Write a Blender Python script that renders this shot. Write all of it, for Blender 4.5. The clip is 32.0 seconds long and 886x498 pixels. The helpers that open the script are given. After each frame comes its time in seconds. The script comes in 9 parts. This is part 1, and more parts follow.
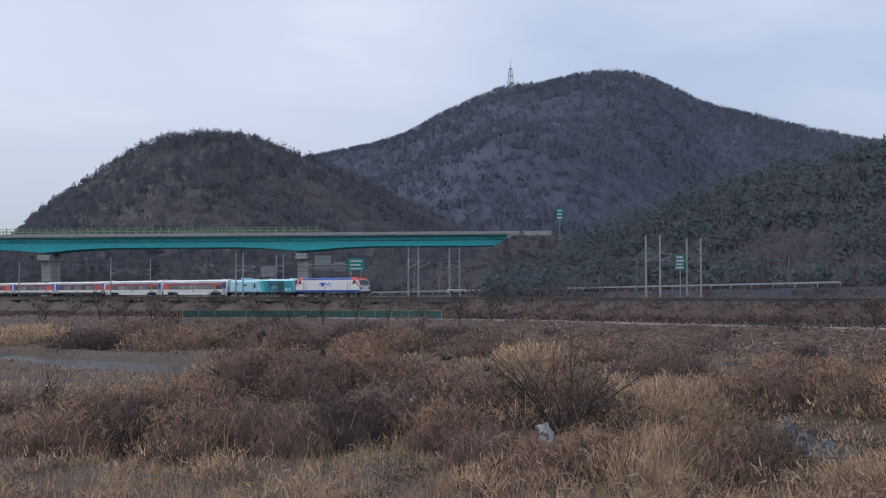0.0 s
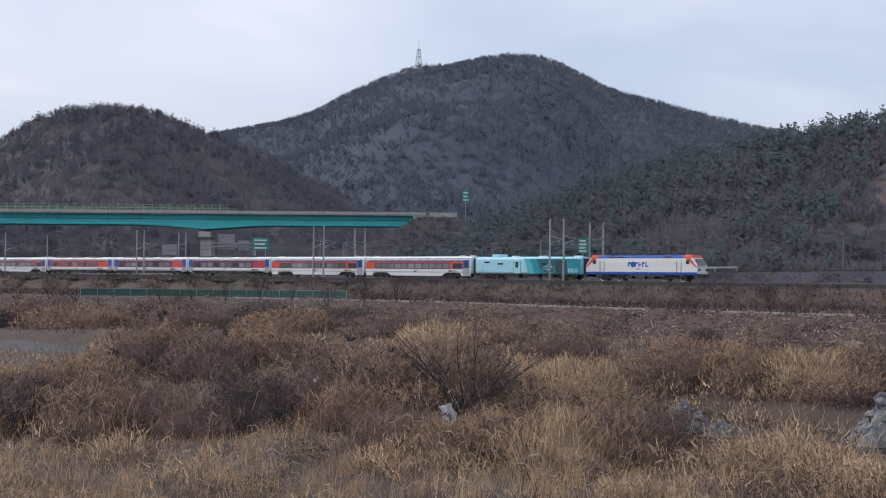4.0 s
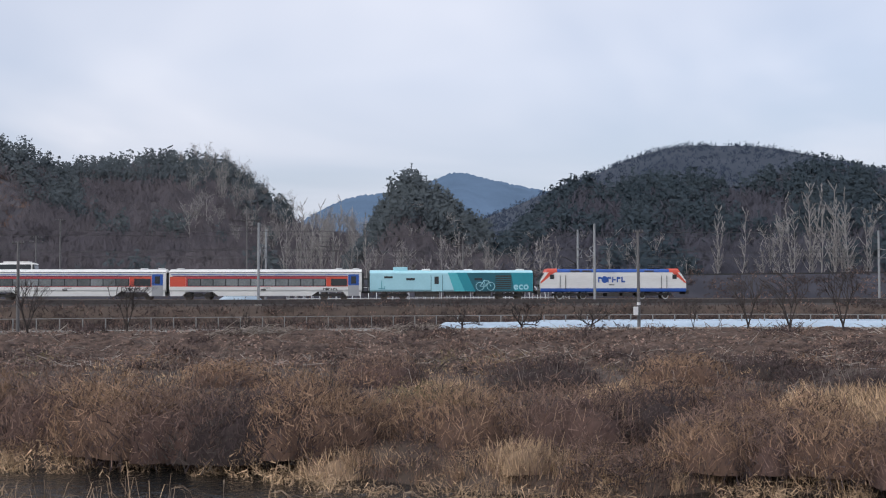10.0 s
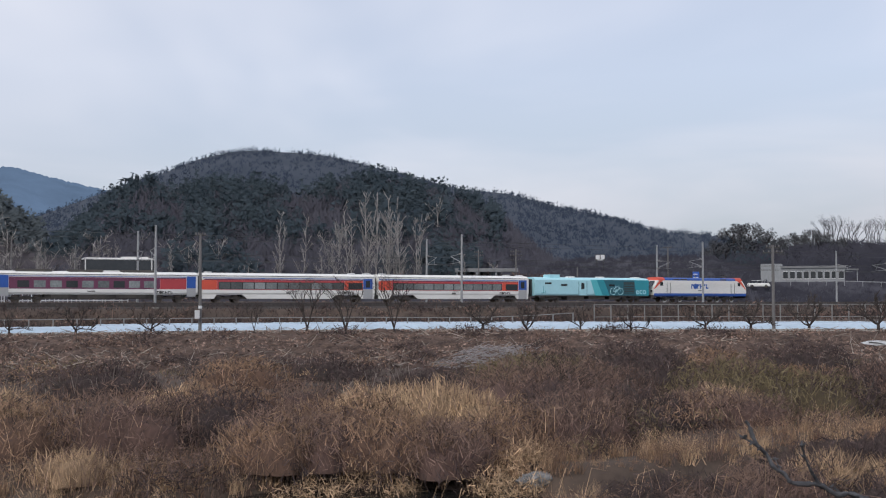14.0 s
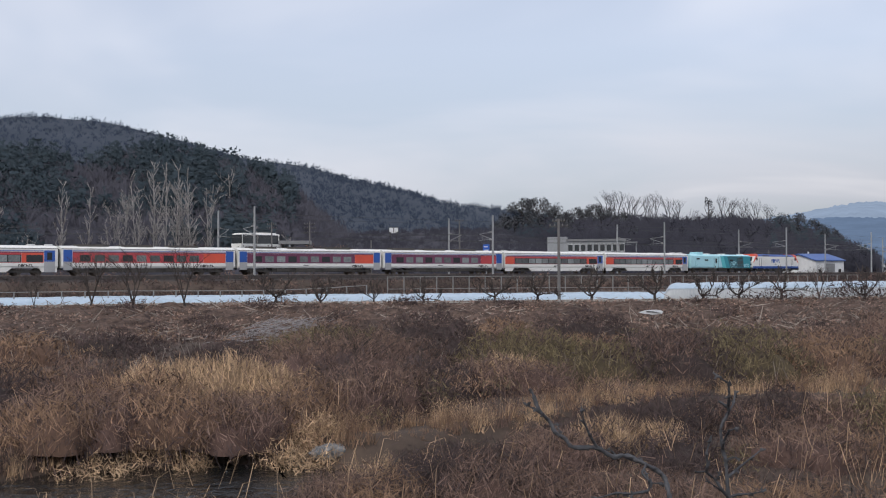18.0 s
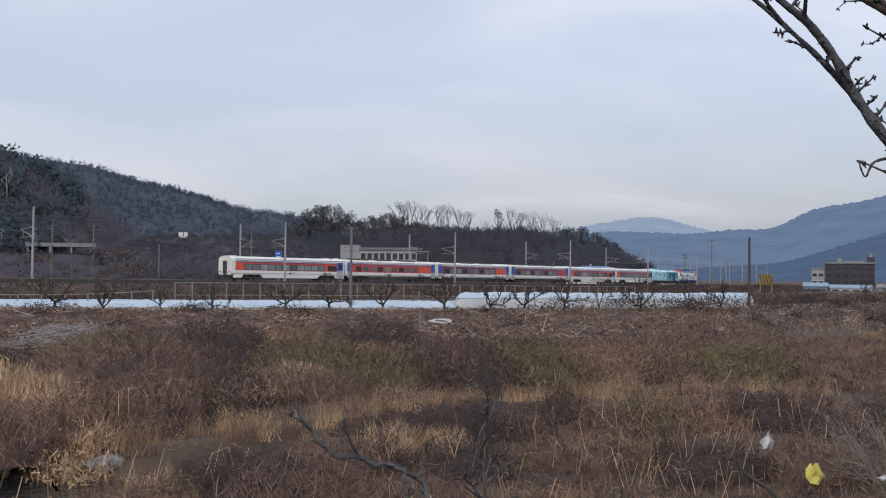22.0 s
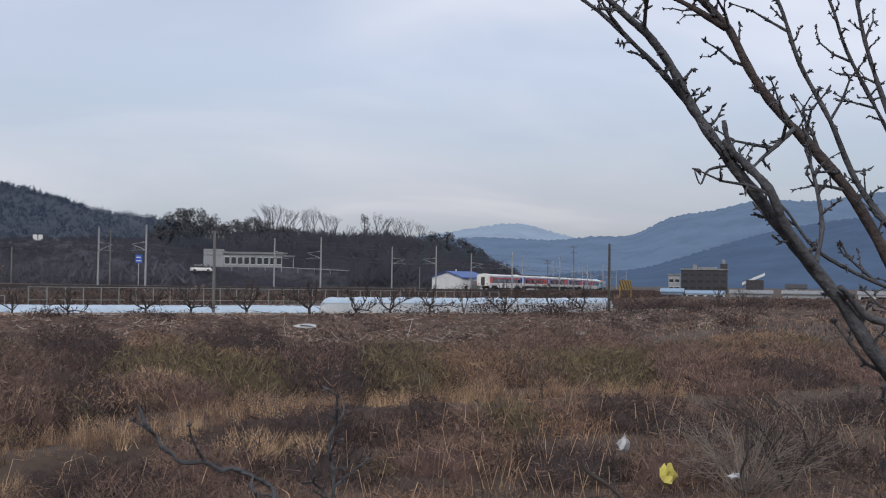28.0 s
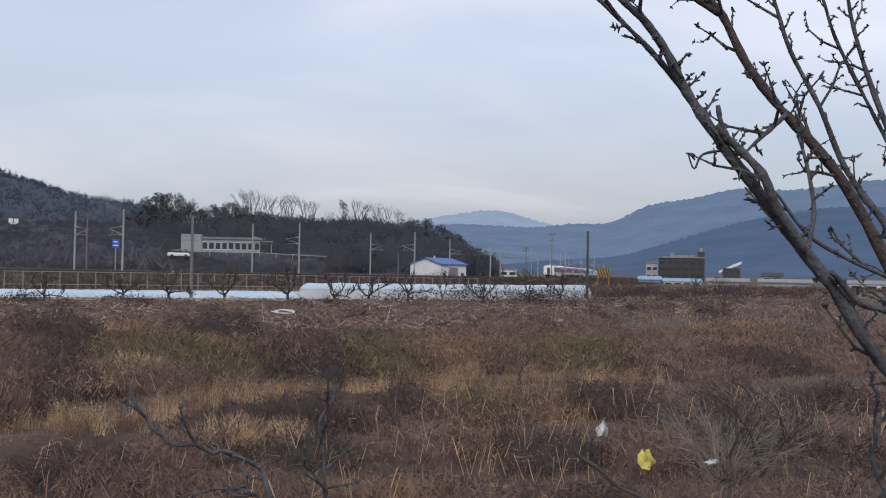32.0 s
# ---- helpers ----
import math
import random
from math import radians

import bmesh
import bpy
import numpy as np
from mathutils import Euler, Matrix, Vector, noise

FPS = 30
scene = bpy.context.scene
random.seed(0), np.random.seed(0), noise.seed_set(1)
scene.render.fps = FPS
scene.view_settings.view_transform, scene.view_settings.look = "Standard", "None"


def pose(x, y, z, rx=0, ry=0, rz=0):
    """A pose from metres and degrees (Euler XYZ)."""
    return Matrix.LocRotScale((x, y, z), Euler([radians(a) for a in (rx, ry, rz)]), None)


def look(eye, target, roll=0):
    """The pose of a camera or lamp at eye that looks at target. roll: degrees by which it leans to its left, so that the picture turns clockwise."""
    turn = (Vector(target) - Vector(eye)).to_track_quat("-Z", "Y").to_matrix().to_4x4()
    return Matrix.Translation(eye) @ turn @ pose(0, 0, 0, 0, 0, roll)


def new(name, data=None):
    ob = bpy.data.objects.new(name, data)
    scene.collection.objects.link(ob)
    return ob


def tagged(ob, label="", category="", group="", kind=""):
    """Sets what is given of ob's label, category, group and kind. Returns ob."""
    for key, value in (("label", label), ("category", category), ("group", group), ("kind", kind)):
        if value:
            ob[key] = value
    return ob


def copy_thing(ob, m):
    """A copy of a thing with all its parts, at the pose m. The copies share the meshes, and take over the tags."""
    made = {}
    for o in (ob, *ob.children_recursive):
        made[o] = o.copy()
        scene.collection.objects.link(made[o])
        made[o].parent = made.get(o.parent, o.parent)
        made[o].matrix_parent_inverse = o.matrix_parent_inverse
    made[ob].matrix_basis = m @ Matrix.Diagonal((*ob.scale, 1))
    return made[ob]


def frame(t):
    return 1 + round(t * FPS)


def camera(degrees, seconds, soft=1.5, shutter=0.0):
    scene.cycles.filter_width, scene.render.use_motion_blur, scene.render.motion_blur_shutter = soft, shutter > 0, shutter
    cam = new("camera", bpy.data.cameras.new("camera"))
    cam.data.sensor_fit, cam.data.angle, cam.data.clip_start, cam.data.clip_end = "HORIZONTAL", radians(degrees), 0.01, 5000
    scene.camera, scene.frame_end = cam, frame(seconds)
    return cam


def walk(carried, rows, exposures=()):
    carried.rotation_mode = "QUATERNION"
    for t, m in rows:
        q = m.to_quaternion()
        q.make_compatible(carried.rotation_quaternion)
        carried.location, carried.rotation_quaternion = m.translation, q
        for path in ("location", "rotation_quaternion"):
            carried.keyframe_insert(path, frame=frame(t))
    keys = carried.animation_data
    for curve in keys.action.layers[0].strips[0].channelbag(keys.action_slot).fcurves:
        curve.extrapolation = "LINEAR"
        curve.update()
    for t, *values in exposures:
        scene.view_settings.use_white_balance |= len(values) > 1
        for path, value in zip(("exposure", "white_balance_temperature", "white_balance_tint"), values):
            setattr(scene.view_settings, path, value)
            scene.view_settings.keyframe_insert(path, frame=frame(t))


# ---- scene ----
cam = camera(42.98, 32.0, soft=1.15)


def aim(turn, tilt, roll, sway, lift):
    """Camera pose: turn to the right of +y and tilt above the level, in degrees; the sway to the right and up, in metres."""
    a, e = radians(turn), radians(tilt)
    way = Vector((math.sin(a) * math.cos(e), math.cos(a) * math.cos(e), math.sin(e)))
    eye = Vector((0.5 * sway, -0.866 * sway, lift))
    return look(eye, eye + way * 50, roll)


# seconds, turn, tilt, roll, sway, lift: a hand-held pan from one standpoint
walk(cam, [(row[0], aim(*row[1:])) for row in (
    (0, -49.00, 2.46, -0.26, -0.120, 0.000), (0.5, -49.43, 2.56, 0.05, -0.120, 0.000), (1, -48.55, 2.20, -0.11, -0.120, 0.000),
    (1.5, -48.37, 1.85, -0.14, -0.120, 0.001), (2, -47.81, 1.61, 0.26, -0.120, 0.001), (2.5, -47.84, 1.66, 0.28, -0.120, 0.001),
    (4.5, -41.14, 1.47, 0.33, -0.120, 0.002), (5, -37.40, 1.55, 0.31, -0.120, 0.002), (5.5, -33.98, 1.85, 0.44, -0.120, 0.003),
    (6, -29.59, 1.99, -0.22, -0.120, 0.003), (6.5, -25.40, 1.56, 0.05, -0.120, 0.003), (7, -21.87, 1.73, 0.64, -0.120, 0.003),
    (7.5, -16.62, 1.69, 1.05, -0.120, 0.004), (8, -12.62, 1.74, 0.68, -0.120, 0.004), (8.5, -8.69, 1.55, -0.26, -0.120, 0.004),
    (9, -3.95, 2.32, -0.25, -0.120, 0.004), (9.5, 0.57, 2.69, -0.22, -0.120, 0.005), (10, 4.11, 2.28, -0.35, -0.120, 0.005),
    (10.5, 6.67, 2.41, -0.78, -0.120, 0.005), (11, 9.59, 2.45, -0.89, -0.120, 0.005), (11.5, 13.06, 2.59, -0.40, -0.120, 0.005),
    (12, 16.22, 2.74, -0.46, -0.120, 0.006), (12.5, 19.03, 2.79, -0.43, -0.120, 0.006), (13, 21.58, 2.83, -0.40, -0.120, 0.006),
    (13.5, 24.28, 2.59, -0.46, -0.120, 0.006), (14, 26.12, 2.36, -0.15, -0.120, 0.007), (14.5, 27.71, 2.31, 0.38, -0.120, 0.007),
    (15, 28.96, 1.76, 0.67, -0.120, 0.007), (15.5, 31.33, 1.33, 0.69, -0.118, 0.007), (17.5, 35.51, 1.03, -0.26, -0.112, 0.008),
    (18, 36.58, 0.92, -0.29, -0.110, 0.009), (18.5, 37.43, 0.70, -0.12, -0.105, 0.009), (19, 38.32, 0.81, -0.01, -0.100, 0.009),
    (19.5, 39.37, 0.98, -0.23, -0.070, 0.009), (20, 41.43, 0.80, -0.38, -0.048, 0.010), (20.5, 42.77, 0.80, -0.56, -0.010, 0.010),
    (21, 44.05, 1.01, -0.77, 0.040, 0.010), (21.5, 45.63, 0.90, 0.22, 0.015, 0.015), (22, 47.07, 1.34, 0.59, -0.010, 0.020),
    (22.5, 47.40, 1.46, 0.34, 0.000, 0.006), (23, 47.74, 1.19, -0.04, 0.015, -0.008), (23.5, 48.89, 1.29, 0.08, 0.035, -0.009),
    (24, 49.85, 1.81, -0.06, 0.055, -0.010), (24.5, 49.82, 1.84, -0.34, 0.062, -0.011), (25, 50.49, 2.02, -0.47, 0.068, -0.012),
    (25.5, 51.26, 2.43, -0.32, 0.074, 0.000), (26, 52.10, 2.53, -0.15, 0.080, 0.012), (26.5, 52.96, 2.09, 0.26, 0.070, 0.012),
    (28.5, 54.07, 1.65, 0.78, 0.050, 0.013), (29, 54.45, 1.67, 0.70, 0.062, 0.013), (29.5, 54.53, 1.48, 0.38, 0.098, 0.008),
    (30, 54.91, 1.68, 0.06, 0.105, 0.003), (30.5, 55.03, 1.43, -0.05, 0.145, 0.014), (31, 55.01, 1.62, 0.14, 0.118, 0.026),
    (31.5, 54.94, 1.46, 0.74, 0.065, 0.013), (32, 54.97, 1.01, 1.07, 0.000, 0.000))], exposures=[(0, 0.44, 6120, 10), (1, 0.55, 6380, 10), (6, 0.62, 6400, 10), (9, 0.58, 6500, 10), (13, 0.48, 6640, 10), (20, 0.46, 6680, 10), (26, 0.37, 6600, 10), (29.5, 0.36, 6600, 10), (31, 0.44, 6620, 10), (32, 0.47, 6640, 10)])

# ---------------------------------------------------------------- light
world = bpy.data.worlds.new("overcast_sky")
scene.world = world
world.use_nodes = True
wn, wl = world.node_tree.nodes, world.node_tree.links
wn.clear()


def wnode(kind, **inputs):
    n = wn.new(kind)
    for k, v in inputs.items():
        n.inputs[k.replace("_", " ")].default_value = v
    return n


SUN_TURN, SUN_HEIGHT = 240.0, 44.0        # degrees from +y clockwise; behind the viewer
sky = wn.new("ShaderNodeTexSky")
sky.sky_type, sky.sun_disc = "NISHITA", False
sky.sun_elevation, sky.sun_rotation = radians(SUN_HEIGHT), radians(SUN_TURN)
sky.air_density, sky.dust_density, sky.ozone_density = 1.0, 2.0, 1.5
sky_out = wnode("ShaderNodeBackground", Strength=0.09)
wl.new(sky.outputs[0], sky_out.inputs[0])
# a thin broken cloud deck: long soft banks, denser towards the horizon
coord = wn.new("ShaderNodeTexCoord")
split = wn.new("ShaderNodeSeparateXYZ")
wl.new(coord.outputs["Generated"], split.inputs[0])
up = wnode("ShaderNodeMath"); up.operation = "ADD"; up.inputs[1].default_value = 0.16
wl.new(split.outputs[2], up.inputs[0])
flat = []
for k in (0, 1):
    d = wn.new("ShaderNodeMath"); d.operation = "DIVIDE"
    wl.new(split.outputs[k], d.inputs[0]); wl.new(up.outputs[0], d.inputs[1])
    flat.append(d)
plane = wn.new("ShaderNodeCombineXYZ")
wl.new(flat[0].outputs[0], plane.inputs[0]); wl.new(flat[1].outputs[0], plane.inputs[1])
banks = wnode("ShaderNodeTexNoise", Scale=0.62, Detail=4.0, Roughness=0.5, Distortion=0.5)
wl.new(plane.outputs[0], banks.inputs["Vector"])
ramp = wn.new("ShaderNodeValToRGB")
ramp.color_ramp.elements[0].position, ramp.color_ramp.elements[1].position = 0.36, 0.66
ramp.color_ramp.elements[0].color, ramp.color_ramp.elements[1].color = (0.62, 0.62, 0.62, 1), (1, 1, 1, 1)
wl.new(banks.outputs[0], ramp.inputs[0])
cloud_tone = wn.new("ShaderNodeValToRGB")
cloud_tone.color_ramp.elements[0].position, cloud_tone.color_ramp.elements[1].position = 0.4, 0.76
cloud_tone.color_ramp.elements[0].color = (0.455, 0.495, 0.602, 1)
cloud_tone.color_ramp.elements[1].color = (0.74, 0.745, 0.785, 1)
mid = cloud_tone.color_ramp.elements.new(0.60)
mid.color = (0.530, 0.556, 0.637, 1)
wl.new(banks.outputs[0], cloud_tone.inputs[0])
cloud_out = wnode("ShaderNodeBackground", Strength=1.0)
low_sky = wnode("ShaderNodeMapRange")        # the deck thickens and greys towards the horizon
low_sky.inputs["From Min"].default_value, low_sky.inputs["From Max"].default_value = 0.0, 0.19
low_sky.inputs["To Min"].default_value, low_sky.inputs["To Max"].default_value = 0.77, 1.03
wl.new(split.outputs[2], low_sky.inputs[0])
haze_bank = wnode("ShaderNodeMapRange")      # greyest over the lower valley
haze_bank.inputs["From Min"].default_value, haze_bank.inputs["From Max"].default_value = 0.2, 0.75
haze_bank.inputs["To Min"].default_value, haze_bank.inputs["To Max"].default_value = 0.80, 0.49
wl.new(haze_bank.outputs[0], low_sky.inputs["To Min"])
greyed = wn.new("ShaderNodeVectorMath"); greyed.operation = "SCALE"
wl.new(cloud_tone.outputs[0], greyed.inputs[0]); wl.new(low_sky.outputs[0], greyed.inputs["Scale"])
east = wn.new("ShaderNodeVectorMath"); east.operation = "DOT_PRODUCT"        # the deck is thinner and brighter towards the lower valley
east.inputs[1].default_value = (0.98, -0.17, 0)
wl.new(coord.outputs["Generated"], east.inputs[0])
wl.new(east.outputs["Value"], haze_bank.inputs[0])
glow = wnode("ShaderNodeMapRange")
glow.inputs["From Min"].default_value, glow.inputs["From Max"].default_value = -1.0, 1.0
glow.inputs["To Min"].default_value, glow.inputs["To Max"].default_value = 0.94, 1.17
wl.new(east.outputs["Value"], glow.inputs[0])
lit = wn.new("ShaderNodeVectorMath"); lit.operation = "SCALE"
wl.new(greyed.outputs[0], lit.inputs[0]); wl.new(glow.outputs[0], lit.inputs["Scale"])
wl.new(lit.outputs[0], cloud_out.inputs[0])
both = wn.new("ShaderNodeMixShader")
wl.new(ramp.outputs[0], both.inputs[0])
wl.new(sky_out.outputs[0], both.inputs[1]); wl.new(cloud_out.outputs[0], both.inputs[2])
world_out = wn.new("ShaderNodeOutputWorld")
wl.new(both.outputs[0], world_out.inputs[0])

sun = new("sun", bpy.data.lights.new("sun", "SUN"))
sun.data.energy, sun.data.angle, sun.data.color = 1.2, radians(14), (1.0, 0.97, 0.93)
sa, se = radians(SUN_TURN), radians(SUN_HEIGHT)
sun.matrix_world = look(Vector((math.sin(sa) * math.cos(se), math.cos(sa) * math.cos(se), math.sin(se))) * 300, (0, 0, 0))

# ---------------------------------------------------------------- materials
def mat(name, c1, c2=None, scale=4.0, rough=0.8, metal=0.0, bump=0.0, island=0.0, rand=0.0, fine=9.0, streak=None, spec=0.4, thin=0.0):
    """A surface of two tones mixed by noise at two scales; island/rand: how far pieces differ from one another."""
    m = bpy.data.materials.new(name)
    m.use_nodes = True
    n, l = m.node_tree.nodes, m.node_tree.links
    b = n["Principled BSDF"]
    b.inputs["Roughness"].default_value, b.inputs["Metallic"].default_value = rough, metal
    b.inputs["Specular IOR Level"].default_value = spec
    c2 = c2 or tuple(v * 0.72 for v in c1)
    tc = n.new("ShaderNodeTexCoord")
    mp = n.new("ShaderNodeMapping")
    l.new(tc.outputs["Object"], mp.inputs[0])
    if streak:
        mp.inputs["Scale"].default_value = streak
    big = n.new("ShaderNodeTexNoise"); big.inputs["Scale"].default_value = scale; big.inputs["Detail"].default_value = 5
    small = n.new("ShaderNodeTexNoise"); small.inputs["Scale"].default_value = scale * fine; small.inputs["Detail"].default_value = 3
    l.new(mp.outputs[0], big.inputs["Vector"]); l.new(mp.outputs[0], small.inputs["Vector"])
    add = n.new("ShaderNodeMath"); add.operation = "MULTIPLY_ADD"; add.inputs[1].default_value = 0.55
    l.new(small.outputs[0], add.inputs[0])
    half = n.new("ShaderNodeMath"); half.operation = "MULTIPLY"; half.inputs[1].default_value = 0.75
    l.new(big.outputs[0], half.inputs[0]); l.new(half.outputs[0], add.inputs[2])
    r = n.new("ShaderNodeValToRGB")
    r.color_ramp.elements[0].position, r.color_ramp.elements[1].position = 0.48, 0.82
    r.color_ramp.elements[0].color, r.color_ramp.elements[1].color = (*c1, 1), (*c2, 1)
    l.new(add.outputs[0], r.inputs[0])
    out = r.outputs[0]
    for amount, source in ((island, "ShaderNodeNewGeometry"), (rand, "ShaderNodeObjectInfo")):
        if amount:
            g = n.new(source)
            value = n.new("ShaderNodeMapRange")
            value.inputs["To Min"].default_value, value.inputs["To Max"].default_value = 1 - amount, 1 + amount
            l.new(g.outputs["Random Per Island" if amount is island and source.endswith("Geometry") else "Random"], value.inputs[0])
            hsv = n.new("ShaderNodeHueSaturation")
            l.new(value.outputs[0], hsv.inputs["Value"])
            l.new(out, hsv.inputs["Color"])
            out = hsv.outputs[0]
    l.new(out, b.inputs["Base Color"])
    if thin:                       # leaves and twigs let light through
        tr, mx = n.new("ShaderNodeBsdfTranslucent"), n.new("ShaderNodeMixShader")
        mx.inputs[0].default_value = thin
        l.new(out, tr.inputs[0])
        l.new(b.outputs[0], mx.inputs[1]); l.new(tr.outputs[0], mx.inputs[2])
        l.new(mx.outputs[0], n["Material Output"].inputs[0])
    if bump:
        bp = n.new("ShaderNodeBump"); bp.inputs["Strength"].default_value = bump; bp.inputs["Distance"].default_value = 0.05
        l.new(add.outputs[0], bp.inputs["Height"]); l.new(bp.outputs[0], b.inputs["Normal"])
    return m


EARTH = mat("earth", (0.056, 0.040, 0.031), (0.094, 0.066, 0.050), 0.35, 0.95, bump=0.6, fine=14)
BALLAST = mat("ballast", (0.048, 0.043, 0.043), (0.086, 0.077, 0.075), 2.0, 0.95, bump=0.9, fine=9)
CONCRETE = mat("concrete", (0.34, 0.33, 0.31), (0.46, 0.45, 0.43), 0.9, 0.9, bump=0.25, streak=(1, 1, 0.25))
CONCRETE_GREY = mat("weathered_concrete", (0.22, 0.22, 0.22), (0.34, 0.33, 0.32), 0.6, 0.9, bump=0.3, streak=(1, 1, 0.3))
ASPHALT = mat("asphalt", (0.045, 0.045, 0.048), (0.065, 0.063, 0.06), 1.5, 0.9, bump=0.3)
RAIL = mat("rail_steel", (0.22, 0.20, 0.18), (0.13, 0.09, 0.07), 3.0, 0.45, metal=0.8)
MAST = mat("galvanised_mast", (0.36, 0.37, 0.38), (0.26, 0.27, 0.28), 1.2, 0.6, metal=0.25, streak=(1, 1, 0.2))
DARK_STEEL = mat("dark_steel", (0.05, 0.05, 0.055), (0.09, 0.085, 0.08), 3.0, 0.6, metal=0.3)
WIRE = mat("wire", (0.07, 0.07, 0.07), (0.1, 0.1, 0.1), 2.0, 0.6, metal=0.5)
GREEN_STEEL = mat("green_girder_paint", (0.06, 0.5, 0.53), (0.08, 0.58, 0.6), 0.25, 0.55, streak=(1, 1, 0.3), fine=12)
# Blue distance haze is painted into these hill-floor tones, far floors most.
WOODS = mat("winter_woods_floor", (0.042, 0.042, 0.054), (0.058, 0.057, 0.071), 0.05, 0.97, bump=0.5, fine=12)
SLOPE = mat("scrubby_slope", (0.068, 0.062, 0.07), (0.092, 0.082, 0.088), 0.05, 0.97, bump=0.5, fine=12)
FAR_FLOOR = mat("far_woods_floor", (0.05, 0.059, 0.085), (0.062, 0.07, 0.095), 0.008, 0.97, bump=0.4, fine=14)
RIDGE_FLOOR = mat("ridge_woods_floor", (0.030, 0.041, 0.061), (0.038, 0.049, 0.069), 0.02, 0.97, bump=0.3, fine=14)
WHITE_PAINT = mat("white_car_paint", (0.8, 0.795, 0.775), (0.7, 0.69, 0.66), 0.5, 0.4, streak=(0.3, 1, 2.0))
RED_PAINT = mat("red_band_paint", (0.52, 0.07, 0.08), (0.44, 0.06, 0.07), 0.6, 0.4)
ORANGE_PAINT = mat("orange_red_panel_paint", (0.7, 0.105, 0.06), (0.6, 0.09, 0.06), 0.6, 0.4)
PURPLE_PAINT = mat("purple_band_paint", (0.17, 0.05, 0.10), (0.14, 0.045, 0.085), 0.6, 0.4)
BLUE_PAINT = mat("blue_paint", (0.03, 0.11, 0.42), (0.03, 0.09, 0.34), 0.6, 0.4)
ROOF_PAINT = mat("pale_grey_roof_paint", (0.60, 0.61, 0.62), (0.44, 0.44, 0.44), 0.4, 0.5, streak=(0.4, 1, 1))
GLASS_DARK = mat("tinted_glass", (0.018, 0.022, 0.026), (0.03, 0.034, 0.038), 0.5, 0.08, spec=0.6)
CYAN_PAINT = mat("pale_cyan_paint", (0.42, 0.72, 0.80), (0.37, 0.66, 0.73), 0.5, 0.4)
TEAL_PAINT = mat("teal_paint", (0.03, 0.30, 0.37), (0.028, 0.26, 0.32), 0.5, 0.4)
TEAL_DARK = mat("dark_teal_paint", (0.022, 0.135, 0.175), (0.022, 0.115, 0.15), 0.5, 0.4)
UNDER = mat("soiled_underframe", (0.045, 0.042, 0.04), (0.08, 0.072, 0.065), 2.0, 0.8, bump=0.2)

# ---------------------------------------------------------------- building tools
def bearing(turn, dist, z=0.0):
    """A place by its bearing from the viewpoint (degrees right of +y), its distance and its height."""
    a = radians(turn)
    return Vector((dist * math.sin(a), dist * math.cos(a), z))


def tri_mesh(name, verts, tris, materials, slots=None, smooth=False, normals=None):
    """A mesh object from arrays of corners and triangles; normals: one for each corner, for foliage that is shaded as a whole."""
    me = bpy.data.meshes.new(name)
    verts, tris = np.asarray(verts, np.float32), np.asarray(tris, np.int32)
    me.vertices.add(len(verts)); me.vertices.foreach_set("co", verts.ravel())
    me.loops.add(tris.size); me.loops.foreach_set("vertex_index", tris.ravel())
    me.polygons.add(len(tris)); me.polygons.foreach_set("loop_start", np.arange(0, tris.size, 3, dtype=np.int32))
    for m in materials:
        me.materials.append(m)
    if slots is not None:
        me.polygons.foreach_set("material_index", np.asarray(slots, np.int32))
    me.polygons.foreach_set("use_smooth", np.full(len(tris), smooth))
    me.update(calc_edges=True)
    if normals is not None:
        me.polygons.foreach_set("use_smooth", np.ones(len(tris), bool))
        me.normals_split_custom_set_from_vertices(np.asarray(normals, float))
    return new(name, me)


def sheet(name, grid, material, smooth=True):
    """A surface from a grid of corners (rows x columns x 3)."""
    r, c = grid.shape[:2]
    i = np.arange(r * c).reshape(r, c)
    a, b, d, e = i[:-1, :-1].ravel(), i[:-1, 1:].ravel(), i[1:, 1:].ravel(), i[1:, :-1].ravel()
    return tri_mesh(name, grid.reshape(-1, 3), np.concatenate([np.stack([a, b, d], 1), np.stack([a, d, e], 1)]), [material], smooth=smooth)


def part(name, bm, material, parent=None, label="", at=None, smooth=False):
    """Links a bmesh as one mesh object under a thing or a part."""
    me = bpy.data.meshes.new(name)
    bm.to_mesh(me); bm.free()
    me.materials.append(material)
    if smooth:
        me.polygons.foreach_set("use_smooth", np.ones(len(me.polygons), bool))
    ob = new(name, me)
    ob.parent = parent
    if at is not None:
        ob.matrix_basis = at
    if label:
        tagged(ob, label)
    return ob


def again(ob, at, parent=None):
    """Another part on the same mesh."""
    o = new(ob.name.split(".")[0], ob.data)
    o.parent, o.matrix_basis = parent or ob.parent, at
    if ob.get("label"):
        tagged(o, ob["label"])
    return o


def thing(name, at, label, category, group="", kind=""):
    e = new(name)
    e.empty_display_size = 0.3
    e.matrix_basis = at
    return tagged(e, label, category, group, kind)


def box(x0, y0, z0, x1, y1, z1, bevel=0.0, bm=None):
    bm = bm or bmesh.new()
    v = [bm.verts.new((x, y, z)) for z in (z0, z1) for y in (y0, y1) for x in (x0, x1)]
    made = [bm.faces.new([v[i] for i in q]) for q in ((0, 2, 3, 1), (4, 5, 7, 6), (0, 1, 5, 4), (2, 6, 7, 3), (0, 4, 6, 2), (1, 3, 7, 5))]
    if bevel:
        edges = list({e for f in made for e in f.edges})
        bmesh.ops.bevel(bm, geom=edges, offset=bevel, segments=2, affect="EDGES", profile=0.7)
    return bm


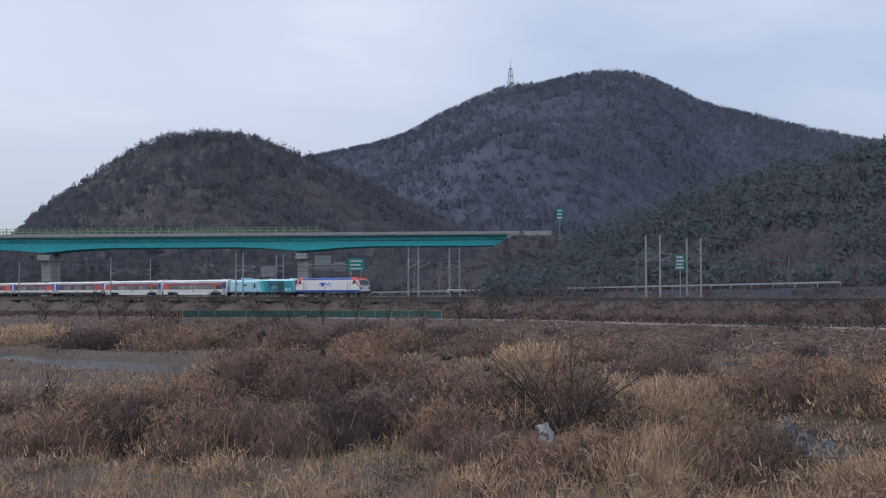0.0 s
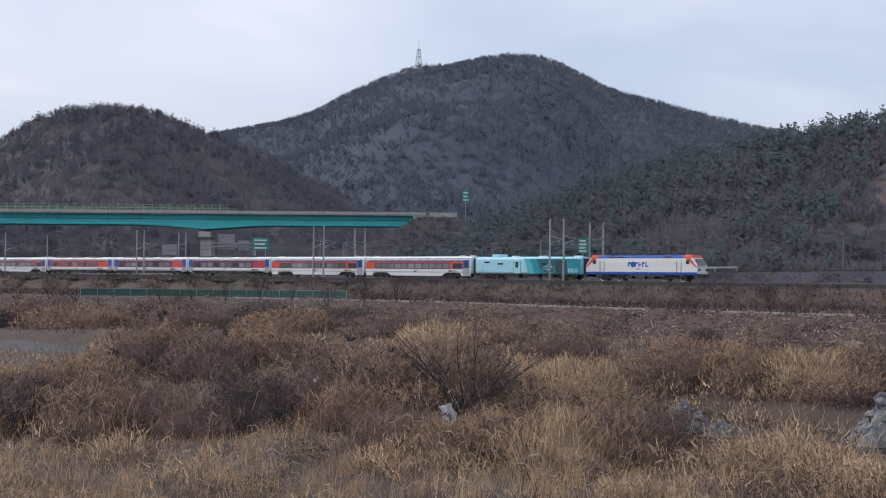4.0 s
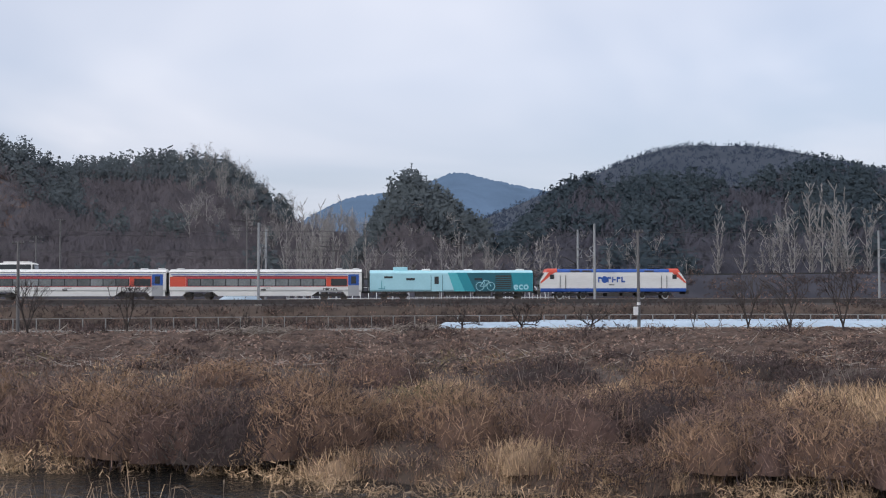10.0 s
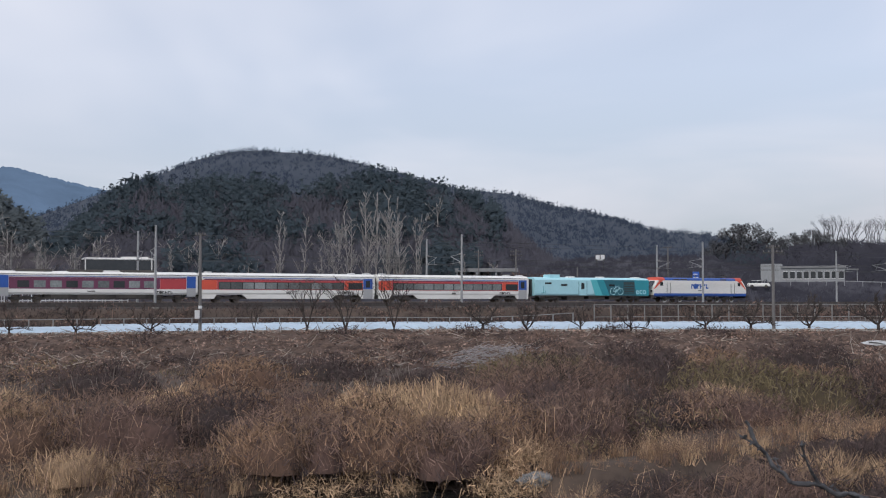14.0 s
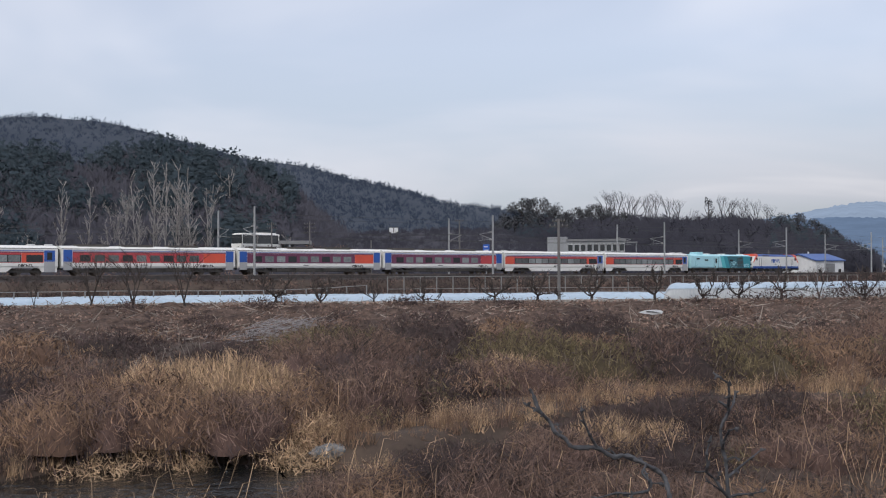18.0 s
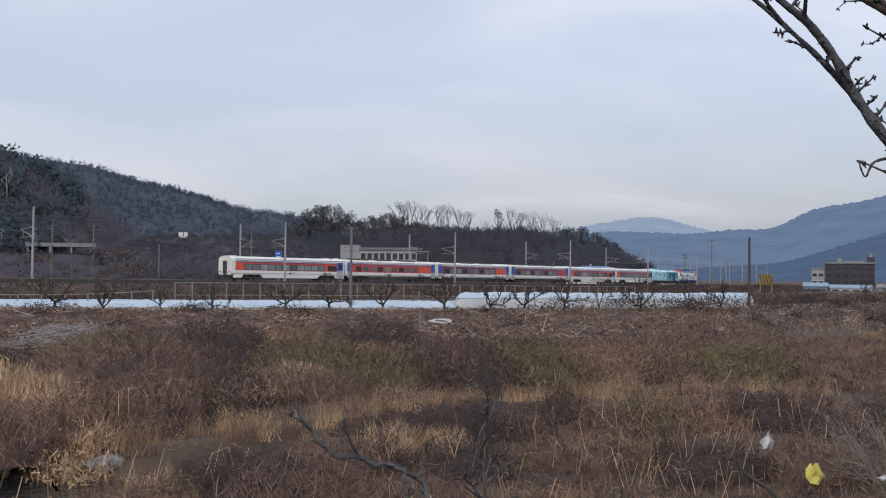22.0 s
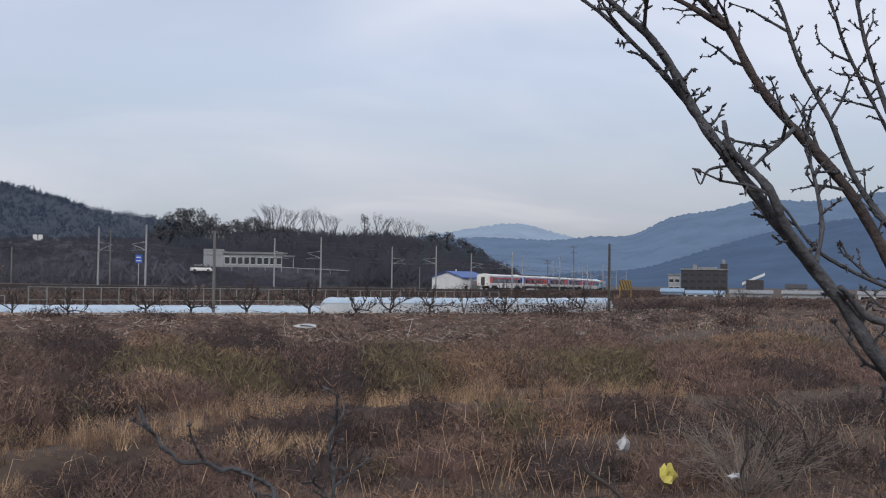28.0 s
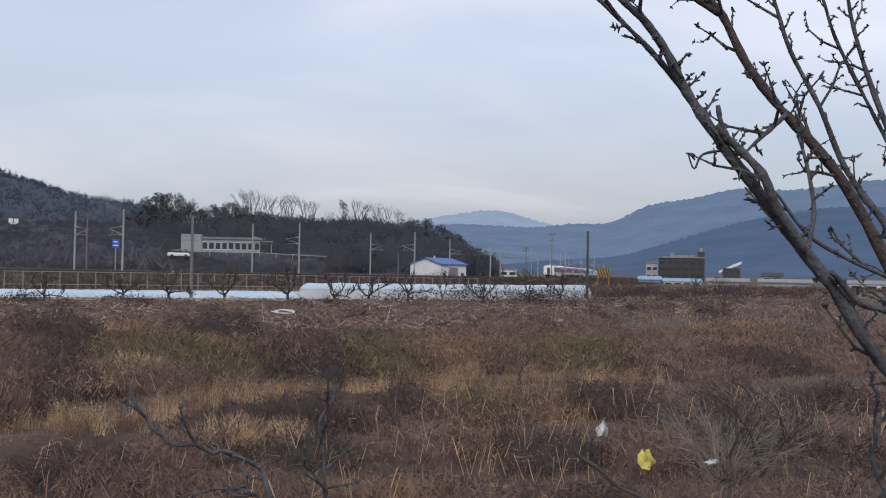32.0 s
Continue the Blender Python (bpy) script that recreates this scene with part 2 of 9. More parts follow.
def rod(p, q, r0, r1=None, sides=8, bm=None):
    """A tapered round bar from p to q."""
    bm = bm or bmesh.new()
    p, q = Vector(p), Vector(q)
    r1 = r0 if r1 is None else r1
    turn = (q - p).to_track_quat("Z", "Y")
    rings = []
    for c, r in ((p, r0), (q, r1)):
        rings.append([bm.verts.new(c + turn @ Vector((r * math.cos(2 * math.pi * k / sides), r * math.sin(2 * math.pi * k / sides), 0))) for k in range(sides)])
    for k in range(sides):
        bm.faces.new((rings[0][k], rings[0][(k + 1) % sides], rings[1][(k + 1) % sides], rings[1][k]))
    bm.faces.new(rings[0][::-1]); bm.faces.new(rings[1])
    return bm


def extrude(section, x0, x1, bm=None, caps=True):
    """A prism: the section (y, z), anticlockwise seen from +x, drawn out along x. x0, x1 may be functions of z."""
    bm = bm or bmesh.new()
    f0 = x0 if callable(x0) else (lambda y, z: x0)
    f1 = x1 if callable(x1) else (lambda y, z: x1)
    a = [bm.verts.new((f0(y, z), y, z)) for y, z in section]
    b = [bm.verts.new((f1(y, z), y, z)) for y, z in section]
    n = len(section)
    for k in range(n):
        bm.faces.new((a[k], a[(k + 1) % n], b[(k + 1) % n], b[k]))
    if caps:
        bm.faces.new(a[::-1]); bm.faces.new(b)
    bmesh.ops.recalc_face_normals(bm, faces=bm.faces)
    return bm


def sweep(name, path, section, material, closed=True, smooth=False):
    """A bar whose section (side, height) is carried along a path of places; side is to the left of the way."""
    path = [Vector(p) for p in path]
    rings = []
    for i, p in enumerate(path):
        d = path[min(i + 1, len(path) - 1)] - path[max(i - 1, 0)]
        d.z = 0
        d.normalize()
        side = Vector((-d.y, d.x, 0))
        rings.append([p + side * s + Vector((0, 0, h)) for s, h in section])
    g = np.array([[tuple(v) for v in r + ([r[0]] if closed else [])] for r in rings])
    return sheet(name, g, material, smooth)


def scatter(template, places, sizes, turns, leans=None):
    """Copies of a template (corners, triangles) as arrays: places n x 3, sizes n or n x 3, turns n."""
    v, t = template
    n = len(places)
    s = np.asarray(sizes, float)
    s = s[:, None].repeat(3, 1) if s.ndim == 1 else s
    w = v[None] * s[:, None, :]
    c, k = np.cos(turns)[:, None], np.sin(turns)[:, None]
    x, y = w[..., 0] * c - w[..., 1] * k, w[..., 0] * k + w[..., 1] * c
    if leans is not None:
        x, y = x + w[..., 2] * leans[:, :1], y + w[..., 2] * leans[:, 1:2]
    out = np.stack([x, y, w[..., 2]], -1) + np.asarray(places)[:, None, :]
    tris = t[None] + (np.arange(n) * len(v))[:, None, None]
    return out.reshape(-1, 3), tris.reshape(-1, 3)


def join(pieces):
    vs, ts, base = [], [], 0
    for v, t in pieces:
        vs.append(v); ts.append(t + base); base += len(v)
    return np.concatenate(vs), np.concatenate(ts)


def smooth_line(knots, x):
    """A smooth curve through knots (x, value)."""
    kx, ky = np.array([k[0] for k in knots], float), np.array([k[1] for k in knots], float)
    m = np.gradient(ky, kx)
    x = np.clip(x, kx[0], kx[-1])
    i = np.clip(np.searchsorted(kx, x) - 1, 0, len(kx) - 2)
    h = kx[i + 1] - kx[i]
    u = (x - kx[i]) / h
    return ((2 * u**3 - 3 * u**2 + 1) * ky[i] + (u**3 - 2 * u**2 + u) * h * m[i] + (3 * u**2 - 2 * u**3) * ky[i + 1] + (u**3 - u**2) * h * m[i + 1])


def rough_field(x, y, scale, seed=0.0, octaves=4):
    """Smooth random relief, about -1 to 1, over arrays of places."""
    rng = np.random.default_rng(int(seed * 97) + 5)
    out, amp, f = np.zeros_like(np.asarray(x, float)), 1.0, 2 * math.pi / scale
    for _ in range(octaves):
        for _ in range(3):
            a = rng.uniform(0, 2 * math.pi)
            out += amp / 2.2 * np.sin((x * math.cos(a) + y * math.sin(a)) * f * rng.uniform(0.7, 1.3) + rng.uniform(0, 6.3))
        amp, f = amp * 0.55, f * 1.9
    return out / 2

# ---------------------------------------------------------------- the plan: railway line, river bank, stream
RAIL_Z, GRADE = -0.64, -0.0045
_s = np.arange(-420.0, 760.0, 2.0)
_th = math.pi / 2 + 2.70e-4 * _s - 4.548e-6 * _s**2 - 7.412e-9 * _s**3 + 2.591e-11 * np.clip(_s, -420, 560) ** 4
_th = np.where(_s > 520, _th[_s <= 520][-1], _th)
_x = np.concatenate([[0], np.cumsum((np.sin(_th)[1:] + np.sin(_th)[:-1]))])
_y = np.concatenate([[0], np.cumsum((np.cos(_th)[1:] + np.cos(_th)[:-1]))])
_x, _y = _x - _x[210], _y - _y[210] + 139.6


def line(s, off=0.0, up=0.0):
    """A place on the railway: metres along it, to the left of the way (away from the viewer), above the rails."""
    x, y, th = np.interp(s, _s, _x), np.interp(s, _s, _y), np.interp(s, _s, _th)
    return Vector((x - off * math.cos(th), y + off * math.sin(th), RAIL_Z + GRADE * s + up))


def line_pose(s, off=0.0):
    th = float(np.interp(s, _s, _th))
    p = line(s, off)
    return Matrix.Translation(p) @ Euler((0, math.atan(-GRADE), math.pi / 2 - th)).to_matrix().to_4x4()


KERB = [(-180, 130), (-110, 190), (-75, 225), (-62, 200), (-53, 172), (-46, 155), (-38, 130), (-31, 117), (-24, 110.5), (-16, 106.5), (-4, 101.5),
        (8, 101), (20, 103), (40, 104), (50, 109.5), (57, 117), (62, 131), (66, 152), (70, 180), (78, 215), (110, 200), (180, 130)]
STREAM = [(-110, 150), (-80, 136), (-70, 112), (-66.5, 100), (-63, 89), (-54, 75), (-41, 55), (-33, 44.5), (-29, 40.5), (-22, 36.5), (-17, 35.3), (-8, 32.5), (3, 27.5), (14, 27), (22, 28.5), (30, 28.3), (36, 30.2), (40, 33), (44, 37), (50, 41), (60, 44), (80, 52), (110, 70)]
_sa = np.linspace(-105, 105, 300)
_sd = smooth_line(STREAM, _sa)
STREAM_X, STREAM_Y = _sd * np.sin(np.radians(_sa)), _sd * np.cos(np.radians(_sa))


def step(a, b, x):
    u = np.clip((x - a) / (b - a), 0, 1)
    return u * u * (3 - 2 * u)


def near_line(x, y):
    """For arrays of places: metres along the railway and from it (negative: beyond it)."""
    x, y = np.asarray(x, float).ravel(), np.asarray(y, float).ravel()
    s, v = np.empty(len(x)), np.empty(len(x))
    for i in range(0, len(x), 20000):
        k = slice(i, i + 20000)
        d2 = (x[k, None] - _x[None, ::3]) ** 2 + (y[k, None] - _y[None, ::3]) ** 2
        j = d2.argmin(1)
        j3 = j * 3
        s[k] = _s[j3] + (x[k] - _x[j3]) * np.sin(_th[j3]) + (y[k] - _y[j3]) * np.cos(_th[j3])
        v[k] = (x[k] - _x[j3]) * np.cos(_th[j3]) - (y[k] - _y[j3]) * np.sin(_th[j3])
    return s, v


def to_stream(x, y):
    x, y = np.asarray(x, float).ravel(), np.asarray(y, float).ravel()
    out = np.empty(len(x))
    for i in range(0, len(x), 20000):
        k = slice(i, i + 20000)
        out[k] = np.sqrt(((x[k, None] - STREAM_X) ** 2 + (y[k, None] - STREAM_Y) ** 2).min(1))
    return out * (1 + 1.3 * step(54, 60, np.degrees(np.arctan2(x, y)))) / (1 + 0.12 * (1 - step(-64.5, -60.5, np.degrees(np.arctan2(x, y)))))        # the upper reach is wider, the lower one all but overgrown


def ground_z(x, y):
    """Height of the ground at arrays of places."""
    shape = np.shape(x)
    x, y = np.asarray(x, float).ravel(), np.asarray(y, float).ravel()
    d, turn = np.hypot(x, y), np.degrees(np.arctan2(x, y))
    k = smooth_line(KERB, turn)
    bed = -5.0 + 0.22 * rough_field(x, y, 14, 1) + 0.12 * rough_field(x, y, 4, 2)
    slim = 1 - 0.6 * step(27, 34, turn)              # the stream narrows downstream
    bed -= 1.0 * (1 - step(3.2, 6.5, to_stream(x, y) / slim + 0.8 * rough_field(x, y, 7, 3)))
    terrace = -3.25 + 0.03 * rough_field(x, y, 9, 4)
    slope = step(0, 1, (d - (k - 27)) / 25.5)
    z = bed * (1 - slope) + (terrace + 0.25 * rough_field(x, y, 5, 5) * np.sin(np.pi * slope)) * slope
    own = 1 - step(2.5, 15.0, d)
    z = z * (1 - own) + -1.75 * own
    back = step(0, -8, y) * (np.abs(turn) > 95)
    z = z * (1 - back) + -1.75 * back
    s, v = near_line(x, y)
    rail = RAIL_Z + GRADE * s - 0.75
    inside = step(-418, -400, s) * (1 - step(600, 660, s))
    bank = (1 - step(6.5, 13.0, v)) * inside * (d > k)
    top = rail + 0.10 * rough_field(x, y, 5, 6)
    beyond = rail - 0.4 + step(-14, -20, v) * 1.1 + 0.12 * rough_field(x, y, 6, 7)
    top = np.where(v > -9, top, beyond)
    far = step(300, 900, d)
    z = z * (1 - bank) + top * bank
    return (z * (1 - far) + -2.5 * far).reshape(shape)


fine_turn = np.concatenate([np.arange(-180, -80, 5.0), np.arange(-80, 82, 0.75), np.arange(82, 181, 5.0)])
fine_turn[-1] = 180.0
reach = np.concatenate([np.concatenate([[0.01], np.arange(0.6, 20, 1.4)]), np.arange(20, 46, 0.7), np.arange(46, 110, 1.4), np.arange(110, 190, 2.0), np.geomspace(190, 4200, 60)])
ga, gd = np.meshgrid(np.radians(fine_turn), reach, indexing="ij")
gx, gy = gd * np.sin(ga), gd * np.cos(ga)
ground = sheet("ground", np.stack([gx, gy, ground_z(gx, gy)], -1), EARTH)
tagged(ground, "brown winter earth of river bed, bank and fields", "ground", kind="structure")

# the stream: a sheet of water in its bed
m = bpy.data.materials.new("stream_water")
m.use_nodes = True
wb = m.node_tree.nodes["Principled BSDF"]
wb.inputs["Base Color"].default_value = (0.008, 0.009, 0.009, 1)
wb.inputs["Roughness"].default_value = 0.10
wb.inputs["IOR"].default_value = 1.33
tcw = m.node_tree.nodes.new("ShaderNodeTexCoord")
rip = m.node_tree.nodes.new("ShaderNodeTexNoise"); rip.inputs["Scale"].default_value = 2.6; rip.inputs["Detail"].default_value = 4; rip.inputs["Distortion"].default_value = 0.6
bpw = m.node_tree.nodes.new("ShaderNodeBump"); bpw.inputs["Strength"].default_value = 0.8; bpw.inputs["Distance"].default_value = 0.16
m.node_tree.links.new(tcw.outputs["Object"], rip.inputs["Vector"])
m.node_tree.links.new(rip.outputs[0], bpw.inputs["Height"]); m.node_tree.links.new(bpw.outputs[0], wb.inputs["Normal"])
WATER = m
side = []
for off in np.linspace(-8, 8, 9):
    tx, ty = np.gradient(STREAM_X), np.gradient(STREAM_Y)
    ln = np.hypot(tx, ty)
    side.append(np.stack([STREAM_X - ty / ln * off, STREAM_Y + tx / ln * off, np.full(300, -5.62)], -1))
tagged(sheet("stream_water", np.array(side), WATER), "dark rippled stream in the river bed", "water", kind="structure")

# levee kerb: a pale concrete strip along the top of the bank
kt = np.arange(-60, 66, 0.5)
kd = smooth_line(KERB, kt)
kpath = [bearing(a, d, -3.22) for a, d in zip(kt, kd)]
tagged(sweep("levee_kerb", kpath, [(-0.25, -0.3), (0.25, -0.3), (0.25, 0.16), (-0.25, 0.16)], CONCRETE), "pale concrete kerb along the top of the river bank", "kerb", kind="structure")
tpath = [bearing(a, d + 2.6, -3.24) for a, d in zip(kt, kd)]
tagged(sweep("levee_road", tpath, [(-1.9, 0.04), (-1.9, -0.3), (1.9, -0.3), (1.9, 0.04)], CONCRETE_GREY), "narrow grey concrete road on the levee", "road", kind="structure")

# railway: ballast bed, second track beyond, rails
span = np.arange(-416, 640, 4.0)
bed = sweep("railway_bed", [line(s, 2.1) for s in span], [(-6.4, -1.0), (-4.4, -0.18), (4.4, -0.18), (6.4, -1.0)], BALLAST, closed=True)
tagged(bed, "grey ballast bed of a two-track railway", "railway", kind="structure")
for off in (0.0, 4.2):
    for g in (-0.75, 0.75):
        r = sweep("rail", [line(s, off + g) for s in span], [(-0.035, 0), (-0.035, -0.05), (-0.07, -0.18), (0.07, -0.18), (0.035, -0.05), (0.035, 0)], RAIL)
        tagged(r, "worn steel running rail on ballast", "rail", "rails of the line", kind="structure")
trough = sweep("cable_trough", [line(s, -4.6) for s in span], [(-0.3, -0.5), (-0.3, 0.0), (0.3, 0.0), (0.3, -0.5)], BALLAST)
tagged(trough, "grey concrete cable trough beside the ballast", "cable trough", kind="structure")

# ---------------------------------------------------------------- hills and distance
def hill(name, crest, dist, front, base=-2.0, material=WOODS, label="", rough=0.05, trees=4.0, lean=0.0, back=0.5, kind="structure", step_deg=0.35, jag=0.0):
    """A wooded hill: its crest line (bearing, elevation in degrees) stands at dist, and its slope falls to front. Returns a sampler of places on its near slope."""
    a0, a1 = crest[0][0], crest[-1][0]
    turn = np.arange(a0, a1 + 0.01, step_deg)
    el = smooth_line(crest, turn) + jag * rough_field(turn * 30, turn * 0, 9, dist) * np.clip(smooth_line(crest, turn), 0, 1)
    d = dist * (1 + lean * (turn - (a0 + a1) / 2) / (a1 - a0))
    top = d * np.tan(np.radians(el)) - trees
    rows = np.concatenate([np.linspace(0, 1, 34), 1 + np.linspace(0.08, 1, 6) * back])

    def place(i_turn, u):
        h = np.interp(i_turn, turn, top)
        dd = np.interp(i_turn, turn, d)
        w = np.where(u <= 1, u, 1 - (u - 1) / back * 0.9)
        prof = 0.65 * w + 0.35 * w * w * (3 - 2 * w)
        r = front + (dd - front) * u
        x, y = r * np.sin(np.radians(i_turn)), r * np.cos(np.radians(i_turn))
        bumps = rough * np.maximum(h - base, 0) * rough_field(x, y, (dist - front) * 0.45 + 20, len(name) + dist / 100) * np.sin(np.pi * np.clip(w, 0, 1)) ** 0.7
        # spurs and gullies run down the slope
        gully = rough * 0.9 * np.maximum(h - base, 0) * np.sin(i_turn * 6.0 / max(a1 - a0, 1) * 4 + 2 * np.sin(u * 3)) * np.sin(np.pi * np.clip(w, 0, 1)) * 0.6
        return np.stack([x, y, base + (h - base) * prof + bumps + gully], -1)

    tt, uu = np.meshgrid(turn, rows, indexing="ij")
    grid = place(tt.ravel(), uu.ravel()).reshape(*tt.shape, 3)
    grid[:, 0, 2] = base - 3
    ob = sheet(name, grid, material)
    tagged(ob, label, "hill", kind=kind)
    return place, (a0, a1, top, d, turn)


def hazed_ridge(name, crest, dist, tone, label):
    """A far mountain range that stands as backdrop; its haze is painted as a glowing blue tone."""
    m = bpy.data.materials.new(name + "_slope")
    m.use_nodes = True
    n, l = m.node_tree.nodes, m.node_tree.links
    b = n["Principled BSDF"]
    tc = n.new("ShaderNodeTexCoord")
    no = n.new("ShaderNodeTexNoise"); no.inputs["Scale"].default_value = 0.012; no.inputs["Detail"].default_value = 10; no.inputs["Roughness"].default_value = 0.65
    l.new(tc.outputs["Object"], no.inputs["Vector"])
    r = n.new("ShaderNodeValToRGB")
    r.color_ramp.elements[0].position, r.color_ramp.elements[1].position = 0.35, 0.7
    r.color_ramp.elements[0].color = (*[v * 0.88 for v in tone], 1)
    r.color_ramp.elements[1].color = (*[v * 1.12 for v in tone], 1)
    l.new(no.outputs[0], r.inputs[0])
    # The slope glows in its blue tone to stand in for haze.
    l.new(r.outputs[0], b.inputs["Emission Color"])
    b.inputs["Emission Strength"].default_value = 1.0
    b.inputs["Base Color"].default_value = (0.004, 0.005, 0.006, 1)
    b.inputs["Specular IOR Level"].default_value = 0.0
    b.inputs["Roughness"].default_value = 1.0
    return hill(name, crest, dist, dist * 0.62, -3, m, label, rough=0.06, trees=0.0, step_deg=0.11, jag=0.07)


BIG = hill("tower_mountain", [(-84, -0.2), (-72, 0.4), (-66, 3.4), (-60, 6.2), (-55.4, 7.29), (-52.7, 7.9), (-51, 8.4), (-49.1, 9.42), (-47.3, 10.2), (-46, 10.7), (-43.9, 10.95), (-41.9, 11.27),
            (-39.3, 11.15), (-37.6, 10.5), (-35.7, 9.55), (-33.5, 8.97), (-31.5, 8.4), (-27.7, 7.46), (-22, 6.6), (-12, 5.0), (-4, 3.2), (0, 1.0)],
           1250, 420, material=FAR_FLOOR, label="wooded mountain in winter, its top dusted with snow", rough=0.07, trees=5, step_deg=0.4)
LEFT = hill("west_hill", [(-82, -0.2), (-75, 0.8), (-71.5, 2.0), (-70, 3.0), (-69, 4.15), (-67, 5.7), (-65.4, 6.85), (-63.5, 8.0), (-61.9, 8.3), (-59.9, 8.42), (-58.5, 8.2), (-57.1, 7.7), (-55, 7.0), (-52, 5.6), (-48, 3.6), (-44, 1.6)],
            640, 330, material=SLOPE, label="round wooded hill, dark with pines and bare trees", rough=0.05, trees=4.0)
N1 = hill("pine_hill", [(-47, 1.5), (-42, 3.2), (-37, 5.0), (-32, 6.5), (-27.7, 7.3), (-24.8, 7.75), (-21.6, 8.05), (-19.7, 8.1), (-17.7, 7.7), (-16.3, 7.4), (-15.3, 6.8), (-13.5, 5.6), (-11, 3.5), (-9, 1.5)],
          380, 215, material=SLOPE, label="steep hill, pines on top and a brown cut face", rough=0.06, trees=5)
N2 = hill("pine_knoll", [(-18, 5.0), (-14.6, 6.4), (-12.1, 6.75), (-10.4, 7.1), (-8.7, 7.05), (-6.9, 6.7), (-5.8, 6.0), (-4.6, 5.1), (-3, 4.2), (0, 3.5), (2.5, 2.8), (5, 2.0), (8, 1.2)],
          430, 220, material=SLOPE, label="lower knoll with pines along its crest", rough=0.05, trees=5)
DT = hill("dark_pine_knoll", [(-1, 1.5), (0.4, 3.6), (1.1, 5.1), (2.0, 6.3), (3.4, 5.75), (5.1, 4.6), (6, 3.8), (8, 3.0), (10, 2.0)],
          300, 215, label="small knoll crowded with dark pines", rough=0.04, trees=6)
MID3 = hill("grove_ridge", [(6, 2.2), (8, 3.6), (9.5, 5.0), (10.6, 5.6), (12.9, 5.75), (16.3, 5.85), (19.2, 5.5), (20.9, 6.1), (23.2, 6.25), (25, 5.95), (26.7, 5.45), (28.7, 4.6), (30.2, 3.4), (31.5, 2.4), (34, 1.6), (38, 1.2), (41, 0.8)],
            330, 215, label="low ridge of pines and pale bare birches", rough=0.05, trees=6)
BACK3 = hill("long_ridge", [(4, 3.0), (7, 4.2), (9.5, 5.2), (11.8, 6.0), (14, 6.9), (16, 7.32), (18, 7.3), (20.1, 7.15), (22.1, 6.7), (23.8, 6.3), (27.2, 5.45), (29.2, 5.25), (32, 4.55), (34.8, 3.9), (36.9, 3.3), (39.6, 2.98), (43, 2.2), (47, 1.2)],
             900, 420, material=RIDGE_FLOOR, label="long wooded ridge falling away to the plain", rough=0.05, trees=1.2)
RT = hill("station_knoll", [(36, 0.2), (38.5, 1.0), (39.4, 1.9), (40.8, 2.6), (43.1, 2.5), (45, 2.6), (48.5, 2.5), (51.5, 2.45), (54.2, 2.0), (55.5, 1.6), (56.6, 1.0), (57.6, 0.2)],
          420, 300, label="low wooded knoll behind the line", rough=0.04, trees=5)
hazed_ridge("blue_peak", [(-4, 3.2), (-0.6, 4.9), (1.5, 5.2), (3.4, 5.7), (4.7, 6.15), (6.5, 5.8), (9.3, 5.2), (12, 4.8), (16, 4.0)], 2300, (0.082, 0.128, 0.21), "far mountain peak, its blue haze painted on")
hazed_ridge("far_range", [(46, 1.2), (50, 1.9), (54.5, 2.6), (56.2, 2.9), (57.6, 3.02), (59.5, 2.6), (60.4, 2.35), (64, 1.8), (70, 1.4)], 3600, (0.20, 0.26, 0.365), "far mountain range, its pale blue haze painted on")
hazed_ridge("middle_range", [(48, 1.2), (52, 1.8), (55.6, 2.3), (57.5, 2.25), (59.5, 2.2), (61.5, 2.4), (63.4, 2.5), (65.2, 3.33), (67.5, 3.75), (69.5, 4.2), (72, 4.15), (76, 4.6), (82, 4.2), (90, 3.0), (100, 2)], 2700, (0.098, 0.144, 0.232), "wooded mountain range, its blue haze painted on")
hazed_ridge("lower_range", [(58, 0.3), (61, 0.6), (64, 0.85), (66.2, 1.5), (69.5, 2.5), (70.8, 2.8), (74, 3.3), (80, 3.0), (90, 2.2)], 1900, (0.058, 0.091, 0.160), "lower spur of the mountains, its blue-grey haze painted on")
BANK = hill("cutting_bank", [(29, 0.2), (30.5, 1.3), (32.5, 2.0), (35, 2.15), (38, 2.2), (39.6, 2.1), (41, 1.5), (43, 0.9), (47, 0.3)],
            262, 214, label="brown scrubby bank of a road cutting", rough=0.03, trees=1.5)

# ---------------------------------------------------------------- woods on the hills
# Crown and needle tones hold painted blue haze, strongest in the far ones.
PINE_GREEN = mat("pine_needles", (0.066, 0.08, 0.092), (0.088, 0.104, 0.112), 0.05, 0.9, spec=0.05, island=0.12)
BARE_BROWN = mat("bare_winter_crowns", (0.057, 0.057, 0.073), (0.078, 0.077, 0.094), 0.04, 0.95, spec=0.05, island=0.12)
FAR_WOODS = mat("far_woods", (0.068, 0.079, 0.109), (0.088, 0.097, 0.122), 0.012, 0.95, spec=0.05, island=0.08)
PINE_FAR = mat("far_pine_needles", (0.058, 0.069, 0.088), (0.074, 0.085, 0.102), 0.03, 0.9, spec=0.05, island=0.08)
WEST_WOODS = mat("grey_brown_woods", (0.079, 0.079, 0.096), (0.103, 0.1, 0.114), 0.02, 0.95, spec=0.05, island=0.1)
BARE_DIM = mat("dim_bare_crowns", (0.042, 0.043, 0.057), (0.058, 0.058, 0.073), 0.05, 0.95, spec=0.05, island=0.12)
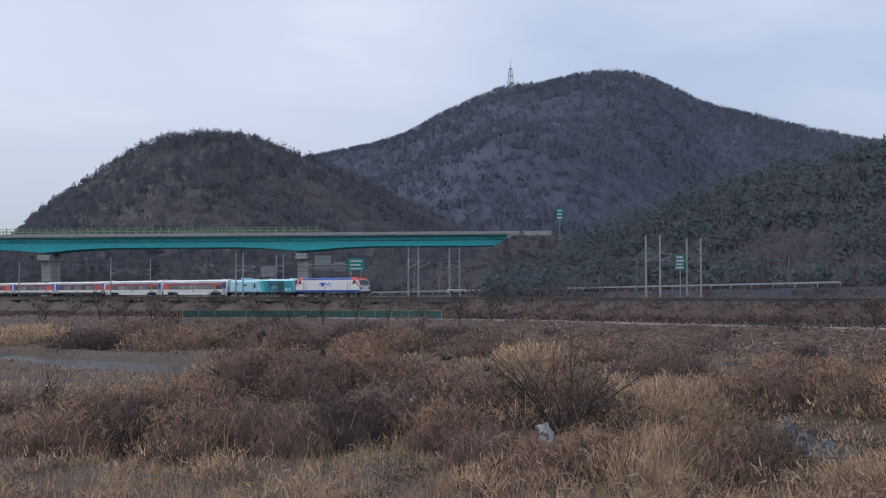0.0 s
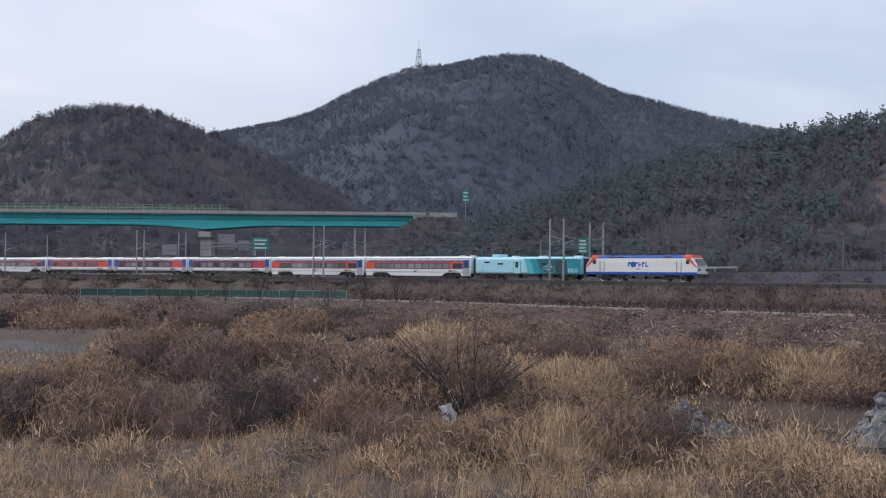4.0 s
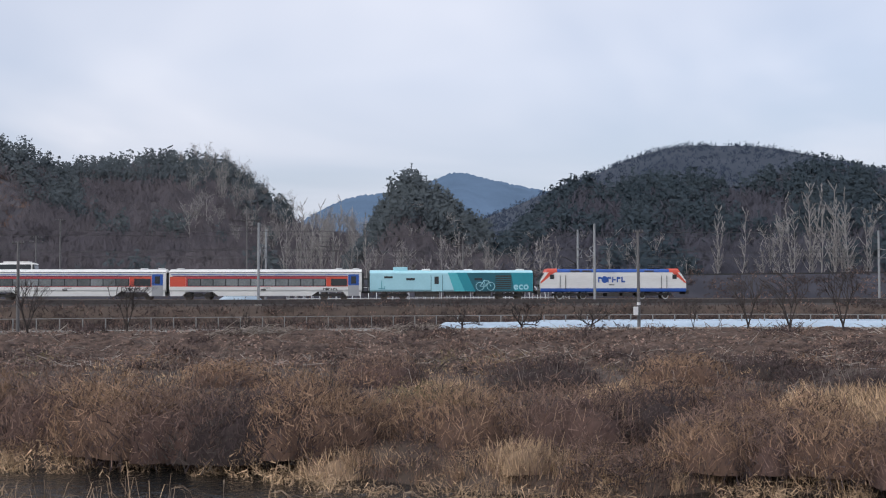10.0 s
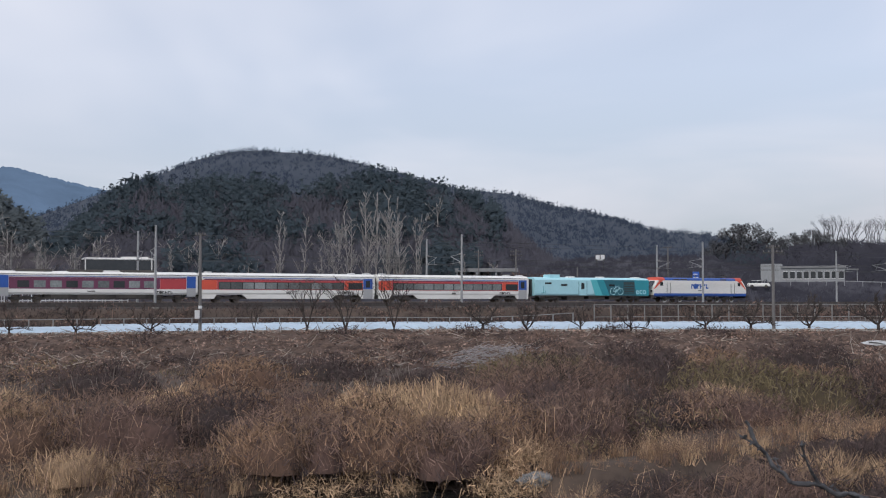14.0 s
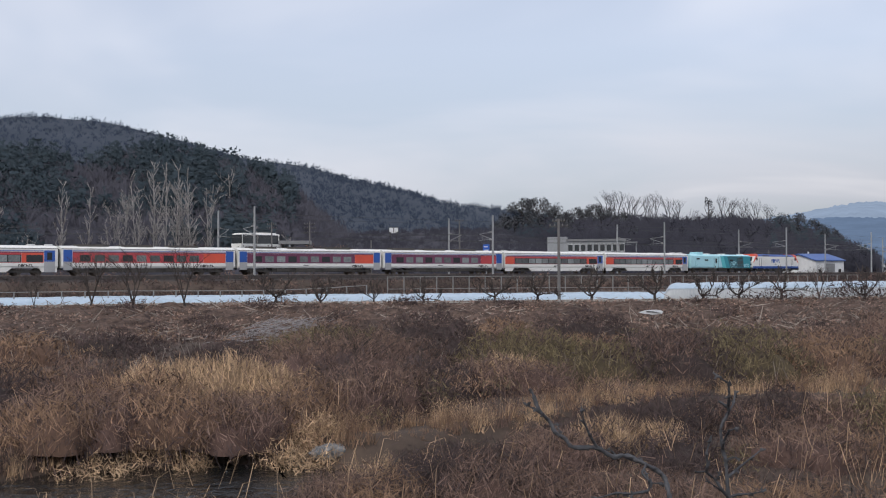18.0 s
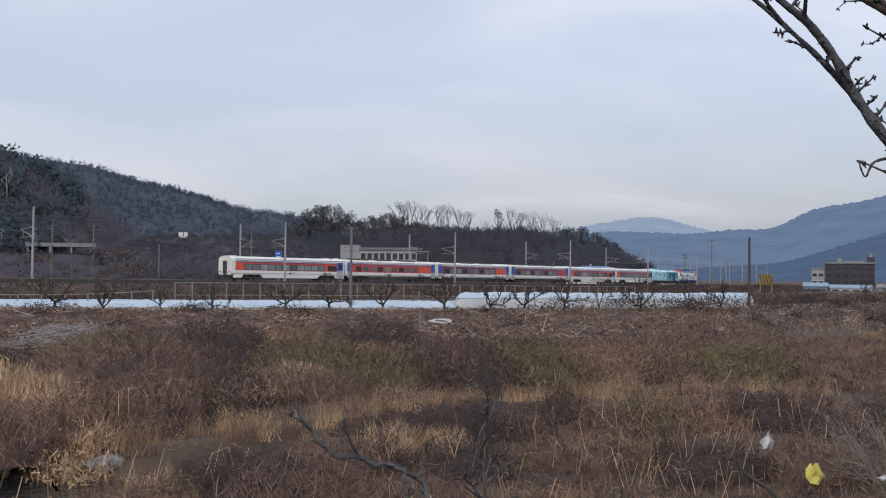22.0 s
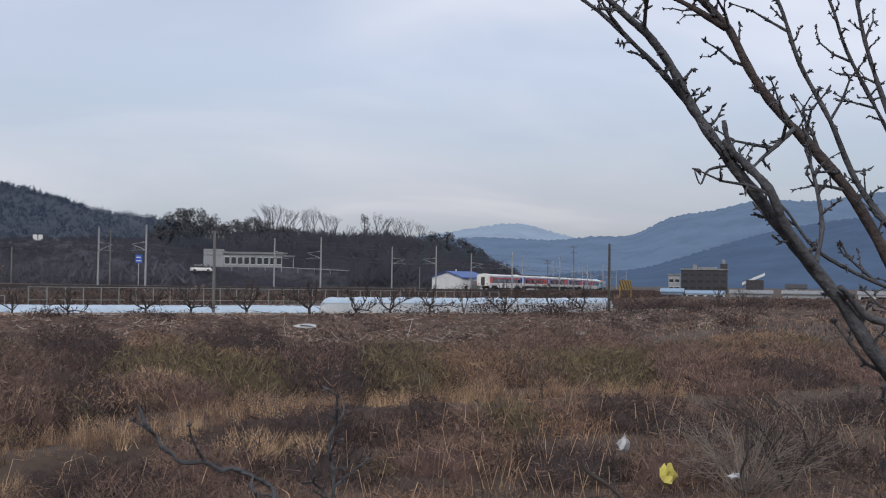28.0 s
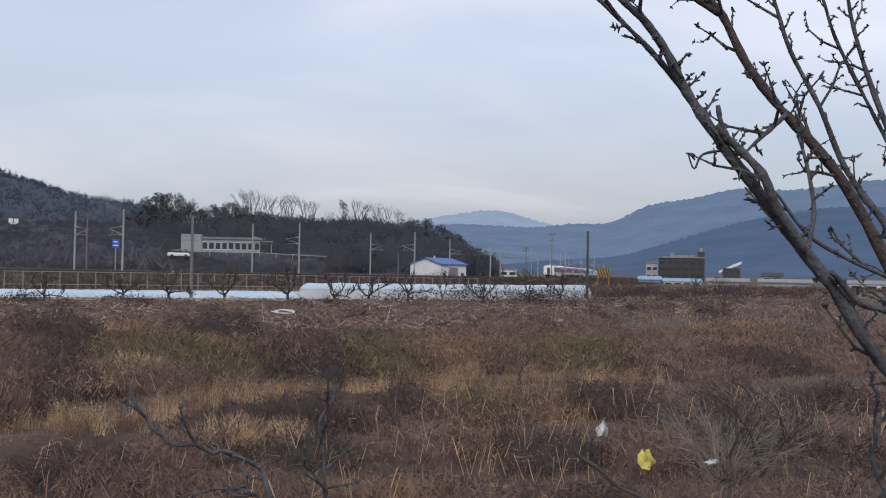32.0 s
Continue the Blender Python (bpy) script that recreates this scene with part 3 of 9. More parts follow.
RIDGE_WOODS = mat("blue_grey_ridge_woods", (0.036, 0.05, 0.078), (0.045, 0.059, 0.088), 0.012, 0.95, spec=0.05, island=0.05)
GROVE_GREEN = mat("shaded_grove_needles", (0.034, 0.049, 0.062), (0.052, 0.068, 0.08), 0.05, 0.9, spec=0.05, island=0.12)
SCRUB_PALE = mat("pale_bare_scrub", (0.08, 0.074, 0.086), (0.108, 0.097, 0.106), 0.04, 0.95, spec=0.05, island=0.12)
BIRCH_GREY = mat("pale_bark", (0.34, 0.322, 0.31), (0.235, 0.22, 0.212), 0.8, 0.9, island=0.25, spec=0.1)


def pick_tris(rng, centres, size, flatness=0.8):
    """Loose leaf-like triangles about given centres."""
    n = len(centres)
    a = rng.normal(size=(n, 3)); a[:, 2] *= flatness
    b = rng.normal(size=(n, 3)); b[:, 2] *= flatness
    a *= (size / np.linalg.norm(a, axis=1))[:, None]
    b *= (size / np.linalg.norm(b, axis=1))[:, None]
    v = np.stack([centres + a, centres + b, centres - (a + b) * 0.55], 1).reshape(-1, 3)
    return v, np.arange(3 * n).reshape(n, 3)


def slivers(starts, ends, w0, w1, rng):
    """Thin tapered strips between places: two triangles each."""
    d = ends - starts
    side = np.cross(d, rng.normal(size=d.shape))
    side /= np.linalg.norm(side, axis=1)[:, None] + 1e-9
    v = np.stack([starts - side * w0, starts + side * w0, ends + side * w1, ends - side * w1], 1).reshape(-1, 3)
    k = np.arange(len(starts))[:, None] * 4
    return v, np.concatenate([k + [0, 1, 2], k + [0, 2, 3]])


def unit(v):
    return v / (np.linalg.norm(v, axis=-1, keepdims=True) + 1e-9)


def clump_form(rng, clumps, n, size, up=0.35, full=0.4):
    """Foliage as many small scales in and about a few clumps (x, y, z, radius), shaded together as one soft crown."""
    clumps = np.asarray(clumps)
    w = clumps[:, 3] ** 2
    k = rng.choice(len(clumps), n, p=w / w.sum())
    way = unit(rng.normal(size=(n, 3)))
    p = clumps[k, :3] + way * clumps[k, 3:4] * rng.uniform(full, 1.1, (n, 1))
    nrm = unit(0.8 * unit(p - (0, 0, 0.45)) + 0.5 * way + (0, 0, up))
    v, t = pick_tris(rng, p, size * rng.uniform(0.6, 1.3, n), 1.0)
    return v, t, nrm.repeat(3, 0)


def pine_form(rng, n=60, size=0.085, per=3, wide=0.22):
    """A pine one unit high: clumped layers, uneven outline."""
    tiers = []
    lay = rng.integers(4, 6)
    for i in range(lay):
        h = 0.18 + 0.68 * i / (lay - 1)
        r = wide * (1.08 - (h - 0.10) / 0.98) ** 0.75
        m = per if i < lay - 1 else 1
        a0 = rng.uniform(0, 6.28)
        for k in range(m):
            a, q = a0 + 6.28 * k / m + rng.normal() * 0.4, r * rng.uniform(0.45, 0.95) * (m > 1)
            tiers.append((q * math.cos(a), q * math.sin(a), h + rng.normal() * 0.035, (0.075 + 0.085 * (1.1 - h)) * rng.uniform(0.8, 1.2)))
    tiers.append((0, 0, 0.95, 0.05))
    return clump_form(rng, tiers, n, size, 0.3)


def bare_form(rng, n=40, width=0.006):
    """A leafless tree one unit high: limbs that fork into fine twigs."""
    s, e = [], []
    ends = []
    for _ in range(max(4, n // 8)):
        z0 = rng.uniform(0.25, 0.65)
        a, out = rng.uniform(0, 6.28), rng.uniform(0.12, 0.28)
        tip = np.array([out * math.cos(a), out * math.sin(a), min(1.0, z0 + rng.uniform(0.2, 0.42))])
        s.append([0, 0, z0]); e.append(tip); ends.append((np.array([0, 0, z0]), tip))
    for _ in range(n):
        p, q = ends[rng.integers(len(ends))]
        b = p + (q - p) * rng.uniform(0.35, 1.0)
        s.append(b); e.append(b + rng.normal(size=3) * (0.09, 0.09, 0.05) + (0, 0, 0.10))
    s, e = np.array(s), np.array(e)
    trunk = slivers(np.array([[0, 0, -0.05]] * 2), np.array([[0, 0, 0.85]] * 2), width * 2.6, width * 0.9, rng)
    return join([trunk, slivers(s, e, width, width * 0.4, rng)])


def haze_form(rng, n=22, wide=0.022):
    """A bare winter crown one unit high, seen from far: fine twigs that rise and fan out of the undergrowth."""
    a, q = rng.uniform(0, 6.283, n), rng.uniform(0, 1, n) ** 0.5
    e = np.stack([0.46 * q * np.cos(a), 0.46 * q * np.sin(a), (0.35 + 0.6 * (1 - q**2) ** 0.5) * rng.uniform(0.55, 1.05, n)], 1)
    d = unit(np.stack([0.5 * q * np.cos(a), 0.5 * q * np.sin(a), 0 * q + 0.9], 1) + rng.normal(size=(n, 3)) * 0.3)
    s = e - d * rng.uniform(0.3, 0.55, (n, 1))
    side = unit(np.cross(d, rng.normal(size=(n, 3)))) * wide * rng.uniform(0.6, 1.5, (n, 1))
    v = np.stack([s - side, s + side, e + side * 0.5], 1).reshape(-1, 3)
    return v, np.arange(3 * n).reshape(n, 3), unit(unit(e - (0, 0, 0.3)) + (0, 0, 0.4)).repeat(3, 0)


def cover(name, slope, count, forms, height, material, label, keep=None, u0=0.02, u1=1.03, seed=1, squash=(0.8, 1.25)):
    """Trees of given forms over a hill's near slope, as one wood."""
    rng = np.random.default_rng(seed)
    place, (a0, a1, *_rest) = slope
    turn, u = rng.uniform(a0, a1, count * 3), rng.uniform(u0, u1, count * 3) ** 0.85
    p = place(turn, u)
    ok = np.ones(len(turn), bool) if keep is None else keep(turn, u, p)
    p = p[ok][:count]
    which = rng.integers(0, len(forms), len(p))
    out, nrm = [], []
    for i, f in enumerate(forms):
        q = p[which == i]
        if len(q):
            h = height * rng.uniform(0.65, 1.25, len(q))
            w = h * rng.uniform(*squash, len(q))
            turns = rng.uniform(0, 6.28, len(q))
            out.append(scatter(f[:2], q - (0, 0, 0.3), np.stack([w, w, h], 1), turns, rng.normal(size=(len(q), 2)) * 0.05))
            if len(f) > 2:
                c, k = np.cos(turns)[:, None], np.sin(turns)[:, None]
                fn = f[2][None]
                lay = np.concatenate([unit(q[:, :2]) * -0.5, np.full((len(q), 1), 0.8)], 1)[:, None, :]        # normals leant up the slope and towards the viewpoint, to even the shading
                nrm.append(unit(0.32 * np.stack([fn[..., 0] * c - fn[..., 1] * k, fn[..., 0] * k + fn[..., 1] * c, fn[..., 2] + 0 * c], -1) + lay).reshape(-1, 3))
    v, t = join(out)
    if nrm:                        # scales are wound to face the camera's standpoint
        ng = np.cross(v[t[:, 1]] - v[t[:, 0]], v[t[:, 2]] - v[t[:, 0]])
        mid = v[t[:, 0]] * (-1, -1, 0)
        back = (ng * (unit(mid) + (0, 0, 0.15))).sum(1) < 0
        t[back] = t[back][:, ::-1]
    tagged(tri_mesh(name, v, t, [material], normals=np.concatenate(nrm) if nrm else None), label, "woods", kind="stuff")


rng = np.random.default_rng(11)
PINES = [pine_form(rng, 64, 0.075, 3, 0.2) for _ in range(8)]
PINES_FAR = [pine_form(rng, 14, 0.14, 1, 0.1) for _ in range(6)]
BARES = [bare_form(rng, 44, 0.006) for _ in range(6)]
BARES_FINE = [bare_form(rng, 96, 0.0042) for _ in range(6)]
HAZE = [haze_form(rng, 12, 0.05) for _ in range(8)]
HAZE_NEAR = [haze_form(rng, 24, 0.028) for _ in range(9)]


def patches(p, scale, seed, limit):
    return rough_field(p[:, 0], p[:, 1], scale, seed) > limit


cover("mountain_woods", BIG, 14000, HAZE, 6.0, FAR_WOODS, "bare woods covering the mountain, blue haze painted into their tone", lambda a, u, p: (a > -70) & (a < -25), u0=0.1, seed=2, squash=(0.9, 1.5))
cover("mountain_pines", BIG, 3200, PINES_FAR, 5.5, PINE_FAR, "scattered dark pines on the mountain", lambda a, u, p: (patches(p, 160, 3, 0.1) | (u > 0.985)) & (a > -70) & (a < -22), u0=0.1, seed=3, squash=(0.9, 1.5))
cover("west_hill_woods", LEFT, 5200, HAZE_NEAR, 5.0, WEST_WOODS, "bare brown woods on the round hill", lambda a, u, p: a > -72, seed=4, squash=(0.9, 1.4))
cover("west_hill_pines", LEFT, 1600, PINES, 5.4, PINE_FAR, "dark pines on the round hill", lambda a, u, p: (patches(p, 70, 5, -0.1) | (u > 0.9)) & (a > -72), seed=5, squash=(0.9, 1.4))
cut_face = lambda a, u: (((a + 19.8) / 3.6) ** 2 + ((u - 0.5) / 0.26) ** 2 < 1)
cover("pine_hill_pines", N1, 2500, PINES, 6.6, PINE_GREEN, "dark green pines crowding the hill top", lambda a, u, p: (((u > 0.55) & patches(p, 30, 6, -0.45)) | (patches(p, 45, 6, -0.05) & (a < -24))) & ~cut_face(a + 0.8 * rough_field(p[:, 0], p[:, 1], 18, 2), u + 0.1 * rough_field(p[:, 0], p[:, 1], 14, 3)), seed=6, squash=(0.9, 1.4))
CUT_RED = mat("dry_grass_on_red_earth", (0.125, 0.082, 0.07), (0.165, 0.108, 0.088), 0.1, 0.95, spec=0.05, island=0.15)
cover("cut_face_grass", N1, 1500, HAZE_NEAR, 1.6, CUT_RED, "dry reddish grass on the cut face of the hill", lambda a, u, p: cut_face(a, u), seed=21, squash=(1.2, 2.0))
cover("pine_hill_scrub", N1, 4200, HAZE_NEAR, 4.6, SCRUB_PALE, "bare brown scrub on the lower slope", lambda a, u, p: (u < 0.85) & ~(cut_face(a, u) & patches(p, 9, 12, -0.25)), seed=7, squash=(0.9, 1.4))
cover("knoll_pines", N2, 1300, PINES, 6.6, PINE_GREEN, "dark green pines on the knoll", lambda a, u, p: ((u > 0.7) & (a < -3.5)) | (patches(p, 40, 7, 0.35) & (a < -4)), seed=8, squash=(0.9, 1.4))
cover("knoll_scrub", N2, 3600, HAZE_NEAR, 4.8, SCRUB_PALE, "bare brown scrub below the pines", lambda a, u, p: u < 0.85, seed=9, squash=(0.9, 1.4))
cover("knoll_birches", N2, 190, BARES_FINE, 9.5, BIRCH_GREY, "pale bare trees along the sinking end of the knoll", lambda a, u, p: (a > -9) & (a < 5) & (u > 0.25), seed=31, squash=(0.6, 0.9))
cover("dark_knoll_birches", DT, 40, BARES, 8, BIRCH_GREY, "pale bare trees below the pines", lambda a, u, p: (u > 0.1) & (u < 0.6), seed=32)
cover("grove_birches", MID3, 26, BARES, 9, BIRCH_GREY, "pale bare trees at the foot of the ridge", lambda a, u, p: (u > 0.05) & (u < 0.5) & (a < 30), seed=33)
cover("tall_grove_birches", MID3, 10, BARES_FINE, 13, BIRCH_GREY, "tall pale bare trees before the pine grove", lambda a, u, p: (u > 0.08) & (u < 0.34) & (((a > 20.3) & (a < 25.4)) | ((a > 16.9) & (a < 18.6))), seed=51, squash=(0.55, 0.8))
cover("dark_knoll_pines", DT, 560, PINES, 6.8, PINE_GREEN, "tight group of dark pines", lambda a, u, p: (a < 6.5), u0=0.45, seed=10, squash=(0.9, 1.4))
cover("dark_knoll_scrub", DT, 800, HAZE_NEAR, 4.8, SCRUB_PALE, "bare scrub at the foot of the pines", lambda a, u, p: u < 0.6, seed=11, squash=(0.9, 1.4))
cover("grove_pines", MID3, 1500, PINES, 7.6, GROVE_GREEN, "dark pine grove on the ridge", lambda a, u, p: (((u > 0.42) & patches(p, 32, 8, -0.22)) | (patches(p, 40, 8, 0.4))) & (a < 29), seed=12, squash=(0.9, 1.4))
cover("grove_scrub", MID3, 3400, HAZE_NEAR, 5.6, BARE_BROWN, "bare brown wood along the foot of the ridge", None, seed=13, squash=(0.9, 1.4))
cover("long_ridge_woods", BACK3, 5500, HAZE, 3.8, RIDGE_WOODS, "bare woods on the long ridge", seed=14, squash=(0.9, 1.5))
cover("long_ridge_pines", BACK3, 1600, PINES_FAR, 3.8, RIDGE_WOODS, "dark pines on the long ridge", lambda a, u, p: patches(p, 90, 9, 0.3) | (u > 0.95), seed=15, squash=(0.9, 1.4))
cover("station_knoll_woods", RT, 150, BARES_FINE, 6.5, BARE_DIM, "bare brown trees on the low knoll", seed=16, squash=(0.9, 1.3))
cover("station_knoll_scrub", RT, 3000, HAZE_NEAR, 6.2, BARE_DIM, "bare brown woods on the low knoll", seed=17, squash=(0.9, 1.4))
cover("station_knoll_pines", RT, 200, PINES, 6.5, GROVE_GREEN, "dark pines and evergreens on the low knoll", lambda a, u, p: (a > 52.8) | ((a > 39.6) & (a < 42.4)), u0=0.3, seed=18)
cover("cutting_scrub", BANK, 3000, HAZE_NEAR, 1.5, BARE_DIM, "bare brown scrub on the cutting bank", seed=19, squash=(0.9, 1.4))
house_bank = (lambda a, u: np.stack([(238.2 + 7.6 * u) * np.sin(np.radians(a)), (238.2 + 7.6 * u) * np.cos(np.radians(a)), -1.5 + 3.6 * u], -1), (41.0, 49.3))
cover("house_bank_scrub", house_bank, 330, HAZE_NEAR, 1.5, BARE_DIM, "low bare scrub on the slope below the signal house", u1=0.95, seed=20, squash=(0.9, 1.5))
FROST = mat("frosted_crowns", (0.34, 0.36, 0.40), (0.24, 0.26, 0.29), 0.05, 0.9, island=0.3, spec=0.1, thin=0.4)
cover("frosted_summit_trees", BIG, 800, HAZE, 7, FROST, "trees dusted white with snow on the summit", lambda a, u, p: (a > -42.5) & (a < -36.5) & (u > 0.9), seed=40)

# ---------------------------------------------------------------- the green girder bridge
FENCE_GREEN = mat("pale_green_fence", (0.20, 0.30, 0.16), (0.26, 0.34, 0.20), 0.8, 0.7)


def viaduct():
    a, b = bearing(-80, 330, 0), bearing(-45.53, 274.5, 0)
    way = (b - a); length = way.length
    m = Matrix.Translation(a) @ Euler((0, 0, math.atan2(way.y, way.x))).to_matrix().to_4x4()
    m = Matrix.Scale(1.17, 4) @ m
    t = thing("viaduct", m, "road viaduct with turquoise steel girders on concrete piers", "bridge")
    z0 = 12.4                    # lower edge of the girder at mid-span

    def along(turn):
        """Metres along the deck at a bearing."""
        r = bearing(turn, 1.0)
        den = r.x * way.y - r.y * way.x
        return (r.y * a.x - r.x * a.y) / den * length

    piers = [along(-68.2), along(-56.0), along(-75.5)]
    bm = bmesh.new()
    for y in (-3.6, 3.6):
        xs = np.arange(0, length + 0.1, 3.0)
        prev = None
        for x in xs:
            near = min(abs(x - p) for p in piers)
            low = z0 - 1.1 * max(0.0, 1 - (near / 17.0)) ** 1.6
            ring = [bm.verts.new((x, y + dy, z)) for dy, z in ((-0.45, low), (0.45, low), (0.45, 14.9), (-0.45, 14.9))]
            if prev:
                for k in range(4):
                    bm.faces.new((prev[k], prev[(k + 1) % 4], ring[(k + 1) % 4], ring[k]))
            else:
                bm.faces.new(ring[::-1])
            prev = ring
        bm.faces.new(prev)
    part("girder", bm, GREEN_STEEL, t, "turquoise painted steel girder, deeper over the piers")
    bm = bmesh.new()
    for y in (-4.1, 4.1):
        box(0, y - 0.06, 13.7, length, y + 0.06, 13.85, bm=bm)
    part("stiffener", bm, TEAL_DARK, t, "dark teal stiffening rib")
    part("deck", box(-2, -6.0, 14.9, length + 2, 6.0, 15.2), CONCRETE_GREY, t, "grey concrete deck slab")
    for y in (-6.0, 5.75):
        part("parapet", box(-2, y, 15.2, length + 2, y + 0.25, 15.75), CONCRETE, t)
    for y in (-5.9, 5.9):
        bm = bmesh.new()
        for x in np.arange(0, length - 45, 2.0):
            box(x - 0.09, y - 0.06, 15.75, x + 0.09, y + 0.06, 17.3, bm=bm)
        for z in (16.2, 16.6, 17.05):
            box(0, y - 0.02, z - 0.05, length - 45, y + 0.02, z + 0.05, bm=bm)
        part("noise_fence", bm, FENCE_GREEN, t, "thin pale green rail fence above the parapet")
    for p in piers:
        part("pier", box(p - 1.3, -3.0, -3.0, p + 1.3, 3.0, 9.4, 0.3), CONCRETE, t)
        part("pier_head", box(p - 1.5, -5.0, 9.4, p + 1.5, 5.0, 10.8, 0.2), CONCRETE, t)
        for y in (-3.6, 3.6):
            part("bearing", box(p - 0.5, y - 0.5, 10.8, p + 0.5, y + 0.5, 11.32), DARK_STEEL, t)
    # abutment behind an earth slope that carries the road on
    bm = bmesh.new()
    v = [bm.verts.new((x, y, z)) for y in (-6.2, 6.2) for x, z in ((length - 1, 11.2), (length + 3, 11.2), (length + 3, 15.1), (length - 1, 15.1))]
    for q in ((0, 1, 2, 3), (7, 6, 5, 4), (0, 4, 5, 1), (1, 5, 6, 2), (2, 6, 7, 3), (3, 7, 4, 0)):
        bm.faces.new([v[i] for i in q])
    bmesh.ops.recalc_face_normals(bm, faces=bm.faces)
    part("abutment", bm, CONCRETE_GREY, t)
    bm = bmesh.new()
    v = [bm.verts.new(c) for c in ((length - 34, -9, -3), (length + 26, -12, -3), (length + 10, -7, 14.6), (length + 0.5, -7, 14.6), (length - 30, 12, -3), (length + 26, 30, -3), (length + 10, 7, 14.6), (length + 0.5, 7, 14.6))]
    for q in ((0, 1, 2, 3), (4, 7, 6, 5), (3, 2, 6, 7), (0, 3, 7, 4), (1, 5, 6, 2)):
        bm.faces.new([v[i] for i in q])
    bmesh.ops.recalc_face_normals(bm, faces=bm.faces)
    part("approach_bank", bm, mat("bare_pale_earth", (0.135, 0.125, 0.125), (0.185, 0.170, 0.165), 0.3, 0.95, bump=0.5, fine=8), t, "brown earth slope up to the viaduct end")
    part("approach_parapet", box(length + 3, -6.5, 14.6, length + 9.5, -6.2, 15.7), CONCRETE, t)
    return m, length


VIA, VIA_LEN = viaduct()


def approach_face(u, w):
    """A place on the near face of the approach bank: u along it, w up it, each 0 to 1."""
    c = [np.array(VIA @ Vector(p)) for p in ((VIA_LEN - 33, -9.2, -2.5), (VIA_LEN + 24, -11.9, -2.5), (VIA_LEN + 10, -7.1, 14.2), (VIA_LEN + 0.5, -7.1, 14.2))]
    u, w = u[:, None], w[:, None]
    return (c[0] * (1 - u) + c[1] * u) * (1 - w) + (c[3] * (1 - u) + c[2] * u) * w


cover("approach_scrub", (approach_face, (0, 1)), 260, HAZE_NEAR, 1.6, SCRUB_PALE, "bare brown scrub on the slope below the viaduct end", seed=61)

# ---------------------------------------------------------------- the train
def shell(half=1.5, floor=0.95, eave=3.35, crown=3.72):
    """Car body section (y, z): straight sides, rounded roof."""
    right = [(half - 0.12, floor), (half, floor + 0.25), (half, eave - 0.1), (half - 0.08, eave), (half - 0.3, eave + 0.17), (half - 0.7, crown - 0.08), (0, crown)]
    return right + [(-y, z) for y, z in right[-2::-1]]


def one_side(x0, x1, z0, z1, s, y=1.5, proud=0.012, bevel=0.0):
    a, b = sorted((s * (y - 0.03), s * (y + proud)))
    return box(x0, a, z0, x1, b, z1, bevel)


def flanks(name, car, material, label, x0, x1, z0, z1, y=1.5, proud=0.012):
    """The same thin panel on each side of a body."""
    for s in (-1, 1):
        part(name, one_side(x0, x1, z0, z1, s, y, proud), material, car, label)


def slanted(pts, y0, y1, sx=1):
    """A flat plate with the outline pts (x, z) between two widths."""
    bm = bmesh.new()
    q = [bm.verts.new((sx * x, y, z)) for y in (y0, y1) for x, z in pts]
    n = len(pts)
    bm.faces.new(q[:n]); bm.faces.new(q[n:][::-1])
    for k in range(n):
        bm.faces.new((q[k], q[(k + 1) % n], q[n + (k + 1) % n], q[n + k]))
    bmesh.ops.recalc_face_normals(bm, faces=bm.faces)
    return bm


def wheel_mesh(r=0.44):
    bm = rod((0, -0.07, 0), (0, 0.07, 0), r, sides=20)
    rod((0, -0.09, 0), (0, 0.09, 0), r * 0.35, sides=10, bm=bm)
    rod((0, 0.05, 0), (0, 0.075, 0), r + 0.03, sides=20, bm=bm)
    return bm


def bogie(car, x, base=2.4, rims=False):
    bm = box(-base / 2 - 0.7, -1.16, 0.42, base / 2 + 0.7, -1.02, 0.68, 0.04)
    box(-base / 2 - 0.7, 1.02, 0.42, base / 2 + 0.7, 1.16, 0.68, 0.04, bm=bm)
    box(-0.35, -1.1, 0.4, 0.35, 1.1, 0.8, 0.05, bm=bm)
    for s in (-1, 1):
        for dx in (-base / 2, base / 2):
            box(dx - 0.2, s * 1.09 - 0.1, 0.3, dx + 0.2, s * 1.09 + 0.1, 0.6, 0.03, bm=bm)
            rod((dx + 0.35, s * 1.09, 0.6), (dx + 0.35, s * 1.09, 0.92), 0.1, bm=bm)
    b = part("bogie", bm, UNDER, car, at=pose(x, 0, 0))
    w = None
    for dx in (-base / 2, base / 2):
        for s in (-1, 1):
            at = pose(dx, s * 0.79, 0.44, 0, 0, 0 if s < 0 else 180)
            w = again(w, at, b) if w else part("wheel", wheel_mesh(), RAIL, b, at=at)
    if rims:                     # bright worn tyres
        t = None
        for dx in (-base / 2, base / 2):
            for s in (-1, 1):
                at = pose(dx, s * 0.88, 0.44)
                if t:
                    again(t, at, b)
                    continue
                bm = bmesh.new()
                ring = [[bm.verts.new((r * math.cos(6.2832 * k / 20), y, r * math.sin(6.2832 * k / 20))) for y, r in ((-0.03, 0.34), (-0.03, 0.45), (0.03, 0.45), (0.03, 0.34))] for k in range(20)]
                for k in range(20):
                    for i in range(4):
                        bm.faces.new([ring[k][i], ring[k][(i + 1) % 4], ring[(k + 1) % 20][(i + 1) % 4], ring[(k + 1) % 20][i]])
                t = part("tyre", bm, WHITE_PAINT, b, "pale painted tyre", at=at)


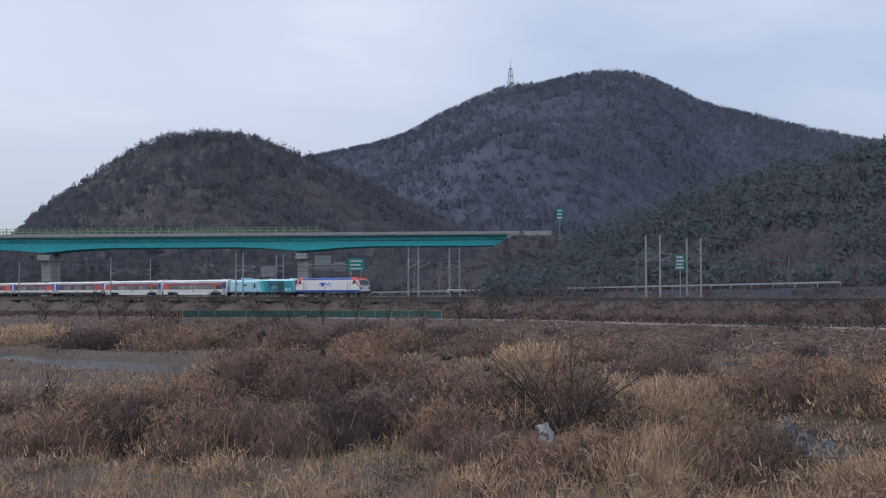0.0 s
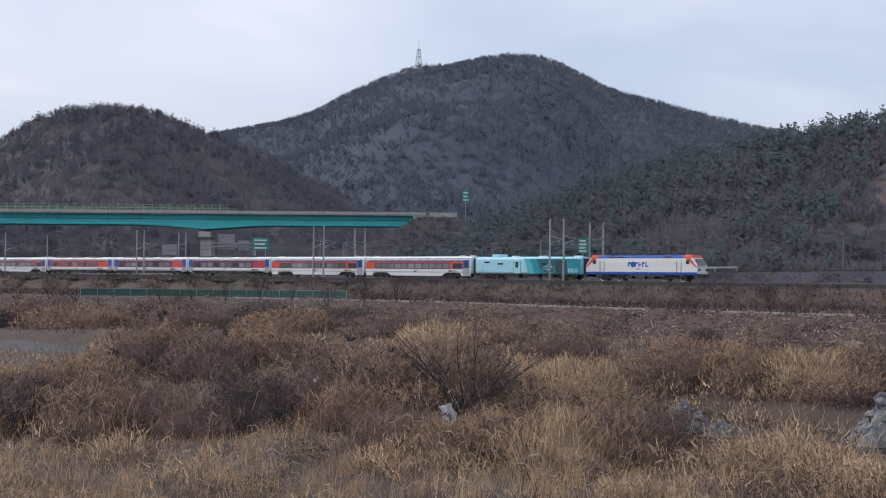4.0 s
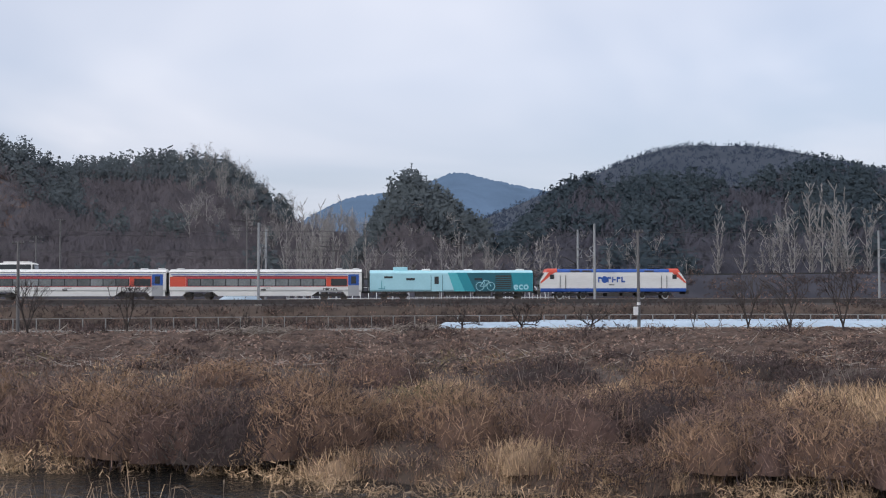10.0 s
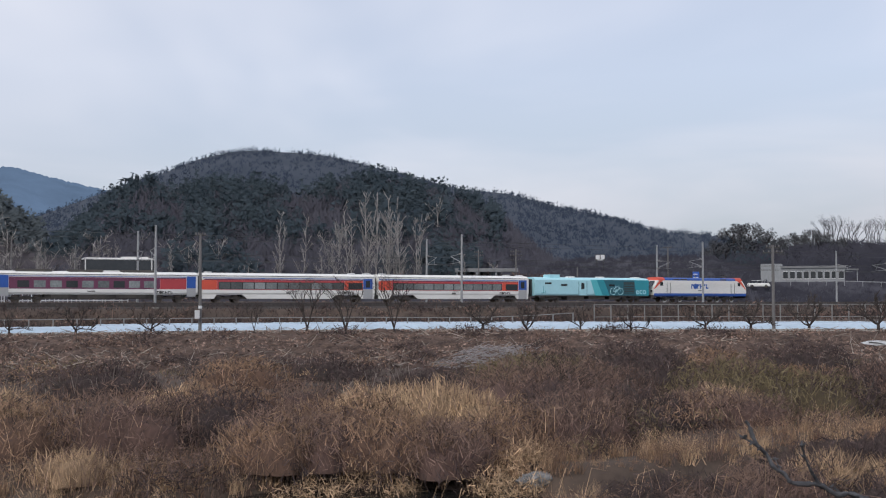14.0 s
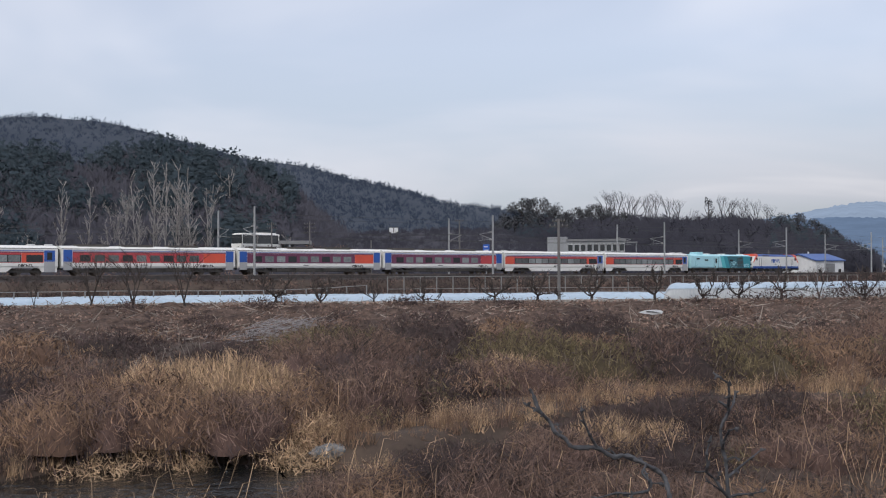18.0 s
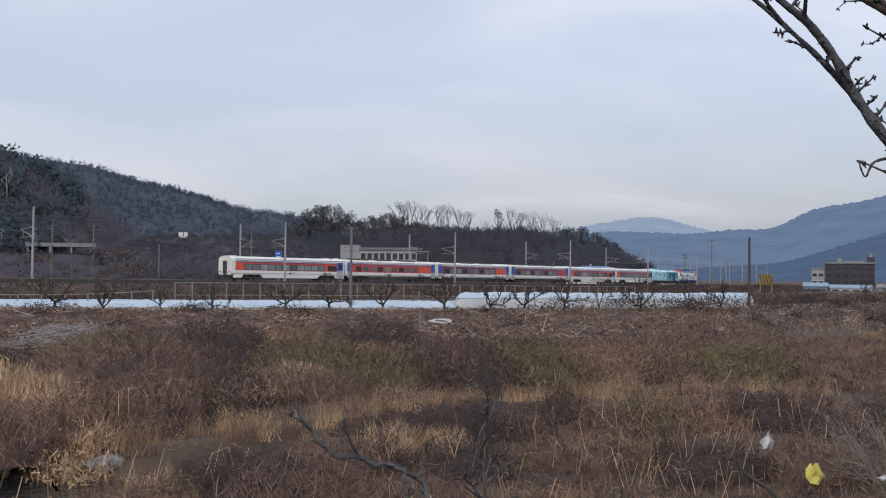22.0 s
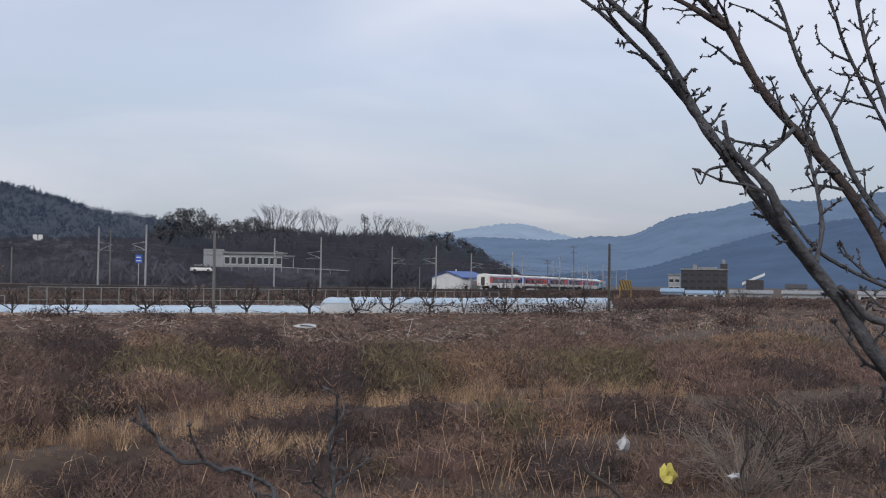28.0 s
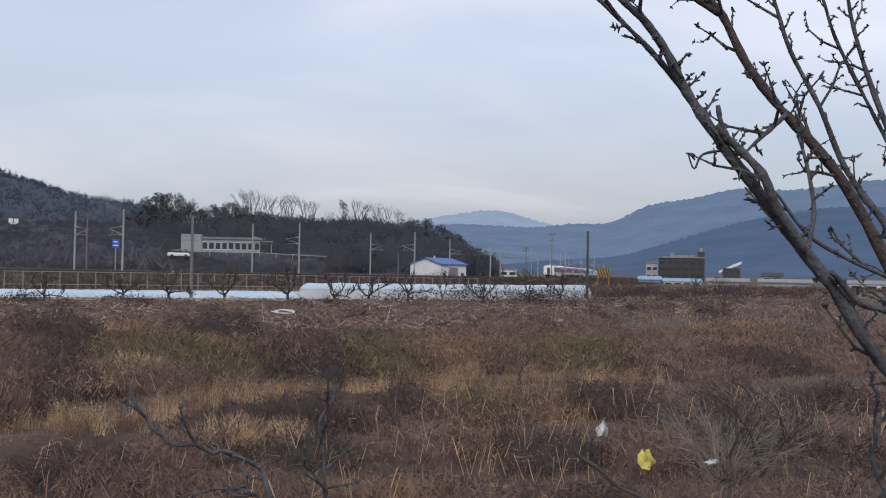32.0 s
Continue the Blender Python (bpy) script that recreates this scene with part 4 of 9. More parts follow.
def gangway(car, x):
    s = 1 if x > 0 else -1
    bm = bmesh.new()
    for k in range(4):
        a, b = sorted((x + s * k * 0.08, x + s * (k * 0.08 + 0.06)))
        box(a, -0.75, 0.95, b, 0.75, 3.3, 0.0, bm=bm)
    part("gangway", bm, DARK_STEEL, car, "black rubber gangway bellows")
    part("coupler", rod((x, 0, 0.9), (x + s * 0.5, 0, 0.9), 0.13), UNDER, car)


def wordmark(car, x, z, width, height, s, y=1.5, material=BLUE_PAINT):
    """The operator's mark as plain shapes in its colours: bars and a disc."""
    n = 6
    bm = bmesh.new()
    for k in range(n):
        w0, w1 = x + width * k / n, x + width * (k + 0.8) / n
        if k == 1:
            rod((x + width * (k + 0.42) / n, s * (y - 0.02), z + height / 2), (x + width * (k + 0.42) / n, s * (y + 0.016), z + height / 2), height * 0.62, sides=16, bm=bm)
            continue
        a, b = sorted((s * (y - 0.03), s * (y + 0.016)))
        stroke = (w1 - w0) * 0.36
        box(w0, a, z, w0 + stroke, b, z + height, bm=bm)
        if k != n - 1:
            box(w0 + stroke * 1.02, a, z + height * (0.36 if k % 2 else 0.62), w1, b, z + height * (0.62 if k % 2 else 0.98), bm=bm)
        else:
            box(w0 + stroke * 1.02, a, z, w1, b, z + height * 0.28, bm=bm)
    part("operator_mark", bm, material, car, "operator's mark as plain blue shapes")


def under_boxes(car, spots):
    for x0, x1, z0, z1 in spots:
        part("underfloor_box", box(x0, -1.35, z0, x1, 1.35, z1, 0.05), UNDER, car)


def coach_modern(name, tail=False):
    """Passenger car with a continuous dark window strip."""
    c = thing(name, pose(0, 0, 0), "white and red passenger coach with dark window strip and blue doors", "train car", "cars of the train")
    L = 11.6
    part("body", extrude(shell(), -L, L), WHITE_PAINT, c, "white coach body")
    for s in (-1, 1):
        part("skirt", slanted(((-6.4, 0.97), (-5.7, 0.46), (5.5, 0.46), (6.2, 0.97)), s * 1.40, s * 1.485), WHITE_PAINT, c, "white skirt between the bogies")
        part("end_skirt", slanted(((-11.5, 0.97), (-11.5, 0.46), (-10.0, 0.46), (-9.6, 0.97)), s * 1.40, s * 1.485), WHITE_PAINT, c)
        part("end_skirt", slanted(((9.3, 0.97), (9.7, 0.46), (11.5, 0.46), (11.5, 0.97)), s * 1.40, s * 1.485), WHITE_PAINT, c)
    flanks("gutter", c, UNDER, "", -L, L, 3.30, 3.36)
    flanks("blue_stripe", c, BLUE_PAINT, "thin blue stripe below the roof", -11.4, 9.9, 3.0, 3.09)
    flanks("purple_stripe", c, PURPLE_PAINT, "dark purple stripe over the window band", -11.2, 9.9, 2.80, 2.93)
    flanks("red_band", c, RED_PAINT, "red window band", -9.6, 7.28, 1.60, 2.795)
    flanks("end_panel", c, ORANGE_PAINT, "orange-red end panel", -11.5, -9.62, 1.60, 2.795)
    flanks("pillar_panel", c, ORANGE_PAINT, "orange-red window pillar", 7.3, 9.9, 1.60, 2.795)
    for s in (-1, 1):
        part("window_strip", one_side(-9.4, 7.26, 1.66, 2.56, s, proud=0.02), GLASS_DARK, c, "dark continuous window strip")
        for k in range(11):
            x = -9.3 + k * 1.505
            part("pane", one_side(x, x + 1.38, 1.72, 2.5, s, proud=0.03), PANE, c)
        part("pane", one_side(7.85, 9.8, 1.68, 2.54, s, proud=0.03), GLASS_DARK, c)
        d = part("door", one_side(9.95, 11.25, 0.5, 3.1, s, proud=0.025), BLUE_PAINT, c, "blue folding door")
        part("door_step_panel", one_side(9.95, 11.25, 0.46, 1.75, s, proud=0.032), GREY_PANEL, d, "grey lower door panel")
        part("door_window", one_side(10.3, 10.9, 1.95, 2.85, s, proud=0.035), GLASS_DARK, d)
        wordmark(c, 6.9, 1.14, 1.85, 0.28, s, material=DARK_STEEL)
        part("number_plate", one_side(-0.6, 0.0, 1.12, 1.3, s, proud=0.02), DARK_STEEL, c, "dark bars of unreadable lettering")
        part("route_board", one_side(-0.4, 0.5, 1.4, 1.46, s, proud=0.02), DARK_STEEL, c)
    for x in (-8.2, 8.2):
        bogie(c, x)
    for x in (-11.6, 11.6):
        gangway(c, x)
    under_boxes(c, [(-5, -2.2, 0.55, 0.95), (-1.5, 1.8, 0.5, 0.95), (2.6, 5, 0.6, 0.95)])
    part("underframe", box(-6.3, -1.2, 0.43, 6.3, 1.2, 0.96, 0.03), UNDER, c)
    for x in (-10.4, 8.8, 10.9):
        part("roof_vent", box(x - 0.4, -0.4, 3.68, x + 0.4, 0.4, 3.86, 0.05), ROOF_PAINT, c)
    if tail:
        part("tail_frame", extrude([(y * 1.02, z) for y, z in shell(1.53, 0.9, 3.38, 3.78)], -L - 0.35, -L + 0.4), WHITE_PAINT, c, "white rounded end frame")
        part("end_door", box(-L - 0.38, -0.5, 1.0, -L - 0.3, 0.5, 3.0), DARK_STEEL, c, "dark end door recess")
        for y in (-1.1, 1.1):
            part("tail_lamp", box(-L - 0.4, y - 0.15, 1.25, -L - 0.33, y + 0.15, 1.5), RED_PAINT, c, "red tail lamp")
    return c


def coach_older(name, tone, orange_end):
    """Passenger car with single large windows, blue doors at both ends and roof pods."""
    c = thing(name, pose(0, 0, 0), "white and dark red passenger coach with single windows and roof pods", "train car", "cars of the train")
    L = 11.6
    part("body", extrude(shell(), -L, L), WHITE_PAINT, c, "white coach body")
    flanks("gutter", c, UNDER, "", -L, L, 3.30, 3.36)
    flanks("blue_stripe", c, BLUE_PAINT, "thin blue stripe below the roof", -10.2, 10.2, 3.06, 3.13)
    flanks("purple_stripe", c, PURPLE_PAINT, "", -10.2, 10.2, 2.86, 3.0)
    flanks("red_band", c, tone, "red window band", -10.2, 7.0, 1.62, 2.855)
    flanks("end_panel", c, ORANGE_PAINT if orange_end else RED_PAINT, "orange-red end panel", 7.02, 10.2, 1.62, 2.855)
    for s in (-1, 1):
        for k in range(9):
            x = -9.3 + k * 1.8
            part("window", one_side(x, x + 1.3, 1.78, 2.58, s, proud=0.028), PANE if k % 3 else GLASS_DARK, c)
        for x in (-11.35, 10.25):
            d = part("door", one_side(x, x + 1.1, 0.75, 3.2, s, proud=0.025), BLUE_PAINT, c, "blue folding door")
            part("door_step_panel", one_side(x, x + 1.1, 0.72, 1.75, s, proud=0.032), GREY_PANEL, d, "grey lower door panel")
        wordmark(c, 6.6, 1.1, 2.0, 0.3, s, material=DARK_STEEL)
        part("route_board", one_side(-1.5, -0.6, 1.3, 1.4, s, proud=0.02), DARK_STEEL, c)
    for x in (-8.2, 8.2):
        bogie(c, x)
    for x in (-11.6, 11.6):
        gangway(c, x)
    under_boxes(c, [(-5.6, -3.4, 0.45, 0.95), (-2.6, 1.0, 0.4, 0.95), (1.8, 5.4, 0.5, 0.95)])
    part("underframe", box(-6.3, -1.2, 0.43, 6.3, 1.2, 0.96, 0.03), UNDER, c)
    for x in (-7.4, -1.6, 4.6):
        part("roof_pod", extrude([(0.9, 3.55), (0.75, 3.92), (-0.75, 3.92), (-0.9, 3.55)], x - 2.0, x + 2.0), UNDER, c, "dark grey air-conditioning pod")
    return c


def service_car():
    """Turquoise van with graded panels."""
    c = thing("service_car", pose(0, 0, 0), "pale turquoise service car graded to dark teal, with white lettering", "train car", "cars of the train")
    L = 10.4
    part("body", extrude(shell(1.48, 0.95, 3.3, 3.62), -L, L), CYAN_PAINT, c, "pale turquoise body")
    for s in (-1, 1):
        for nm, pts, material, pr in (("cyan_panel", ((0.35, 0.99), (L - 0.02, 0.99), (L - 0.02, 3.28), (-0.5, 3.28)), CYAN_DEEP, 0.010),
                                      ("teal_panel", ((1.7, 0.99), (L - 0.02, 0.99), (L - 0.02, 3.28), (0.6, 3.28)), TEAL_PAINT, 0.014),
                                      ("dark_teal_panel", ((3.0, 0.99), (8.0, 0.99), (7.6, 3.28), (1.9, 3.28)), TEAL_DARK, 0.018)):
            part(nm, slanted(pts, s * 1.45, s * (1.48 + pr)), material, c, nm.replace("_", " ").replace("panel", "slanted panel"))
    for s in (-1, 1):
        part("grille", one_side(5.6, 7.6, 1.3, 2.95, s, 1.48, 0.03), UNDER, c, "dark louvred grille")
        for k in range(6):
            part("louvre", one_side(5.65, 7.55, 1.4 + k * 0.25, 1.5 + k * 0.25, s, 1.48, 0.05), TEAL_DARK, c)
        for x, w in ((-8.6, 1.1), (-5.8, 1.1), (2.9, 1.0)):
            part("window", one_side(x, x + w, 2.35 if x > -8 else 2.6, 2.62 if x > -8 else 2.84, s, 1.48, 0.035), GLASS_DARK, c)
        d = part("door", one_side(-2.6, -1.2, 1.0, 3.0, s, 1.48, 0.02), CYAN_PAINT, c)
        part("door_window", one_side(-2.2, -1.65, 1.9, 2.8, s, 1.48, 0.04), GLASS_DARK, d)
        for x0 in (-2.66, -1.2):
            part("door_frame", box(x0, min(s * 1.46, s * 1.51), 1.0, x0 + 0.06, max(s * 1.46, s * 1.51), 3.0), TEAL_DARK, d)
        # the word on the flank
        cu = bpy.data.curves.new("lettering", "FONT")
        cu.body, cu.size, cu.extrude, cu.offset = "eco", 1.25, 0.012, 0.02
        cu.space_character = 1.1
        ob = new("lettering", cu)
        ob.data.materials.append(CYAN_PAINT)
        ob.parent = c
        ob.matrix_basis = pose(7.9 if s < 0 else 10.1, s * 1.5, 1.22, 90, 0, 0 if s < 0 else 180)
        tagged(ob, "white lettering on the teal flank")
        # bicycle drawn in pale outline
        bm = bmesh.new()
        for cx in (3.6, 5.0):
            n = 18
            for k in range(n):
                a0, a1 = 2 * math.pi * k / n, 2 * math.pi * (k + 1) / n
                rod((cx + 0.5 * math.cos(a0), s * 1.505, 1.6 + 0.5 * math.sin(a0)), (cx + 0.5 * math.cos(a1), s * 1.505, 1.6 + 0.5 * math.sin(a1)), 0.035, sides=4, bm=bm)
        for p, q in (((3.6, 1.6), (4.1, 2.3)), ((4.1, 2.3), (4.75, 2.25)), ((4.1, 2.3), (4.3, 1.6)), ((4.3, 1.6), (4.75, 2.25)), ((4.75, 2.25), (5.0, 1.6)), ((3.6, 1.6), (4.3, 1.6))):
            rod((p[0], s * 1.505, p[1]), (q[0], s * 1.505, q[1]), 0.035, sides=4, bm=bm)
        part("bicycle_outline", bm, CYAN_PAINT, c, "pale bicycle drawn on the flank")
        bm = bmesh.new()
        for p, q in (((-9.3, 1.35), (-8.5, 1.35)), ((-8.9, 1.35), (-8.9, 2.3)), ((-8.5, 1.35), (-8.5, 1.65))):
            rod((p[0], s * 1.49, p[1]), (q[0], s * 1.49, q[1]), 0.03, sides=4, bm=bm)
        part("line_drawing", bm, TEAL_PAINT, c)
    part("roof_box", box(-7.4, -0.9, 3.5, -5.6, 0.9, 4.0, 0.08), CYAN_PAINT, c, "pale roof housing")
    for x in (-3.2, 2.2, 8.9):
        part("roof_vent", box(x - 0.5, -0.5, 3.55, x + 0.5, 0.5, 3.76, 0.05), WHITE_PAINT, c)
    flanks("sole_bar", c, UNDER, "", -L, L, 0.86, 0.985, 1.45)
    for x in (-7.4, 7.4):
        bogie(c, x)
    for x in (-L, L):
        gangway(c, x)
    under_boxes(c, [(-4.6, -1.6, 0.35, 0.9), (-0.8, 2.2, 0.45, 0.9), (3, 5, 0.4, 0.9)])
    return c


def locomotive():
    c = thing("electric_locomotive", pose(0, 0, 0), "white electric locomotive with blue roof, orange cab tops and blue skirt", "locomotive", "cars of the train")
    L = 9.6

    def nose(sign):
        def f(y, z):
            back = 0.0 if z < 2.1 else (z - 2.1) * 0.75
            back += 0.25 * max(0, 1.25 - z) + 0.22 * (abs(y) / 1.5) ** 4
            return sign * (L - back)
        return f

    body = shell(1.5, 1.0, 3.15, 3.4)
    bm = bmesh.new()
    ys = body
    part("body", extrude([(y, z) for y, z in ((1.4, 1.0), (1.5, 1.3), (1.5, 2.1), (1.5, 2.7), (1.47, 3.12), (0, 3.14), (-1.47, 3.12), (-1.5, 2.7), (-1.5, 2.1), (-1.5, 1.3), (-1.4, 1.0))], nose(-1), nose(1)), WHITE_PAINT, c, "white locomotive body")
    part("roof", extrude([(1.46, 3.14), (1.4, 3.36), (1.05, 3.52), (-1.05, 3.52), (-1.4, 3.36), (-1.46, 3.14)], -7.2, 7.2), BLUE_PAINT, c, "blue roof cowl")
    for s in (-1, 1):
        a, b = (7.2, 0) if s > 0 else (-7.2, 0)
        tip = nose(s)
        pts = lambda y, z: tip(y, z)
        sec = [(1.47, 3.13), (1.4, 3.38), (1.05, 3.58), (-1.05, 3.58), (-1.4, 3.38), (-1.47, 3.13)]
        part("cab_roof", extrude(sec, 7.22, pts) if s > 0 else extrude(sec, pts, -7.22), ORANGE_PAINT, c, "orange-red cab roof")
        # orange shoulder running down the raked front
        for y in (-1.51, 1.51):
            part("cab_stripe", slanted(((7.55, 3.12), (8.3, 3.12), (9.42, 1.9), (9.2, 1.9)), y, y * 0.97, s), ORANGE_PAINT, c)
        # windscreen, lamps
        q0, q1 = tip(0, 2.2) + s * 0.02, tip(0, 3.05) + s * 0.02
        bm = bmesh.new()
        v = [bm.verts.new(p) for p in ((q0, -1.2, 2.25), (q0, 1.2, 2.25), (q1, 1.1, 3.05), (q1, -1.1, 3.05), (q0 - s * 0.06, -1.2, 2.25), (q0 - s * 0.06, 1.2, 2.25), (q1 - s * 0.06, 1.1, 3.05), (q1 - s * 0.06, -1.1, 3.05))]
        for f in ((0, 1, 2, 3), (7, 6, 5, 4), (0, 4, 5, 1), (1, 5, 6, 2), (2, 6, 7, 3), (3, 7, 4, 0)):
            bm.faces.new([v[i] for i in f])
        bmesh.ops.recalc_face_normals(bm, faces=bm.faces)
        part("windscreen", bm, GLASS_DARK, c)
        for y in (-1.05, 1.05):
            part("headlamp", rod((tip(y, 1.6) - s * 0.1, y, 1.6), (tip(y, 1.6) + s * 0.04, y, 1.6), 0.16, sides=14), GLASS_DARK, c, "round headlamp")
        part("buffer_beam", box(min(s * 9.3, s * 9.75), -1.35, 0.55, max(s * 9.3, s * 9.75), 1.35, 1.05, 0.06), UNDER, c)
        part("coupler", rod((s * 9.5, 0, 0.85), (s * 10.0, 0, 0.85), 0.13), UNDER, c)
        for y in (-1, 1):
            w = part("cab_window", one_side(min(s * 7.6, s * 8.15), max(s * 7.6, s * 8.15), 2.35, 2.88, y, 1.5, 0.02, 0.0), GLASS_DARK, c)
            for x in (6.15, 6.85):
                part("handrail", rod((s * x, y * 1.56, 1.2), (s * x, y * 1.56, 2.75), 0.03, sides=5), DARK_STEEL, c)
            part("cab_door", one_side(min(s * 6.2, s * 6.8), max(s * 6.2, s * 6.8), 1.2, 2.95, y, 1.5, 0.008), WHITE_PAINT, c)
    part("blue_skirt", extrude([(1.43, 0.84), (1.515, 0.98), (1.515, 1.26), (-1.515, 1.26), (-1.515, 0.98), (-1.43, 0.84)], -9.35, 9.35), BLUE_PAINT, c, "blue skirt band")
    for y in (-1, 1):
        wordmark(c, -2.0, 1.95, 3.6, 0.66, y, 1.5)
        part("lettering_bar", one_side(-0.6, 0.1, 1.62, 1.72, y, 1.5, 0.015), DARK_STEEL, c)
        for x in (-4.9, -3.4, 4.6):
            part("roof_grille", one_side(x - 0.6, x + 0.6, 3.18, 3.36, y, 1.44, 0.02), UNDER, c)
    for x in (-5.3, 5.3):
        bogie(c, x, 3.0, True)
    under_boxes(c, [(-2.6, -1.4, 0.35, 0.72), (1.2, 2.4, 0.35, 0.72), (-0.8, 0.8, 0.3, 0.72)])
    # pantographs and roof gear
    for x, raised in ((-5.6, True), (5.6, False)):
        knee = (x + 1.0, 4.25) if raised else (x + 1.2, 3.9)
        head = (x - 0.4, 4.95) if raised else (x - 0.4, 3.98)
        base = part("pantograph_base", box(x - 0.6, -0.55, 3.7, x + 0.6, 0.55, 3.78), DARK_STEEL, c, "base of the raised pantograph" if raised else "base of the folded pantograph")
        for y in (-0.3, 0.3):
            part("lower_arm", rod((x - 0.3, y, 3.75), (knee[0], y * 0.6, knee[1]), 0.05, sides=5), DARK_STEEL, base)
            part("upper_arm", rod((knee[0], y * 0.6, knee[1]), (head[0], y * 1.2, head[1]), 0.045, sides=5), DARK_STEEL, base)
        for dx in (-0.15, 0.15):
            part("contact_strip", rod((head[0] + dx, -0.85, head[1]), (head[0] + dx, 0.85, head[1]), 0.045, sides=5), DARK_STEEL, base)
        for dx in (-0.55, 0.55):
            for y in (-0.5, 0.5):
                part("insulator", rod((x + dx, y, 3.6), (x + dx, y, 3.75), 0.07, sides=6), UNDER, c)
    for x in np.arange(-3.4, 3.6, 0.95):
        part("insulator", rod((x, 0.2, 3.6), (x, 0.2, 3.9), 0.09, 0.06, sides=7), UNDER, c)
    part("roof_busbar", rod((-4.2, 0.2, 3.92), (4.2, 0.2, 3.92), 0.03, sides=5), DARK_STEEL, c)
    return c


CYAN_DEEP = mat("mid_cyan_paint", (0.10, 0.50, 0.56), (0.085, 0.44, 0.50), 0.5, 0.4)
GREY_PANEL = mat("grey_door_panel", (0.40, 0.41, 0.42), (0.33, 0.33, 0.34), 0.8, 0.5)
PANE = mat("window_pane", (0.13, 0.148, 0.152), (0.24, 0.26, 0.262), 0.6, 0.12, rand=0.5, spec=0.5)

LOCO, SERVICE = locomotive(), service_car()
LOCO.scale, SERVICE.scale = (0.978, 1, 1.06), (0.967, 1, 1)
C1 = coach_modern("coach")
C2 = copy_thing(C1, pose(0, 0, 0))
C3 = coach_older("coach", PURPLE_PAINT, False)
C4 = coach_older("coach", PURPLE_PAINT, True)
C5 = coach_older("coach", RED_PAINT, True)
C6 = coach_modern("coach", tail=True)
# centre of each car behind the nose of the train
CARS = [(LOCO, 9.8), (SERVICE, 29.95), (C1, 52.6), (C2, 76.2), (C3, 99.8), (C4, 123.4), (C5, 147.0), (C6, 170.6)]
NOSE = [(-3, -232), (0, -172.4), (2, -126.9), (5, -61.6), (7.5, -9.84), (9, 20.7), (11, 61.0), (13, 101.7), (15, 142.4), (18, 202.9), (20, 243.5), (22, 284.6), (24, 325.8), (26, 366.6), (28.5, 417.5), (30, 448.2), (32, 489.1), (35, 551)]

# ---------------------------------------------------------------- beside the line: masts, wires, poles, fences
PLASTIC = mat("white_plastic_sheet", (0.43, 0.53, 0.62), (0.33, 0.42, 0.51), 0.5, 0.35, bump=0.7, fine=6)
PLASTIC_GREY = mat("clouded_plastic_sheet", (0.30, 0.32, 0.34), (0.42, 0.44, 0.45), 0.7, 0.45, bump=0.5, streak=(1, 1, 0.3))
SIGN_GREEN = mat("green_sign_sheet", (0.02, 0.24, 0.19), (0.025, 0.27, 0.21), 1.0, 0.5)
SIGN_BLUE = mat("blue_sign_sheet", (0.03, 0.12, 0.50), (0.03, 0.10, 0.42), 1.0, 0.5)
SIGN_WHITE = mat("white_sign_sheet", (0.72, 0.73, 0.74), (0.60, 0.61, 0.62), 1.0, 0.5)
POLE_GREY = mat("concrete_pole", (0.17, 0.165, 0.165), (0.12, 0.115, 0.115), 1.0, 0.9, streak=(1, 1, 0.2))
NET_GREEN = mat("green_mesh_fence", (0.035, 0.085, 0.075), (0.05, 0.105, 0.09), 0.8, 0.8)
PIPE = mat("galvanised_pipe", (0.30, 0.30, 0.29), (0.20, 0.19, 0.18), 1.5, 0.5, metal=0.4)


def mast(height, reach):
    """Overhead-line mast: post, cantilever with stay and insulators; reach is signed towards its track (local y)."""
    t = thing("catenary_mast", pose(0, 0, 0), "grey steel overhead-line mast with cantilever arm", "mast", "overhead-line masts")
    part("foundation", box(-0.4, -0.4, -1.0, 0.4, 0.4, -0.1, 0.05), CONCRETE_GREY, t)
    part("post", rod((0, 0, -0.3), (0, 0, height), 0.17, 0.13, 10), MAST, t)
    part("cap", rod((0, 0, height), (0, 0, height + 0.08), 0.16, 0.1, 10), MAST, t)
    bm = rod((0, 0, 6.6), (0, reach, 6.35), 0.04, sides=6)
    rod((0, 0, 5.4), (0, reach, 6.3), 0.045, sides=6, bm=bm)
    rod((0, 0, 5.5), (0, reach * 1.08, 5.3), 0.03, sides=6, bm=bm)
    rod((0, reach * 0.75, 6.05), (0, reach * 0.8, 5.3), 0.025, sides=6, bm=bm)
    part("cantilever", bm, MAST, t)
    for z in (5.4, 6.6):
        s = 1 if reach > 0 else -1
        bm = bmesh.new()
        for k in range(4):
            rod((0, s * (0.3 + k * 0.12), z), (0, s * (0.36 + k * 0.12), z), 0.11, sides=8, bm=bm)
        part("insulator", bm, CONCRETE_GREY, t)
    return t


near_mast, far_mast = mast(9.15, 3.2), mast(9.05, -3.2)
SPOTS = [-300, -255, -208, -205.7, -158, -155.5, -107.2, -104.7, -53.5, -12.5, 28.3, 69.4, 111, 152.5, 193.8, 235.5, 277, 318, 362, 405, 450, 495]
for i, s in enumerate(SPOTS):
    for proto, off in ((near_mast, -3.4), (far_mast, 7.6)):
        if i == 0:
            proto.matrix_basis = line_pose(s, off)
        else:
            copy_thing(proto, line_pose(s, off))
